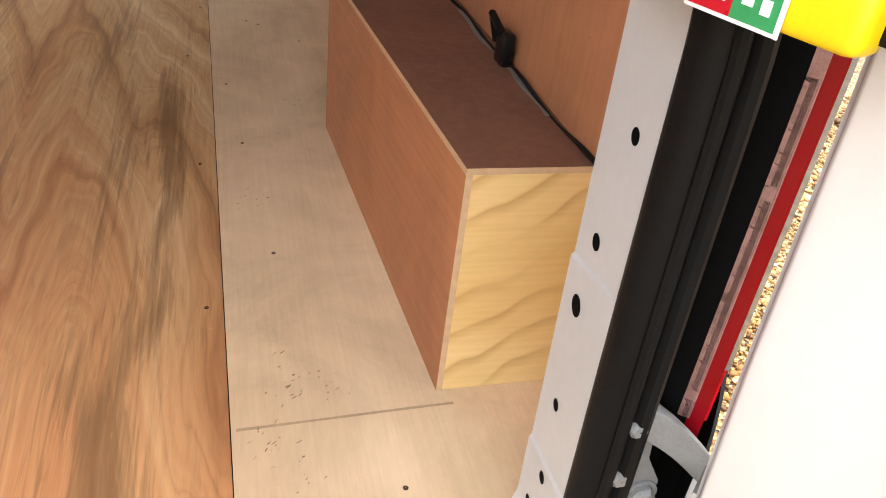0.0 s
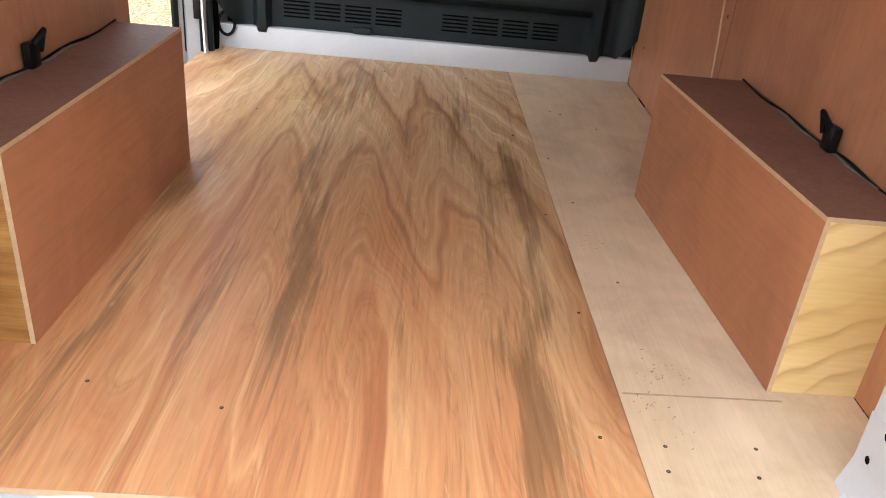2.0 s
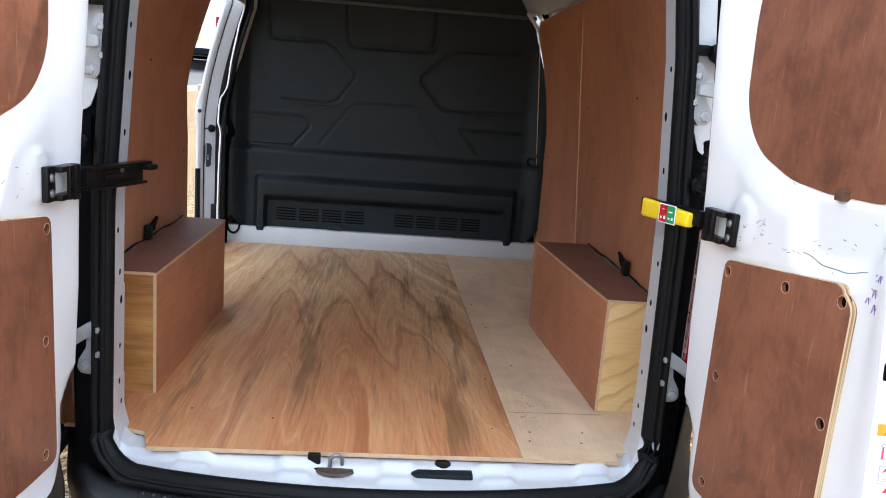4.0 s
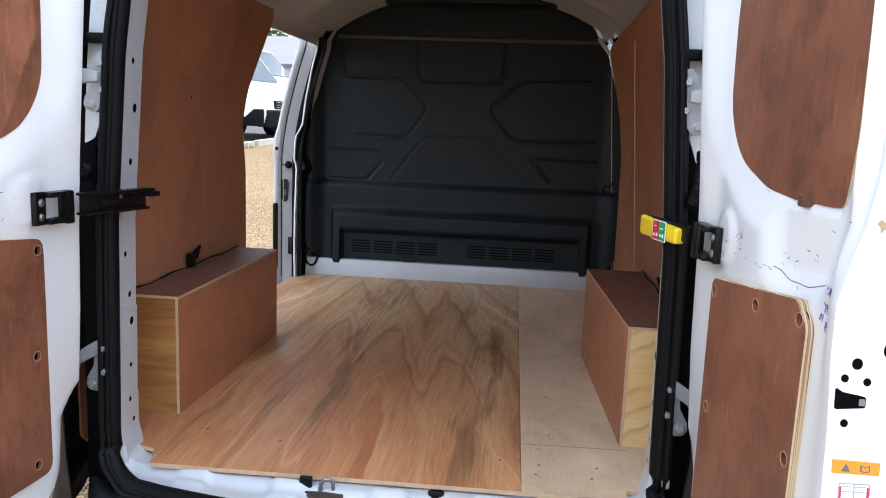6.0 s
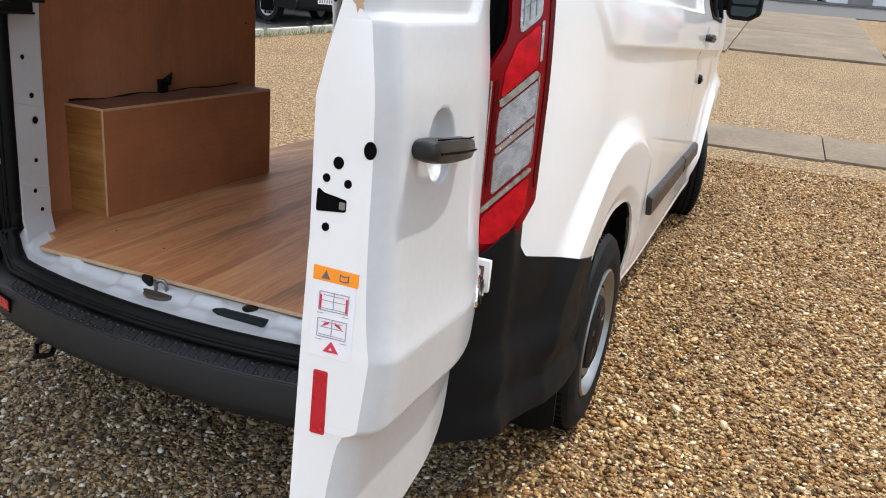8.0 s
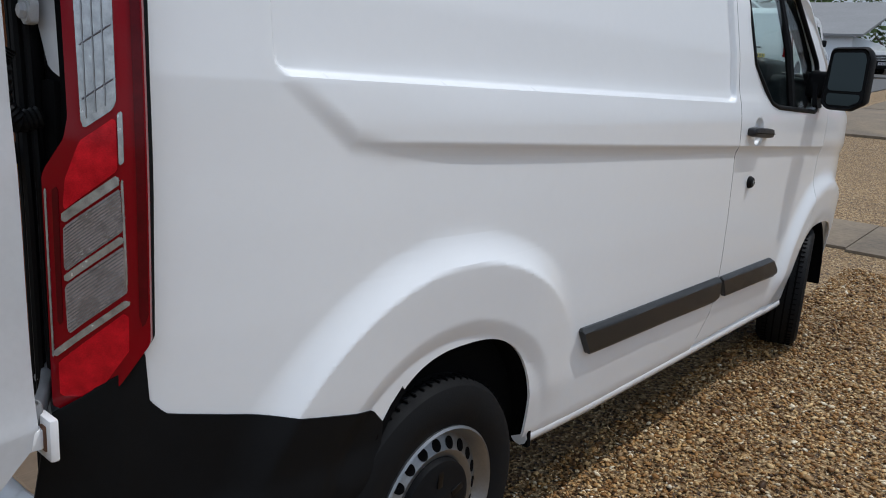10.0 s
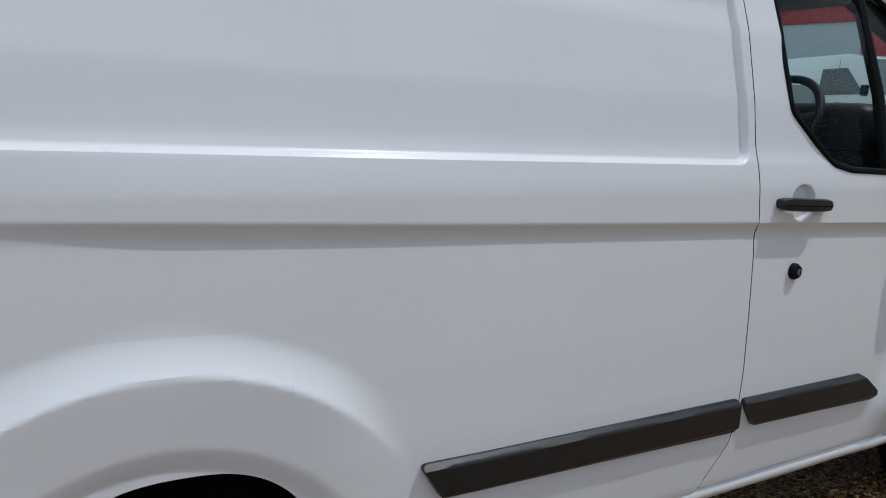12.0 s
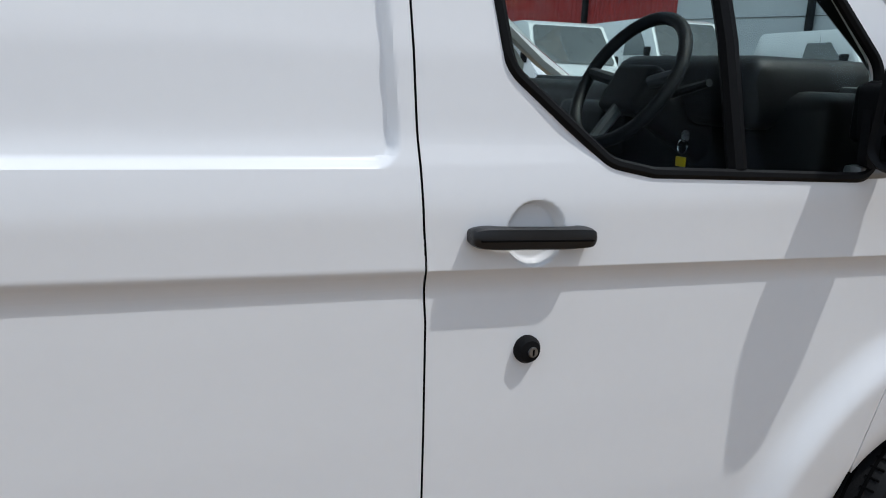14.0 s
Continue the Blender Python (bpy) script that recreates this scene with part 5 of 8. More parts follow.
    part("bracket_tongue", box(side * 0.812 - 0.024, side * 0.812 + 0.024, -0.090, -0.050, 0.785, 0.822, 0.005), M_PAINT, brk)
    # scuffs and pen marks on the inner pressing
    def mark(nm, pts, r, mt, lb=""):
        pts = [door_pt(side, u, float(door_in(np.array(u), np.array(v))) - 0.0004, v) for u, v in pts]
        part(nm, tube(pts, r, 5), mt, leaf, lb)
    mark("dirt_line", [(0.425 + 0.17 * t, 1.264 - 0.014 * math.sin(math.pi * t) + 0.0012 * math.sin(t * 15)) for t in np.linspace(0, 1, 18)], 0.0009, M_INK, "dark dirt along the pressed pocket")
    rng_m = random.Random(11 + side)
    for k in range(30):
        u, v = rng_m.uniform(0.22, 0.675), rng_m.uniform(1.243, 1.29) if k < 20 else rng_m.uniform(1.28, 1.40)
        mark("scuff", [(u, v), (u + rng_m.uniform(0.003, 0.012), v + rng_m.uniform(-0.006, 0.004))], rng_m.uniform(0.0003, 0.0008), M_INK if k % 3 else M_RUST)
    if side > 0:
        for x0, z0, sz in ((0.645, 1.238, 0.009), (0.652, 1.212, 0.010), (0.628, 1.222, 0.007), (0.655, 1.265, 0.008)):
            mark("pen_scribble", [(x0 + sz * math.cos(a * 1.0) * (1 - 0.06 * a), z0 + 0.8 * sz * math.sin(a * 1.7)) for a in np.linspace(0, 9, 40)], 0.0005, M_PEN, "violet pen scribble")
        for k in range(16):
            u, v = 0.285 + rng_m.uniform(-0.018, 0.018), 1.296 + rng_m.uniform(-0.010, 0.010)
            du, dv = rng_m.uniform(-0.013, 0.013), rng_m.uniform(-0.010, 0.010)
            mark("pen_stroke", [(u, v), (u + du * 0.5 + 0.002, v + dv * 0.5), (u + du, v + dv)], 0.0004, M_PEN)
    # ribbed cable boot
    path = [(side * 0.755, 0.0, 1.34), (side * 0.752, -0.035, 1.33), (side * 0.752, -0.06, 1.36), (side * 0.757, -0.06, 1.43), (side * 0.758, -0.05, 1.45)]
    fine = []
    for p, q in zip(path, path[1:]):
        for t in np.linspace(0, 1, 10)[:-1]:
            fine.append(tuple(p[i] + (q[i] - p[i]) * t for i in range(3)))
    part("cable_boot", tube(fine, [0.016 + 0.003 * (i % 2) for i in range(len(fine))], 10), M_RUBBER, leaf, "ribbed black cable boot")

    # things on the closing edge
    def on_edge(n, z, out, side=side):
        return door_pt(side, 0.70 + out, n + 0.030, z if z > 1.045 else 1.028 + (z - 1.037) * 0.85)
    # holes drawn as near-black discs, their shade put into the colour
    for n_, z_, rn, rz in ((0.078, 1.192, 0.0105, 0.014), (0.034, 1.170, 0.009, 0.010), (0.018, 1.148, 0.0065, 0.007), (0.050, 1.144, 0.0065, 0.007), (0.022, 1.082, 0.0065, 0.007)):
        bm = bmesh.new()
        pts = [(n_ + 0.84 * rn * math.cos(a), z_ + 0.84 * rz * math.sin(a)) for a in np.linspace(0, 2 * math.pi, 20, endpoint=False)]
        part("punched_hole", outline_board(pts, 0.0012, lambda u, v, w: on_edge(u, v, w)), M_VOID, leaf)
    part("latch_slot", outline_board(rounded([(0.006, 1.102), (0.006, 1.135), (0.016, 1.128), (0.050, 1.122), (0.050, 1.106)], 0.004), 0.0014, lambda u, v, w: on_edge(u, v, w)), M_VOID, leaf, "dark latch slot")
    part("latch_claw", outline_board(rounded([(0.040, 1.109), (0.040, 1.119), (0.049, 1.119), (0.049, 1.109)], 0.002), 0.0022, lambda u, v, w: on_edge(u, v, w)), M_STEEL, leaf)
    part("inner_release", move(lathe([(0.001, side * -0.005), (0.018, side * -0.006), (0.021, 0), (0.001, 0)], 24, "x"), Matrix.Translation(door_pt(side, 0.664, 0.040, 1.110)) @ Matrix.Diagonal((1, 0.6, 1.35, 1))), M_YELLOW, leaf, "yellow inner release lever")
    # warning label and reflective strip
    if side > 0:
        lab = part("warning_label", outline_board(rounded([(0.012, 0.885), (0.012, 1.0125), (0.076, 1.0125), (0.076, 0.885)], 0.003), 0.0012, lambda u, v, w: on_edge(u, v, w)), M_WHITE_LABEL, leaf, "white warning label with small drawings")
        part("label_head", outline_board([(0.010, 1.0135), (0.010, 1.037), (0.078, 1.034), (0.078, 1.0115)], 0.0016, lambda u, v, w: on_edge(u, v, w)), M_ORANGE, lab, "orange label head")
        def ink(nm, pts, mt, th=0.0022):
            part(nm, outline_board(pts, th, lambda u, v, w: on_edge(u, v, w)), mt, lab)
        ink("triangle", [(0.023, 1.017), (0.0295, 1.031), (0.036, 1.017)], M_INK)
        ink("book", [(0.050, 1.018), (0.050, 1.029), (0.057, 1.027), (0.064, 1.029), (0.064, 1.018), (0.057, 1.016)], M_INK)
        ink("book", [(0.052, 1.020), (0.052, 1.027), (0.0565, 1.025), (0.0565, 1.018)], M_ORANGE, 0.0026)
        ink("book", [(0.0575, 1.018), (0.0575, 1.025), (0.062, 1.027), (0.062, 1.020)], M_ORANGE, 0.0026)
        for zc in (0.979, 0.934):
            for a, b, c, d in ((0.022, zc + 0.016, 0.066, zc + 0.0172), (0.022, zc - 0.015, 0.066, zc - 0.0138), (0.0215, zc - 0.015, 0.0225, zc + 0.017), (0.0655, zc - 0.015, 0.0665, zc + 0.017), (0.0435, zc - 0.012, 0.0443, zc + 0.016), (0.026, zc + 0.002, 0.062, zc + 0.0028), (0.025, zc - 0.011, 0.063, zc - 0.0103), (0.028, zc + 0.011, 0.060, zc + 0.0117), (0.020, zc - 0.020, 0.030, zc - 0.0193), (0.058, zc - 0.020, 0.068, zc - 0.0193)):
                ink("drawing_line", [(a, b), (a, d), (c, d), (c, b)], M_DRAW)
        for u0, u1, z0, z1 in ((0.0225, 0.0255, 0.966, 0.990), (0.0625, 0.0655, 0.966, 0.990)):
            ink("red_bar", [(u0, z0), (u0, z1), (u1, z1), (u1, z0)], M_REDINK)
        ink("red_arrow", [(0.028, 0.937), (0.033, 0.944), (0.040, 0.947), (0.039, 0.943), (0.034, 0.940)], M_REDINK)
        ink("red_arrow", [(0.060, 0.937), (0.055, 0.944), (0.048, 0.947), (0.049, 0.943), (0.054, 0.940)], M_REDINK)
        ink("red_triangle", [(0.033, 0.895), (0.045, 0.914), (0.057, 0.895)], M_REDINK)
        ink("red_triangle", [(0.0425, 0.899), (0.045, 0.904), (0.0475, 0.899)], M_WHITE_LABEL, 0.0026)
        part("reflective_strip", outline_board(rounded([(0.0225, 0.747), (0.0215, 0.860), (0.0435, 0.860), (0.0455, 0.747)], 0.003), 0.0016, lambda u, v, w: on_edge(u, v, w)), M_RED, leaf, "red reflective strip")
        part("paint_stain", outline_board([(0.040, 1.374), (0.046, 1.380), (0.050, 1.376), (0.060, 1.383), (0.054, 1.373), (0.056, 1.364), (0.050, 1.366), (0.047, 1.360), (0.045, 1.369)], 0.0008, lambda u, v, w: on_edge(u, v, w)), M_EDGE, leaf, "tan stain on the door edge")
    # outer handle
    hs, hz = 0.532, 1.175
    bm = bar(0.206, 0.036, 0.040)
    for v in bm.verts:
        u = v.co.x / 0.103
        v.co = door_pt(side, hs - v.co.x, 0.1415 + v.co.y - 0.010 * max(0, u) ** 2, hz + 0.004 + v.co.z * (1 - 0.16 * max(0, u)) - 0.012 * u)
    h = part("door_handle", bm, M_HANDLE, leaf, "black plastic pull handle")
    for dz, r in ((-0.002, 0.0016), (0.0165, 0.0012)):
        part("handle_line", tube([door_pt(side, hs - 0.100 * u, 0.1820 - 0.010 * max(0, u) ** 2 - (0.0 if dz < 0 else 0.006), hz + 0.004 + dz - 0.012 * u) for u in np.linspace(-0.92, 0.92, 11)], r, 6), M_VOID, h)
    # oval maker's badge, unlettered
    if side > 0:
        bc = Vector((0.890, -0.226, 0.836))
        rot = Matrix.Rotation(radians(16), 4, "Z") @ Matrix.Rotation(radians(-4), 4, "Y")
        bm = lathe([(0.001, 0.010), (0.046, 0.008), (0.058, 0.006), (0.060, 0.0), (0.001, -0.004)], 36, "x")
        badge = part("badge", move(bm, Matrix.Translation(bc) @ rot @ Matrix.Diagonal((1, 1.05, 0.46, 1))), M_CHROME, leaf, "chrome-rimmed dark oval badge")
        bm = lathe([(0.001, 0.0125), (0.046, 0.0105), (0.048, 0.006), (0.001, 0.004)], 36, "x")
        part("badge_field", move(bm, Matrix.Translation(bc) @ rot @ Matrix.Diagonal((1, 1.05, 0.42, 1))), M_BLACK, badge)
        bm = tube([(0.0128, -0.030 + 0.060 * t, 0.005 * math.sin(t * 14 + 0.5)) for t in np.linspace(0, 1, 24)], 0.0012, 5)
        part("badge_mark", move(bm, Matrix.Translation(bc) @ rot), M_CHROME, badge)

# ---------------------------------------------------------------- driver's door, cab and front
WINDOW = rounded([(2.725, 2.02), (2.740, 1.72), (2.764, 1.580), (2.968, 1.420), (3.06, 1.402), (3.62, 1.385), (3.66, 1.44), (3.66, 1.62), (3.42, 1.90), (3.27, 2.02)], 0.075)
DOOR_F = [(2.50, 0.42), (2.60, 0.55), (2.63, 1.0), (2.63, 1.30), (2.60, 1.45), (2.585, 2.045), (3.32, 2.045), (3.50, 1.93), (3.80, 1.62), (3.84, 1.40), (3.78, 1.0), (3.66, 0.60), (3.52, 0.42)]


def in_door(y, v):
    z = shear(y, v)
    d = np.minimum(y - seam_y(z) - 0.0022, d_poly(DOOR_F, y, z) + 0.03 * (y < 2.75))
    d = np.minimum(d, arch(y, z, WHEEL_F[0], 0.42, 0.44))
    return np.minimum(np.minimum(d, -d_poly(WINDOW, y, z)), z - 0.415)


def door_skin(off):
    def f(y, v):
        z = shear(y, v)
        sc = 0.022 * ss(0.060, 0.047, np.hypot(y - 2.812, z - 1.300))
        return side_x(y, z) - sc + off, y, z
    return f


YD = np.unique(np.concatenate([np.arange(2.46, 3.86, 0.02), np.arange(2.74, 2.89, 0.004), np.arange(2.56, 2.66, 0.006)]))
ZDO = np.unique(np.concatenate([np.arange(0.40, 2.07, 0.02), np.arange(1.17, 1.46, 0.006), np.arange(1.26, 1.41, 0.0035)]))
fdoor = sheet("driver_door", YD, ZDO, in_door, door_skin(0), door_skin(-0.03), M_PAINT, van, "white driver's door with black handle")
part("door_glass_division", tube([(float(side_x(3.225, 2.0)) - 0.02, 3.225, 2.01), (float(side_x(3.25, 1.65)) - 0.014, 3.25, 1.65), (float(side_x(3.272, 1.41)) - 0.012, 3.272, 1.405)], 0.020, 8, None, False, 1.0), M_RUBBER, fdoor, "black window division")
wp = [(float(side_x(y, z)) - 0.004, y, z) for y, z in WINDOW]
part("window_seal", tube(wp, 0.0118, 8, None, True), M_RUBBER, fdoor, "black rubber window surround")
g = sheet("window_glass", np.linspace(2.72, 3.68, 20), np.linspace(1.37, 2.04, 16), lambda y, z: d_poly(WINDOW, y, z), lambda y, z: (side_x(y, z) - 0.022, y, z), lambda y, z: (side_x(y, z) - 0.026, y, z), M_GLASS, fdoor, "clear side window")
g.visible_shadow = False


bm = bar(0.243, 0.040, 0.042)
for v in bm.verts:
    v.co = (0.978 + v.co.y, 2.7995 + v.co.x, 1.2975 - 0.037 * v.co.x + v.co.z)
h = part("door_handle", bm, M_HANDLE, fdoor, "black plastic pull handle")
part("handle_line", tube([(1.0205, 2.7975 + y, 1.2955 - 0.037 * y) for y in np.linspace(-0.11, 0.11, 9)], 0.0016, 6), M_VOID, h)
lx = float(side_x(2.806, 1.09))
lock = part("door_lock", move(lathe([(0.001, 0.020), (0.020, 0.018), (0.026, 0.008), (0.026, -0.005), (0.001, -0.005)], 28, "x"), Matrix.Translation((lx, 2.812, 1.084))), M_PLASTIC, fdoor, "round dark door lock")
part("lock_barrel", move(lathe([(0.001, 0.0225), (0.009, 0.0225), (0.010, 0.019), (0.001, 0.017)], 20, "x"), Matrix.Translation((lx, 2.816, 1.083))), M_STEEL, lock, "steel lock barrel")
part("key_slot", box(lx + 0.0215, lx + 0.0235, 2.8145, 2.8175, 1.077, 1.089), M_VOID, lock)


# rubbing strips along the flank
def strip(name, ya, yb, front_end, label):
    za = lambda y: 0.660 - 0.012 * (y - 1.5)
    def ins(y, z):
        pts = [(ya, za(ya) + 0.048), (yb - (0.05 if front_end else 0), za(yb) + 0.052), (yb + (0.05 if front_end else 0), za(yb) - 0.02 if front_end else za(yb) - 0.052), (yb + (0.05 if front_end else 0), za(yb) - 0.055), (ya + 0.062, za(ya) - 0.046)]
        return d_poly(pts, y, z, 0.012)
    def f(w):
        return lambda y, z: (side_x(y, z) + w * (1 - 0.75 * np.clip(((z - za(y)) / 0.05 - 0.70) / 0.30, 0, 1) - 0.5 * np.clip((-(z - za(y)) / 0.05 - 0.75) / 0.25, 0, 1)) + 0.001, y, z)
    sheet(name, np.arange(ya - 0.01, yb + 0.08, 0.0125), np.arange(0.53, 0.74, 0.005), ins, f(0.022), f(-0.004), M_TRIM, van, label)


seam = [(float(side_x(float(seam_y(z)) + 0.001, z)) - 0.0015, float(seam_y(z)) + 0.001, float(z)) for z in np.linspace(0.44, 1.96, 60)]
part("door_gap", tube(seam, 0.0015, 5), M_VOID, fdoor, "dark shut line of the driver's door")
strip("rubbing_strip", 1.475, 2.598, False, "dark grey plastic rubbing strip")
strip("rubbing_strip", 2.612, 3.295, True, "dark grey plastic rubbing strip on the driver's door")

# front wing, bonnet and nose
def in_wing(y, z):
    d = np.minimum(arch(y, z, WHEEL_F[0], 0.42, 0.44), np.minimum(1.46 - 0.30 * np.clip(y - 4.0, 0, 2) - z, z - 0.38))
    return np.minimum(d, -d_poly(DOOR_F, y, z) - 0.004)
for s in (1, -1):
    sheet("front_wing", np.arange(3.50, 4.96, 0.03), np.arange(0.36, 1.50, 0.03), lambda y, v: in_wing(y, shear(y, v)), skin(s), skin(s, -0.01), M_PAINT, van)
sheet("bonnet", np.linspace(-1, 1, 17), np.linspace(4.10, 4.92, 20), None, lambda u, y: (u * (0.93 - 0.28 * np.clip((y - 4.2) / 0.8, 0, 1) ** 2), y, 1.47 - 0.38 * (y - 4.1) - 0.06 * u * u),
      lambda u, y: (u * (0.93 - 0.28 * np.clip((y - 4.2) / 0.8, 0, 1) ** 2), y, 1.44 - 0.38 * (y - 4.1) - 0.06 * u * u), M_PAINT, van)
part("nose", box(-0.66, 0.66, 4.72, 4.93, 0.36, 1.05, 0.06), M_PLASTIC, van)
# windscreen with its pillars
ws = sheet("windscreen", np.linspace(-1, 1, 17), np.linspace(0, 1, 12), None,
           lambda u, v: (u * (0.86 - 0.10 * v), 4.28 - 0.95 * v - 0.10 * u * u, 1.47 + 0.56 * v), lambda u, v: (u * (0.86 - 0.10 * v), 4.274 - 0.95 * v - 0.10 * u * u, 1.47 + 0.56 * v), M_GLASS, van)
ws.visible_shadow = False
for s in (1, -1):
    part("windscreen_pillar", tube([(s * 0.885, 4.16, 1.46), (s * 0.880, 3.86, 1.64), (s * 0.855, 3.52, 1.885), (s * 0.79, 3.28, 2.03)], 0.045, 8, None, False, 0.7), M_PAINT, van)
# passenger side: pillar, door with its window
sheet("passenger_door", np.arange(2.60, 3.84, 0.04), np.arange(0.42, 2.05, 0.04), lambda y, z: np.minimum(np.minimum(d_poly(DOOR_F, y, shear(y, z)), -d_poly(WINDOW, y, shear(y, z))), arch(y, z, WHEEL_F[0], 0.42, 0.44)), skin(-1), skin(-1, -0.03), M_PAINT, van, "white passenger door")
part("window_seal", tube([(-p[0], p[1], p[2]) for p in wp], 0.018, 8, None, True), M_RUBBER, van)

# door mirror
def mirror_pt(u, v, w):
    """Mirror head: u outwards, v up, w forward from the glass; the head leans out at its foot."""
    return 1.085 + u - 0.16 * v + 0.14 * w, 3.600 + w + 0.14 * u, 1.556 + v


def mirror_ring(scale, w):
    return [mirror_pt(u * scale, v * scale, w) for u, v in rounded([(-0.110, -0.120), (-0.055, 0.142), (0.105, 0.150), (0.118, 0.100), (0.085, -0.115), (0.020, -0.152), (-0.085, -0.150)], 0.035, 5)]


bm = bmesh.new()
rows = [[bm.verts.new(q) for q in mirror_ring(sc, w)] for sc, w in ((0.90, 0.004), (0.955, -0.008), (1.0, 0.0), (1.02, 0.020), (0.97, 0.060), (0.84, 0.095), (0.60, 0.115), (0.25, 0.122))]
for a, b in zip(rows, rows[1:]):
    for i in range(len(a)):
        bm.faces.new((a[i], a[(i + 1) % len(a)], b[(i + 1) % len(b)], b[i]))
bm.faces.new(rows[0][::-1])
bm.faces.new(rows[-1])
bmesh.ops.recalc_face_normals(bm, faces=bm.faces[:])
mir = part("door_mirror", bm, M_PLASTIC, van, "black door mirror housing")
part("mirror_glass", outline_board(rounded([(-0.078, -0.060), (-0.046, 0.118), (0.088, 0.124), (0.094, 0.090), (0.072, -0.060)], 0.018), 0.004, lambda u, v, w: mirror_pt(u, v, 0.002 - w)), M_MIRROR_DARK, mir, "mirror glass")
part("mirror_glass", outline_board(rounded([(-0.084, -0.128), (-0.078, -0.074), (0.068, -0.074), (0.058, -0.108), (0.015, -0.130)], 0.014), 0.004, lambda u, v, w: mirror_pt(u, v, 0.002 - w)), M_MIRROR_DARK, mir, "small wide-angle mirror glass")
part("mirror_arm", box(0.900, 1.045, 3.625, 3.690, 1.455, 1.585, 0.022, 3), M_PLASTIC, mir)
part("mirror_foot", outline_board(rounded([(3.605, 1.405), (3.635, 1.59), (3.675, 1.59), (3.70, 1.50), (3.69, 1.405)], 0.02), 0.022, lambda u, v, w: (float(side_x(u, v)) - 0.012 + w, u, v)), M_PLASTIC, mir, "black mirror foot in the window corner")
part("mirror_base_cap", box(0.925, 0.975, 3.60, 3.69, 1.372, 1.41, 0.012), M_STEEL, mir, "silver mirror base cap")

# wheels
def wheel(at, steer=0.0, side=1):
    w = new("wheel")
    w.parent = van
    w.matrix_local = pose(*at, 0, 0, steer)
    R, hw = 0.345, 0.105
    prof = [(0.215, -hw + 0.01), (0.25, -hw - 0.002), (0.30, -hw - 0.004), (0.328, -hw + 0.010), (R - 0.004, -hw + 0.030), (R, -0.03), (R, 0.03), (R - 0.004, hw - 0.030), (0.328, hw - 0.010), (0.30, hw + 0.004), (0.25, hw + 0.002), (0.215, hw - 0.01)]
    bm = lathe(prof, 72, "x")
    # tread grooves
    tyre = part("tyre", bm, M_TYRE, w, "black road tyre", 30)
    for gx in (-0.055, -0.02, 0.02, 0.055):
        part("tread_groove", lathe([(R - 0.001, gx - 0.004), (R + 0.0012, gx - 0.004), (R + 0.0012, gx + 0.004), (R - 0.001, gx + 0.004)], 60, "x"), M_VOID, tyre)
    bm = bmesh.new()
    for k in range(72):
        a = 2 * math.pi * k / 72
        for s0 in (-1, 1):
            own = box(s0 * 0.062 - 0.016, s0 * 0.062 + 0.016, -0.002, 0.002, R - 0.008, R + 0.0014)
            move(own, Matrix.Rotation(a, 4, "X"))
            bm = join(bm, own)
    tagged(part("tread_sipes", bm, M_VOID, tyre, "", 0), "", "", "", "stuff")
    o = side
    rim = part("rim", lathe([(0.222, o * 0.103), (0.216, o * 0.108), (0.209, o * 0.102), (0.201, o * 0.078), (0.192, o * 0.068), (0.182, o * 0.074), (0.152, o * 0.090), (0.136, o * 0.086), (0.10, o * 0.058), (0.05, o * 0.055), (0.001, o * 0.055), (0.001, -o * 0.02), (0.21, -o * 0.08)], 60, "x"), M_STEEL, w, "silver pressed-steel rim")
    for k in range(20):
        a = 2 * math.pi * k / 20
        own = lathe([(0.001, o * 0.003), (0.0175, o * 0.003), (0.0175, -o * 0.006), (0.001, -o * 0.006)], 14, "x")
        move(own, Matrix.Rotation(a, 4, "X") @ Matrix.Translation((o * 0.0805, 0.168, 0)) @ Matrix.Rotation(o * radians(28), 4, "Z") @ Matrix.Diagonal((1, 1.0, 0.85, 1)))
        part("rim_slot", own, M_VOID, rim)
    cap = part("hub_cap", lathe([(0.130, o * 0.082), (0.124, o * 0.098), (0.105, o * 0.104), (0.06, o * 0.100), (0.045, o * 0.108), (0.001, o * 0.110), (0.001, o * 0.05), (0.128, o * 0.06)], 48, "x"), M_PLASTIC, w, "dark plastic hub cap")
    for k in range(5):
        a = 2 * math.pi * k / 5 + 0.3
        own = box(-0.004, 0.003, 0.055, 0.10, -0.010, 0.010, 0.002)
        move(own, Matrix.Translation((o * 0.102, 0, 0)) @ Matrix.Rotation(a, 4, "X"))
        part("cap_rib", own, M_BLACK, cap)
    return w


wheel((0.862, WHEEL_R[0], 0.345), 0, 1)
wheel((-0.862, WHEEL_R[0], 0.345), 0, -1)
wheel((0.860, WHEEL_F[0], 0.345 + 0.055), 14, 1)
wheel((-0.860, WHEEL_F[0], 0.345 + 0.055), 14, -1)

# cab interior
part("dashboard", box(-0.84, 0.84, 3.62, 4.16, 1.10, 1.56, 0.08, 4), M_CABIN, van, "dark moulded dashboard")
part("instrument_hood", box(0.14, 0.72, 3.52, 3.98, 1.46, 1.64, 0.07, 4), M_CABIN, van, "hood over the instruments")
part("cab_headliner", box(-0.78, 0.78, 2.68, 3.28, 1.965, 1.985, 0.006), M_CABIN_G, van, "grey cab headliner")
part("dash_top", box(-0.80, 0.80, 3.80, 4.20, 1.545, 1.575, 0.015), M_CABIN_G, van)
part("binnacle", box(-0.20, 0.10, 3.55, 3.80, 1.20, 1.50, 0.04, 3), M_CABIN, van)
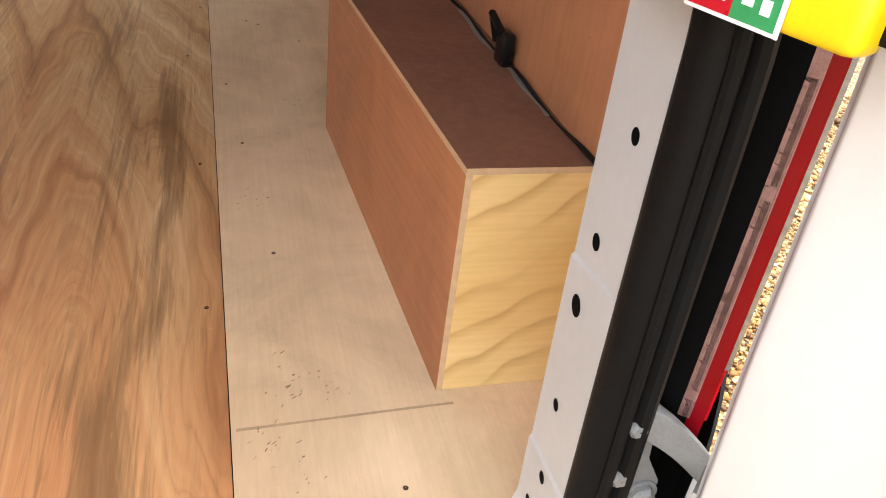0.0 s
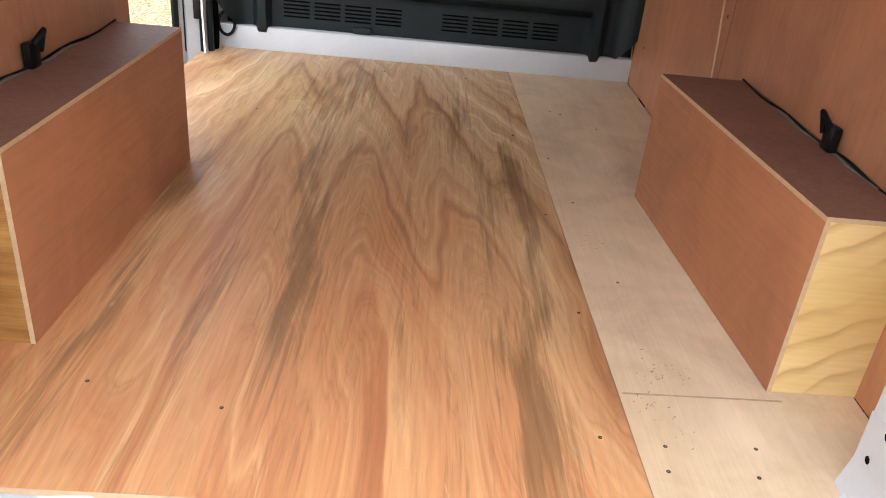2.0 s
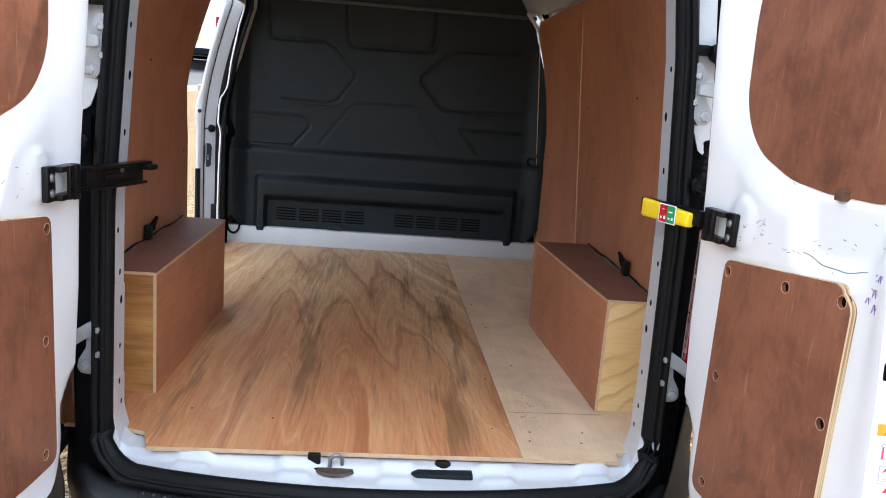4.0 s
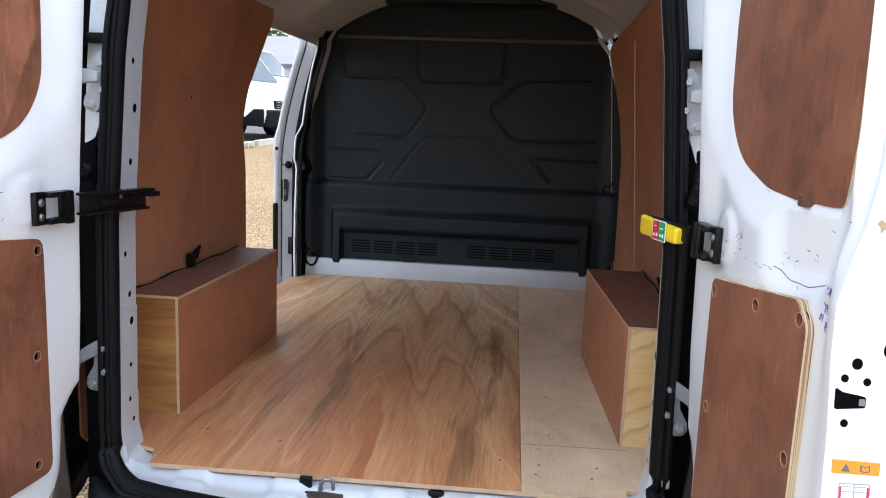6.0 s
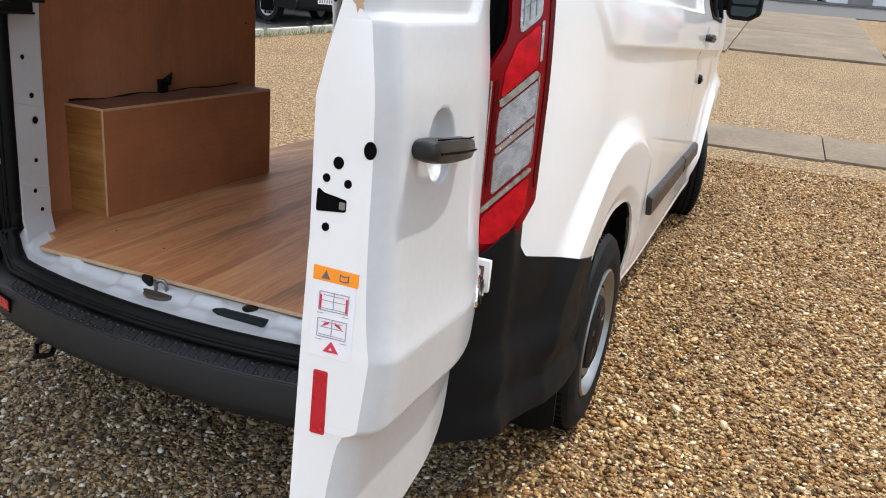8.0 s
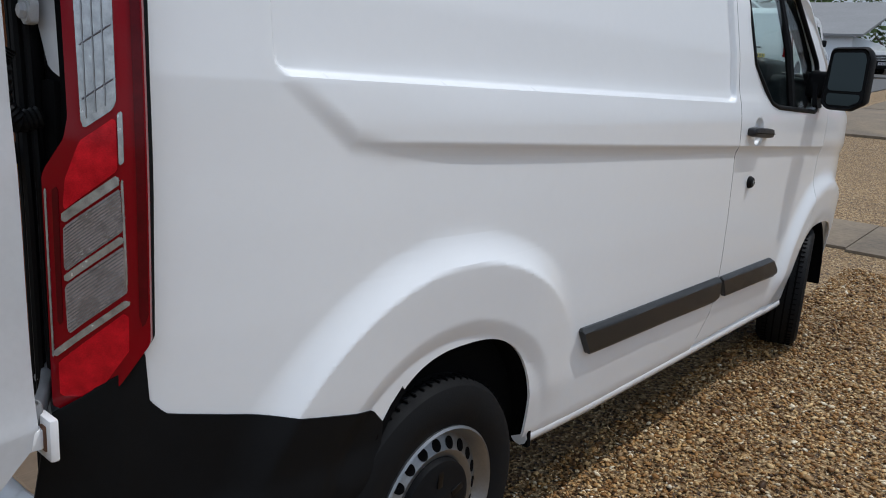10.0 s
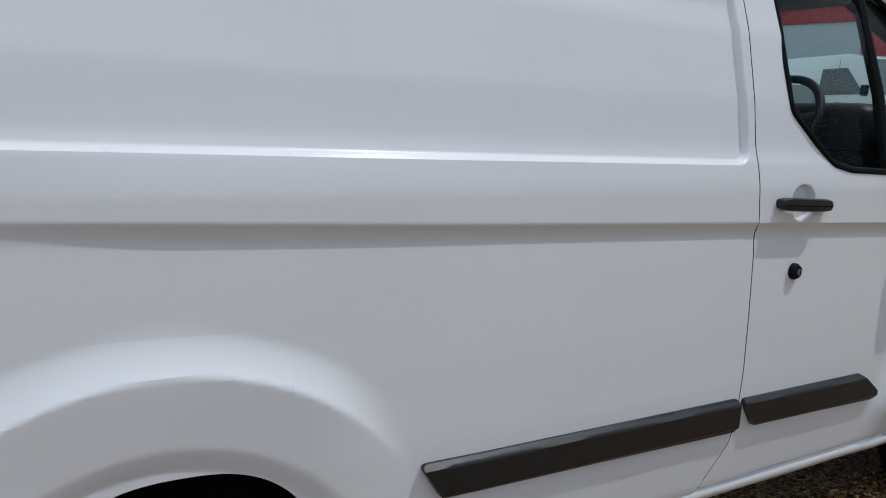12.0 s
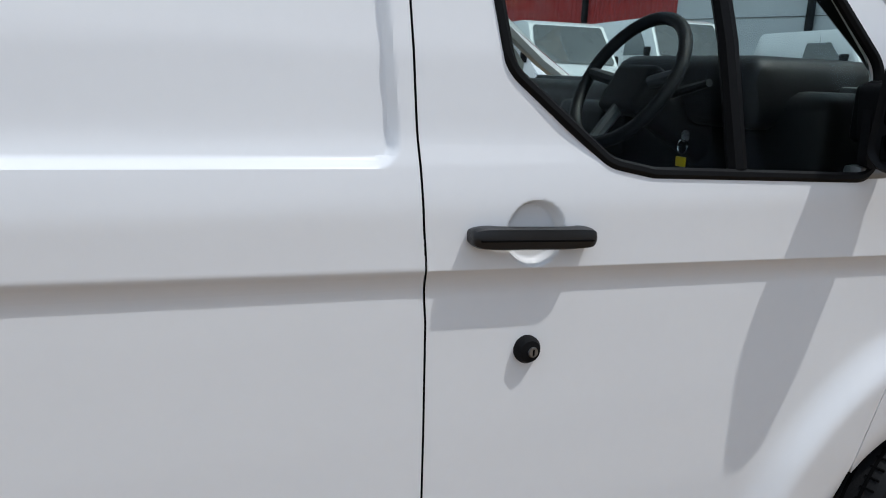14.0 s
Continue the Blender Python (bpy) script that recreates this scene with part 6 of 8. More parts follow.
part("glove_lid", box(-0.75, -0.30, 3.60, 3.70, 1.18, 1.42, 0.03, 3), M_CABIN_G, van)
st = Matrix.Translation((0.43, 3.375, 1.568)) @ Matrix.Rotation(radians(-30), 4, "X")
ring = [(0.182 * math.cos(a), 0, 0.185 * math.sin(a)) for a in np.linspace(0, 2 * math.pi, 40, endpoint=False)]
wheel_s = part("steering_wheel", move(tube(ring, 0.017, 12, None, True), st), M_CABIN, van, "black steering wheel")
part("wheel_hub", move(box(-0.085, 0.085, 0.0, 0.06, -0.08, 0.055, 0.025, 3), st), M_CABIN, wheel_s)
for a in (0.10, math.pi - 0.10, -math.pi / 2):
    part("spoke", move(tube([(0.06 * math.cos(a), 0.02, 0.06 * math.sin(a)), (0.18 * math.cos(a), 0.0, 0.18 * math.sin(a))], 0.017, 8), st), M_CABIN_G, wheel_s)
col = part("steering_column", tube([(0.43, 3.40, 1.55), (0.43, 3.70, 1.38)], 0.065, 12), M_CABIN, van)
part("column_stalk", tube([(0.50, 3.47, 1.54), (0.64, 3.46, 1.57)], [0.013, 0.010], 8), M_CABIN, col)
key = part("ignition_key", tube([(0.53, 3.50, 1.44), (0.565, 3.47, 1.43)], 0.010, 8), M_STEEL, van, "key in the ignition with a yellow tag")
part("key_ring", tube([(0.57 + 0.018 * math.cos(a), 3.46, 1.41 + 0.018 * math.sin(a)) for a in np.linspace(0, 6.28, 16, endpoint=False)], 0.002, 5, None, True), M_CHROME, key)
part("key_tag", box(0.555, 0.59, 3.455, 3.46, 1.36, 1.385, 0.002), M_YELLOW, key)
part("door_trim", box(-0.93, -0.88, 2.70, 3.75, 0.60, 1.44, 0.02), M_CABIN, van, "dark passenger door trim")
part("door_trim", box(0.89, 0.925, 2.70, 3.75, 0.60, 1.385, 0.015), M_CABIN, van)
part("pillar_trim", tube([(0.865, 3.98, 1.45), (0.855, 3.74, 1.66), (0.83, 3.50, 1.85), (0.77, 3.28, 1.98)], 0.040, 8), M_CABIN, van, "dark pillar trim")
for x in (0.42, -0.38):
    seat = part("seat", box(x - 0.25, x + 0.25, 2.80, 3.25, 0.86, 1.06, 0.06, 3), M_CABIN, van, "dark cloth cab seat")
    part("seat_back", move(box(-0.24, 0.24, -0.07, 0.07, 0.0, 0.55, 0.06, 3), Matrix.Translation((x, 2.80, 0.95))), M_CABIN, seat)
part("cab_floor", box(-0.86, 0.86, 2.70, 3.9, 0.48, 0.52), M_CABIN, van)

# ---------------------------------------------------------------- load space
# bulkhead moulding
GROOVES = [[(-0.76, 1.93), (-0.74, 1.76), (-0.70, 1.745), (-0.42, 1.755), (-0.36, 1.72), (-0.245, 1.59), (-0.245, 1.56), (-0.34, 1.425), (-0.40, 1.40), (-0.66, 1.41)],
           [(0.70, 1.77), (0.34, 1.755), (0.29, 1.735), (0.145, 1.60), (0.14, 1.565), (0.255, 1.43), (0.31, 1.405), (0.74, 1.42)],
           [(-0.443, 1.155), (-0.27, 1.385), (-0.22, 1.41), (0.09, 1.42), (0.14, 1.40), (0.318, 1.165)],
           [(-0.82, 1.317), (-0.54, 1.315), (-0.495, 1.28), (-0.50, 1.25), (-0.59, 1.145), (-0.82, 1.14)],
           [(0.758, 1.304), (0.385, 1.305), (0.496, 1.18)]]
WINREC = rounded([(-0.305, 1.995), (-0.290, 1.74), (0.205, 1.745), (0.215, 1.995)], 0.055)


def bulk_y(x, z, w=0.0):
    y = np.full(np.shape(x), 2.69)
    for k, gl in enumerate(GROOVES):
        d = d_line(gl, x, z)
        y = y + 0.006 * ss(0.013, 0.004, d) * (1 if k != 2 else 0.7) - 0.0015 * ss(0.030, 0.018, d)
    y = y + 0.007 * ss(0.020, 0.006, np.abs(d_poly(WINREC, x, z)))
    y = y - 0.025 * ss(1.145, 1.10, z)                                       # shoulder below the panels
    y = y - 0.045 * ss(0.985, 0.93, z) * ss(-0.80, -0.77, x) * ss(0.76, 0.73, x) * ss(0.60, 0.66, z)
    y = y + 0.055 * ss(0.86, 0.815, z) * ss(-0.74, -0.72, x) * ss(0.70, 0.68, x)
    y = y - 0.06 * ss(0.80, 0.90, np.abs(x + 0.03)) * ss(1.95, 1.75, z)      # raised side frames
    y = y + 0.020 * ss(0.028, 0.018, np.hypot(x + 0.86, z - 1.125)) + 0.02 * ss(0.028, 0.018, np.hypot(x - 0.83, z - 1.15))
    return x, y + w, z


BULK = rounded([(-0.975, 0.80), (-0.84, 0.615), (0.80, 0.635), (0.90, 0.76), (0.895, 1.30), (0.86, 1.62), (0.78, 1.92), (0.60, 2.20), (-0.66, 2.20), (-0.89, 1.96), (-0.955, 1.60), (-0.985, 1.20)], 0.05)
bulkhead = sheet("bulkhead", np.arange(-1.0, 0.92, 0.009), np.arange(0.60, 2.22, 0.0105), lambda x, z: d_poly(BULK, x, z), lambda x, z: bulk_y(x, z), lambda x, z: bulk_y(x, z, 0.03), M_BULK, van, "black moulded bulkhead behind the cab", 30)
part("bulkhead_edge", tube([(0.905, 2.655, 0.62), (0.912, 2.655, 1.0), (0.905, 2.655, 1.35), (0.872, 2.655, 1.64), (0.80, 2.655, 1.90), (0.72, 2.655, 2.0)], 0.011, 8), M_PAINT_SHADE, van, "white body edge beside the bulkhead")
part("bulkhead_base", box(-0.955, 0.90, 2.635, 2.70, 0.55, 0.66, 0.012), M_PAINT_SHADE, van, "white painted cross member with dents")
for x0 in (-0.67, -0.535, -0.40, -0.265, -0.13, 0.03, 0.165, 0.30, 0.435):
    if -0.14 < x0 < 0.0:
        continue
    for k in range(5):
        part("vent_slot", box(x0, x0 + 0.115, 2.672, 2.682, 0.705 + 0.0165 * k, 0.712 + 0.0165 * k, 0.002, 1), M_VOID, bulkhead)
part("catch", box(-0.36, -0.28, 2.655, 2.69, 0.655, 0.69, 0.008), M_BULK, bulkhead)
part("cable_loop", tube([(-0.91 + 0.035 * math.cos(a), 2.625, 0.665 + 0.05 * math.sin(a)) for a in np.linspace(1.2, 6.6, 18)], 0.007, 8), M_RUBBER, bulkhead, "loop of black cable")

# sliding door opening: pillar at its front, sill
def pillar_lean(z):
    return 0.14 * np.clip((z - 1.25) / 0.65, 0, 1) ** 1.5


def bpillar(u, z, w):
    """u from the outer flange of the pillar (0) to the bulkhead (1)."""
    x = np.interp(u, [0, 0.10, 0.22, 0.30, 0.36, 0.42, 0.80, 1.0], [-1.094, -1.080, -1.066, -1.058, -1.056, -1.044, -0.992, -0.955])
    y = np.interp(u, [0, 0.10, 0.22, 0.30, 0.36, 0.42, 0.80, 1.0], [2.475, 2.462, 2.470, 2.505, 2.505, 2.490, 2.530, 2.640])
    x = x - 0.012 * ss(1.22, 1.30, z) * ss(1.46, 1.36, z) * ss(0.20, 0.05, u)
    return x + pillar_lean(z) + w * 0.4, y + w, z


def along(x, y, za, zb):
    return [(x + float(pillar_lean(z)), y, float(z)) for z in np.linspace(za, zb, 24)]


sheet("sliding_door_pillar", np.linspace(0, 1, 46), np.linspace(0.50, 1.98, 50), None, lambda u, z: bpillar(u, z, 0), lambda u, z: bpillar(u, z, 0.012), M_PAINT_SHADE, van, "white painted pillar of the sliding door opening")
part("pillar_seam", tube(along(-1.057, 2.500, 0.56, 1.95), 0.0035, 6), M_RUBBER, van, "black sealing line on the pillar")
part("pillar_seal", tube(along(-0.985, 2.520, 0.52, 1.95), 0.013, 8), M_RUBBER, van, "black seal on the pillar")
part("pillar_seal", tube(along(-0.962, 2.545, 0.52, 1.95), 0.016, 8), M_BULK, van)
latch = part("latch_plate", outline_board(rounded([(-1.050, 1.022), (-1.054, 1.120), (-1.044, 1.140), (-1.020, 1.140), (-1.012, 1.120), (-1.016, 1.022), (-1.026, 1.008), (-1.042, 1.008)], 0.010), 0.006, lambda u, v, w: (u, 2.498 - w, v)), M_BULK, van, "dark oval latch plate on the pillar")
for zc in (1.052, 1.062, 1.073):
    part("latch_mark", box(-1.036, -1.028, 2.4905, 2.493, zc - 0.003, zc + 0.003, 0.001), M_STEEL, latch)
buffer = part("door_buffer", move(lathe([(0.001, -0.030), (0.010, -0.030), (0.013, -0.018), (0.022, -0.008), (0.022, 0.0), (0.001, 0.0)], 16, "y"), Matrix.Translation((-1.020, 2.512, 1.222))), M_RUBBER, van, "black rubber door buffer")
part("buffer_pin", tube([(-1.030, 2.492, 1.222), (-1.052, 2.486, 1.222)], 0.004, 6), M_BLACK, buffer)
part("flange_plug", move(lathe([(0.001, -0.006), (0.010, -0.005), (0.011, 0.0), (0.001, 0.0)], 16, "y"), Matrix.Translation((-1.074, 2.464, 1.316))), M_BLACK, van, "black plug in the pillar flange")
part("flange_trim", tube([(-1.078, 2.456, z) for z in np.linspace(0.62, 1.0, 10)], 0.011, 8, None, False, 1.6), M_BULK, van, "black trim on the lower pillar flange")
part("pillar_hinge", box(-1.012, -0.985, 2.485, 2.505, 0.70, 0.80, 0.005), M_BLACK, van, "black bracket low on the pillar")
part("step_trim", box(-0.98, -0.86, 1.44, 2.62, 0.46, 0.535, 0.01), M_BULK, van, "dark step of the sliding door opening")

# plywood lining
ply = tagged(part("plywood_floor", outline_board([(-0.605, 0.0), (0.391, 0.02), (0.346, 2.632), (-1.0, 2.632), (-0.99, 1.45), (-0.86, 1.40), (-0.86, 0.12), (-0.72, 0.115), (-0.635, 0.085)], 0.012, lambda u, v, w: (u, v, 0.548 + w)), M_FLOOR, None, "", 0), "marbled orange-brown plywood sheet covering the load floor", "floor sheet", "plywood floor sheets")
ply.data.materials.append(M_EDGE)
pale = tagged(part("plywood_floor", outline_board([(0.3925, 0.02), (0.662, 0.024), (0.665, 0.075), (0.74, 0.085), (0.848, 0.12), (0.866, 1.40), (0.885, 2.632), (0.3475, 2.632)], 0.011, lambda u, v, w: (u, v, 0.548 + w)), M_PALE, None, "", 0), "pale tan plywood strip beside the marbled sheet", "floor sheet", "plywood floor sheets")
pale.data.materials.append(M_EDGE)
for o in (ply, pale):
    for f in o.data.polygons:
        if abs(f.normal.z) < 0.5:
            f.material_index = 1
part("smear_line", outline_board([(0.394, 0.3265), (0.394, 0.3315), (0.50, 0.3345), (0.60, 0.3385), (0.70, 0.3415), (0.70, 0.3370), (0.60, 0.3340), (0.50, 0.3305)], 0.0003, lambda u, v, w: (u, v, 0.5591 + w)), M_PENCIL, pale, "faint smeared line across the board")
rng_p = random.Random(5)
for cu, cv, n_ in ((0.435, 0.30, 18), (0.455, 0.235, 10), (0.475, 0.42, 26), (0.52, 0.40, 10), (0.44, 0.95, 10), (0.58, 1.45, 10)):
    for k in range(n_):
        u, v, a = cu + rng_p.gauss(0, 0.018), cv + rng_p.gauss(0, 0.022), rng_p.uniform(0.3, 1.1)
        ln = rng_p.uniform(0.002, 0.008)
        part("scuff", tube([(u, v, 0.5590), (u + ln * math.cos(a), v + ln * math.sin(a), 0.5590)], rng_p.uniform(0.0003, 0.0007), 4), M_SCREW if k % 4 else M_EDGE, pale)
for x, y in ((0.44, 0.19), (0.60, 0.20), (0.43, 1.20), (0.505, 2.05), (0.47, 2.08), (0.43, 0.13), (0.58, 0.13), (0.47, 0.75), (0.62, 1.9), (0.40, 1.55)):
    part("screw", move(lathe([(0.001, 0.5596), (0.0038, 0.5596), (0.0038, 0.558), (0.001, 0.558)], 10, "z"), Matrix.Translation((x, y, 0))), M_SCREW, pale)
for x, y in ((-0.31, 0.206), (0.33, 0.20), (0.355, 0.60), (0.34, 1.1), (0.30, 1.75), (-0.55, 0.25), (-0.60, 1.8), (-0.2, 2.45), (0.15, 2.45), (0.33, 2.2)):
    part("screw", move(lathe([(0.001, 0.5606), (0.0038, 0.5606), (0.0038, 0.559), (0.001, 0.559)], 10, "z"), Matrix.Translation((x, y, 0))), M_SCREW, ply)


def arch_box(name, face, lid, end, x_in0, x_in1, x_wall, y0, y1, z1, endmat, label):
    """Plywood box over a wheel arch: inner face, lid, end board, each with a pale edge."""
    t = thing(name, label, "plywood box", (0, 0, 0), 0, "wheel arch boxes")
    sg = 1 if x_wall > 0 else -1
    def board(nm, pts, depth, place, mt, lb):
        o = part(nm, outline_board(pts, depth, place), mt, t, lb, 0)
        return o
    xin = lambda y: x_in0 + (x_in1 - x_in0) * (y - y0) / (y1 - y0)
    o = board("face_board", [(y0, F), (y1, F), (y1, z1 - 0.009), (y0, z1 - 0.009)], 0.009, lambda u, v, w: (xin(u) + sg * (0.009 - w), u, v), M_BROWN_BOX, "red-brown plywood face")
    o.data.materials.append(M_EDGE)
    for f in o.data.polygons:
        if abs(f.normal.x) < 0.5:
            f.material_index = 1
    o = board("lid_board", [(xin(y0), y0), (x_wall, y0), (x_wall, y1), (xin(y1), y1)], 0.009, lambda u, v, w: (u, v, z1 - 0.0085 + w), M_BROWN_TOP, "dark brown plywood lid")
    o.data.materials.append(M_EDGE)
    for f in o.data.polygons:
        if abs(f.normal.z) < 0.5:
            f.material_index = 1
    for ye, d in ((y0, 1), (y1, -1)):
        xa = xin(ye) + sg * 0.0095
        board("end_board", [(xa, F), (x_wall, F), (x_wall, z1 - 0.009), (xa, z1 - 0.009)], 0.009, lambda u, v, w: (u, ye + d * (0.0105 - w), v), endmat, "exposed plywood end")
    return t


arch_box("wheel_arch_box", 0, 0, 0, -0.68, -0.68, -0.855, 0.343, 1.284, 0.936, M_OAK, "red-brown plywood wheel-arch box with golden-brown end")
arch_box("wheel_arch_box", 0, 0, 0, 0.68, 0.628, 0.862, 0.366, 1.287, 0.928, M_PINE, "red-brown plywood wheel-arch box with yellow pine end")


def lining(side, boards, label):
    """Side lining of one or more plywood boards, following the wall's lean."""
    t = thing("side_lining", label, "wall lining", (0, 0, 0), 0, "plywood side linings")
    def wall_x(y, z, w):
        return side * (0.852 + w + 0.04 * np.clip((y - 0.3) / 2.3, 0, 1) - 0.10 * np.clip((z - 1.30) / 0.6, 0, 1) ** 1.6)
    for pts in boards:
        y0, y1 = min(p[0] for p in pts), max(p[0] for p in pts)
        o = sheet("lining_board", np.arange(y0 - 0.01, y1 + 0.02, 0.025), np.arange(0.555, 1.98, 0.025), lambda y, z: d_poly(pts, y, z),
                  lambda y, z: (wall_x(y, z, 0.0), y, z), lambda y, z: (wall_x(y, z, 0.006), y, z), M_BROWN, t)
        cut = [p for p in pts if p[0] > (y0 + y1) / 2]
        part("cut_edge", tube([(float(wall_x(a, b, 0.003)), a, b) for a, b in cut], 0.0032, 6), M_EDGE, o, "pale cut edge of the board")
        for a, b in ((y0 + 0.05, 1.05), (y0 + 0.05, 1.50), (y1 - 0.16, 0.75), (y1 - 0.16, 1.20), ((y0 + y1) / 2, 1.55)):
            part("rivet", move(lathe([(0.001, 0.0), (0.006, 0.0), (0.004, -side * 0.002), (0.001, -side * 0.0025)], 10, "x"), Matrix.Translation((float(wall_x(a, b, 0.0)), a, b))), M_SCREW, o)
    return t


lining(-1, [[(0.09, 0.56), (1.43, 0.56), (1.43, 1.25), (1.415, 1.33), (1.36, 1.46), (1.37, 1.60), (1.46, 1.80), (1.52, 1.96), (0.09, 1.96)]], "red-brown plywood lining on the near side wall")
lining(1, [[(0.09, 0.56), (1.515, 0.56), (1.545, 1.96), (0.09, 1.96)], [(1.519, 0.56), (2.64, 0.56), (2.64, 1.96), (1.549, 1.96)]], "red-brown plywood lining in two boards on the off side wall")
# joint trim, seat-belt-like loops above the boxes and dark gaps along the lids
for s, y, z1 in ((-1, 0.80, 0.936), (1, 0.73, 0.928)):
    x = s * 0.852
    loop = tagged(part("lashing_loop", box(min(x, x - s * 0.02), max(x, x - s * 0.02), y - 0.022, y + 0.022, z1 + 0.0, z1 + 0.055, 0.006), M_BLACK), "black lashing loop poking through the lining", "lashing loop", "lashing loops")
    part("strap_end", tube([(x - s * 0.018, y, z1 + 0.05), (x - s * 0.03, y + 0.025, z1 + 0.075), (x - s * 0.015, y + 0.03, z1 + 0.03)], 0.007, 6), M_BLACK, loop)
    # near-black bead stands for the shaded gap between lid and wall
    gap = tagged(part("lid_gap_bead", tube([(x - s * 0.004, yy, z1 + 0.004 + 0.004 * math.sin(yy * 21)) for yy in np.linspace(0.36, 1.27, 24)], [0.0015 + 0.0022 * abs(math.sin(yy * 13)) for yy in np.linspace(0.36, 1.27, 24)], 6), M_RUBBER), "ragged near-black bead in place of the gap along the box lid", "sealant")
    ys_s = np.linspace(0.52, 1.02, 26)
    wide = [0.004 + 0.009 * abs(math.sin(yy * 9.0)) * (0.6 + 0.4 * math.sin(yy * 31)) for yy in ys_s]
    strip_s = [(x - s * 0.002, float(yy)) for yy in ys_s] + [(x - s * (0.004 + w_), float(yy)) for yy, w_ in zip(ys_s[::-1], wide[::-1])]
    part("sealant_smear", outline_board(strip_s, 0.0012, lambda u, v, w, z1=z1: (u, v, z1 + 0.0008 + w)), M_SEALANT, gap, "grey smeared sealant")

# ---------------------------------------------------------------- the yard
M_GROUND = Nodes("gravel bed")
v = M_GROUND.coord()
vor = M_GROUND.add("TexVoronoi")
vor.inputs["Scale"].default_value = 64.0
M_GROUND.link(v, vor.inputs["Vector"])
big = M_GROUND.noise(v, 0.6, 4.0)
cell = M_GROUND.ramp(vor.outputs["Color"], [(0.1, (0.035, 0.019, 0.009)), (0.35, (0.19, 0.104, 0.037)), (0.65, (0.35, 0.215, 0.086)), (0.95, (0.60, 0.45, 0.25))])
M_GROUND.base(M_GROUND.mix(0.35, cell, M_GROUND.ramp(big, [(0.35, (0.55, 0.52, 0.48)), (0.65, (1, 1, 1))]), "MULTIPLY"))
M_GROUND.rough(0.7)
M_GROUND.bump(vor.outputs["Distance"], 1.0, 0.02)
M_GROUND = M_GROUND.mat
M_STONE = Nodes("gravel stones")
geo = M_STONE.add("NewGeometry")
rnd = geo.outputs["Random Per Island"]
c = M_STONE.ramp(rnd, [(0.0, (0.050, 0.026, 0.011)), (0.15, (0.155, 0.072, 0.022)), (0.33, (0.31, 0.150, 0.046)), (0.52, (0.45, 0.250, 0.088)), (0.62, (0.35, 0.232, 0.122)), (0.76, (0.60, 0.375, 0.155)), (0.91, (0.70, 0.51, 0.27)), (1.0, (0.82, 0.72, 0.54))])
patchy = M_STONE.ramp(M_STONE.noise(M_STONE.coord(), 1.7, 4.0, 0.6), [(0.34, (0.74, 0.71, 0.67)), (0.62, (1.06, 1.06, 1.06))])
c = M_STONE.mix(1.0, c, patchy, "MULTIPLY")
M_STONE.base(M_STONE.mix(0.42, c, M_STONE.ramp(M_STONE.noise(M_STONE.coord(), 190.0, 4.0, 0.7), [(0.34, (0.32, 0.27, 0.22)), (0.62, (1, 1, 1))]), "MULTIPLY"))
M_STONE.rough(0.6)
M_STONE.b.inputs["Specular IOR Level"].default_value = 0.25
M_STONE = M_STONE.mat

xs = np.concatenate([np.linspace(-140, -12, 22), np.linspace(-10, 10, 21), np.linspace(12, 140, 22)])
ys = np.concatenate([np.linspace(-120, -8, 15), np.linspace(-6, 40, 47), np.linspace(46, 400, 20)])
gr = sheet("ground", xs, ys, None, lambda x, y: (x, y, ground_z(y)), None, M_GROUND, None, "", 0)
tagged(gr, "golden gravel yard rising gently ahead", "ground", "", "structure")


# duller copy of M_STONE: the van's shade is put into the stone colours
M_STONE_SHADE = Nodes("shade-toned gravel stones")
geo = M_STONE_SHADE.add("NewGeometry")
c = M_STONE_SHADE.ramp(geo.outputs["Random Per Island"], [(0.0, (0.040, 0.030, 0.020)), (0.2, (0.12, 0.088, 0.055)), (0.4, (0.22, 0.160, 0.098)), (0.6, (0.30, 0.235, 0.155)), (0.78, (0.36, 0.235, 0.110)), (0.92, (0.48, 0.41, 0.30)), (1.0, (0.66, 0.62, 0.53))])
M_STONE_SHADE.base(M_STONE_SHADE.mix(0.42, c, M_STONE_SHADE.ramp(M_STONE_SHADE.noise(M_STONE_SHADE.coord(), 190.0, 4.0, 0.7), [(0.34, (0.32, 0.29, 0.26)), (0.62, (1, 1, 1))]), "MULTIPLY"))
M_STONE_SHADE.rough(0.65)
M_STONE_SHADE.b.inputs["Specular IOR Level"].default_value = 0.25
M_STONE_SHADE = M_STONE_SHADE.mat


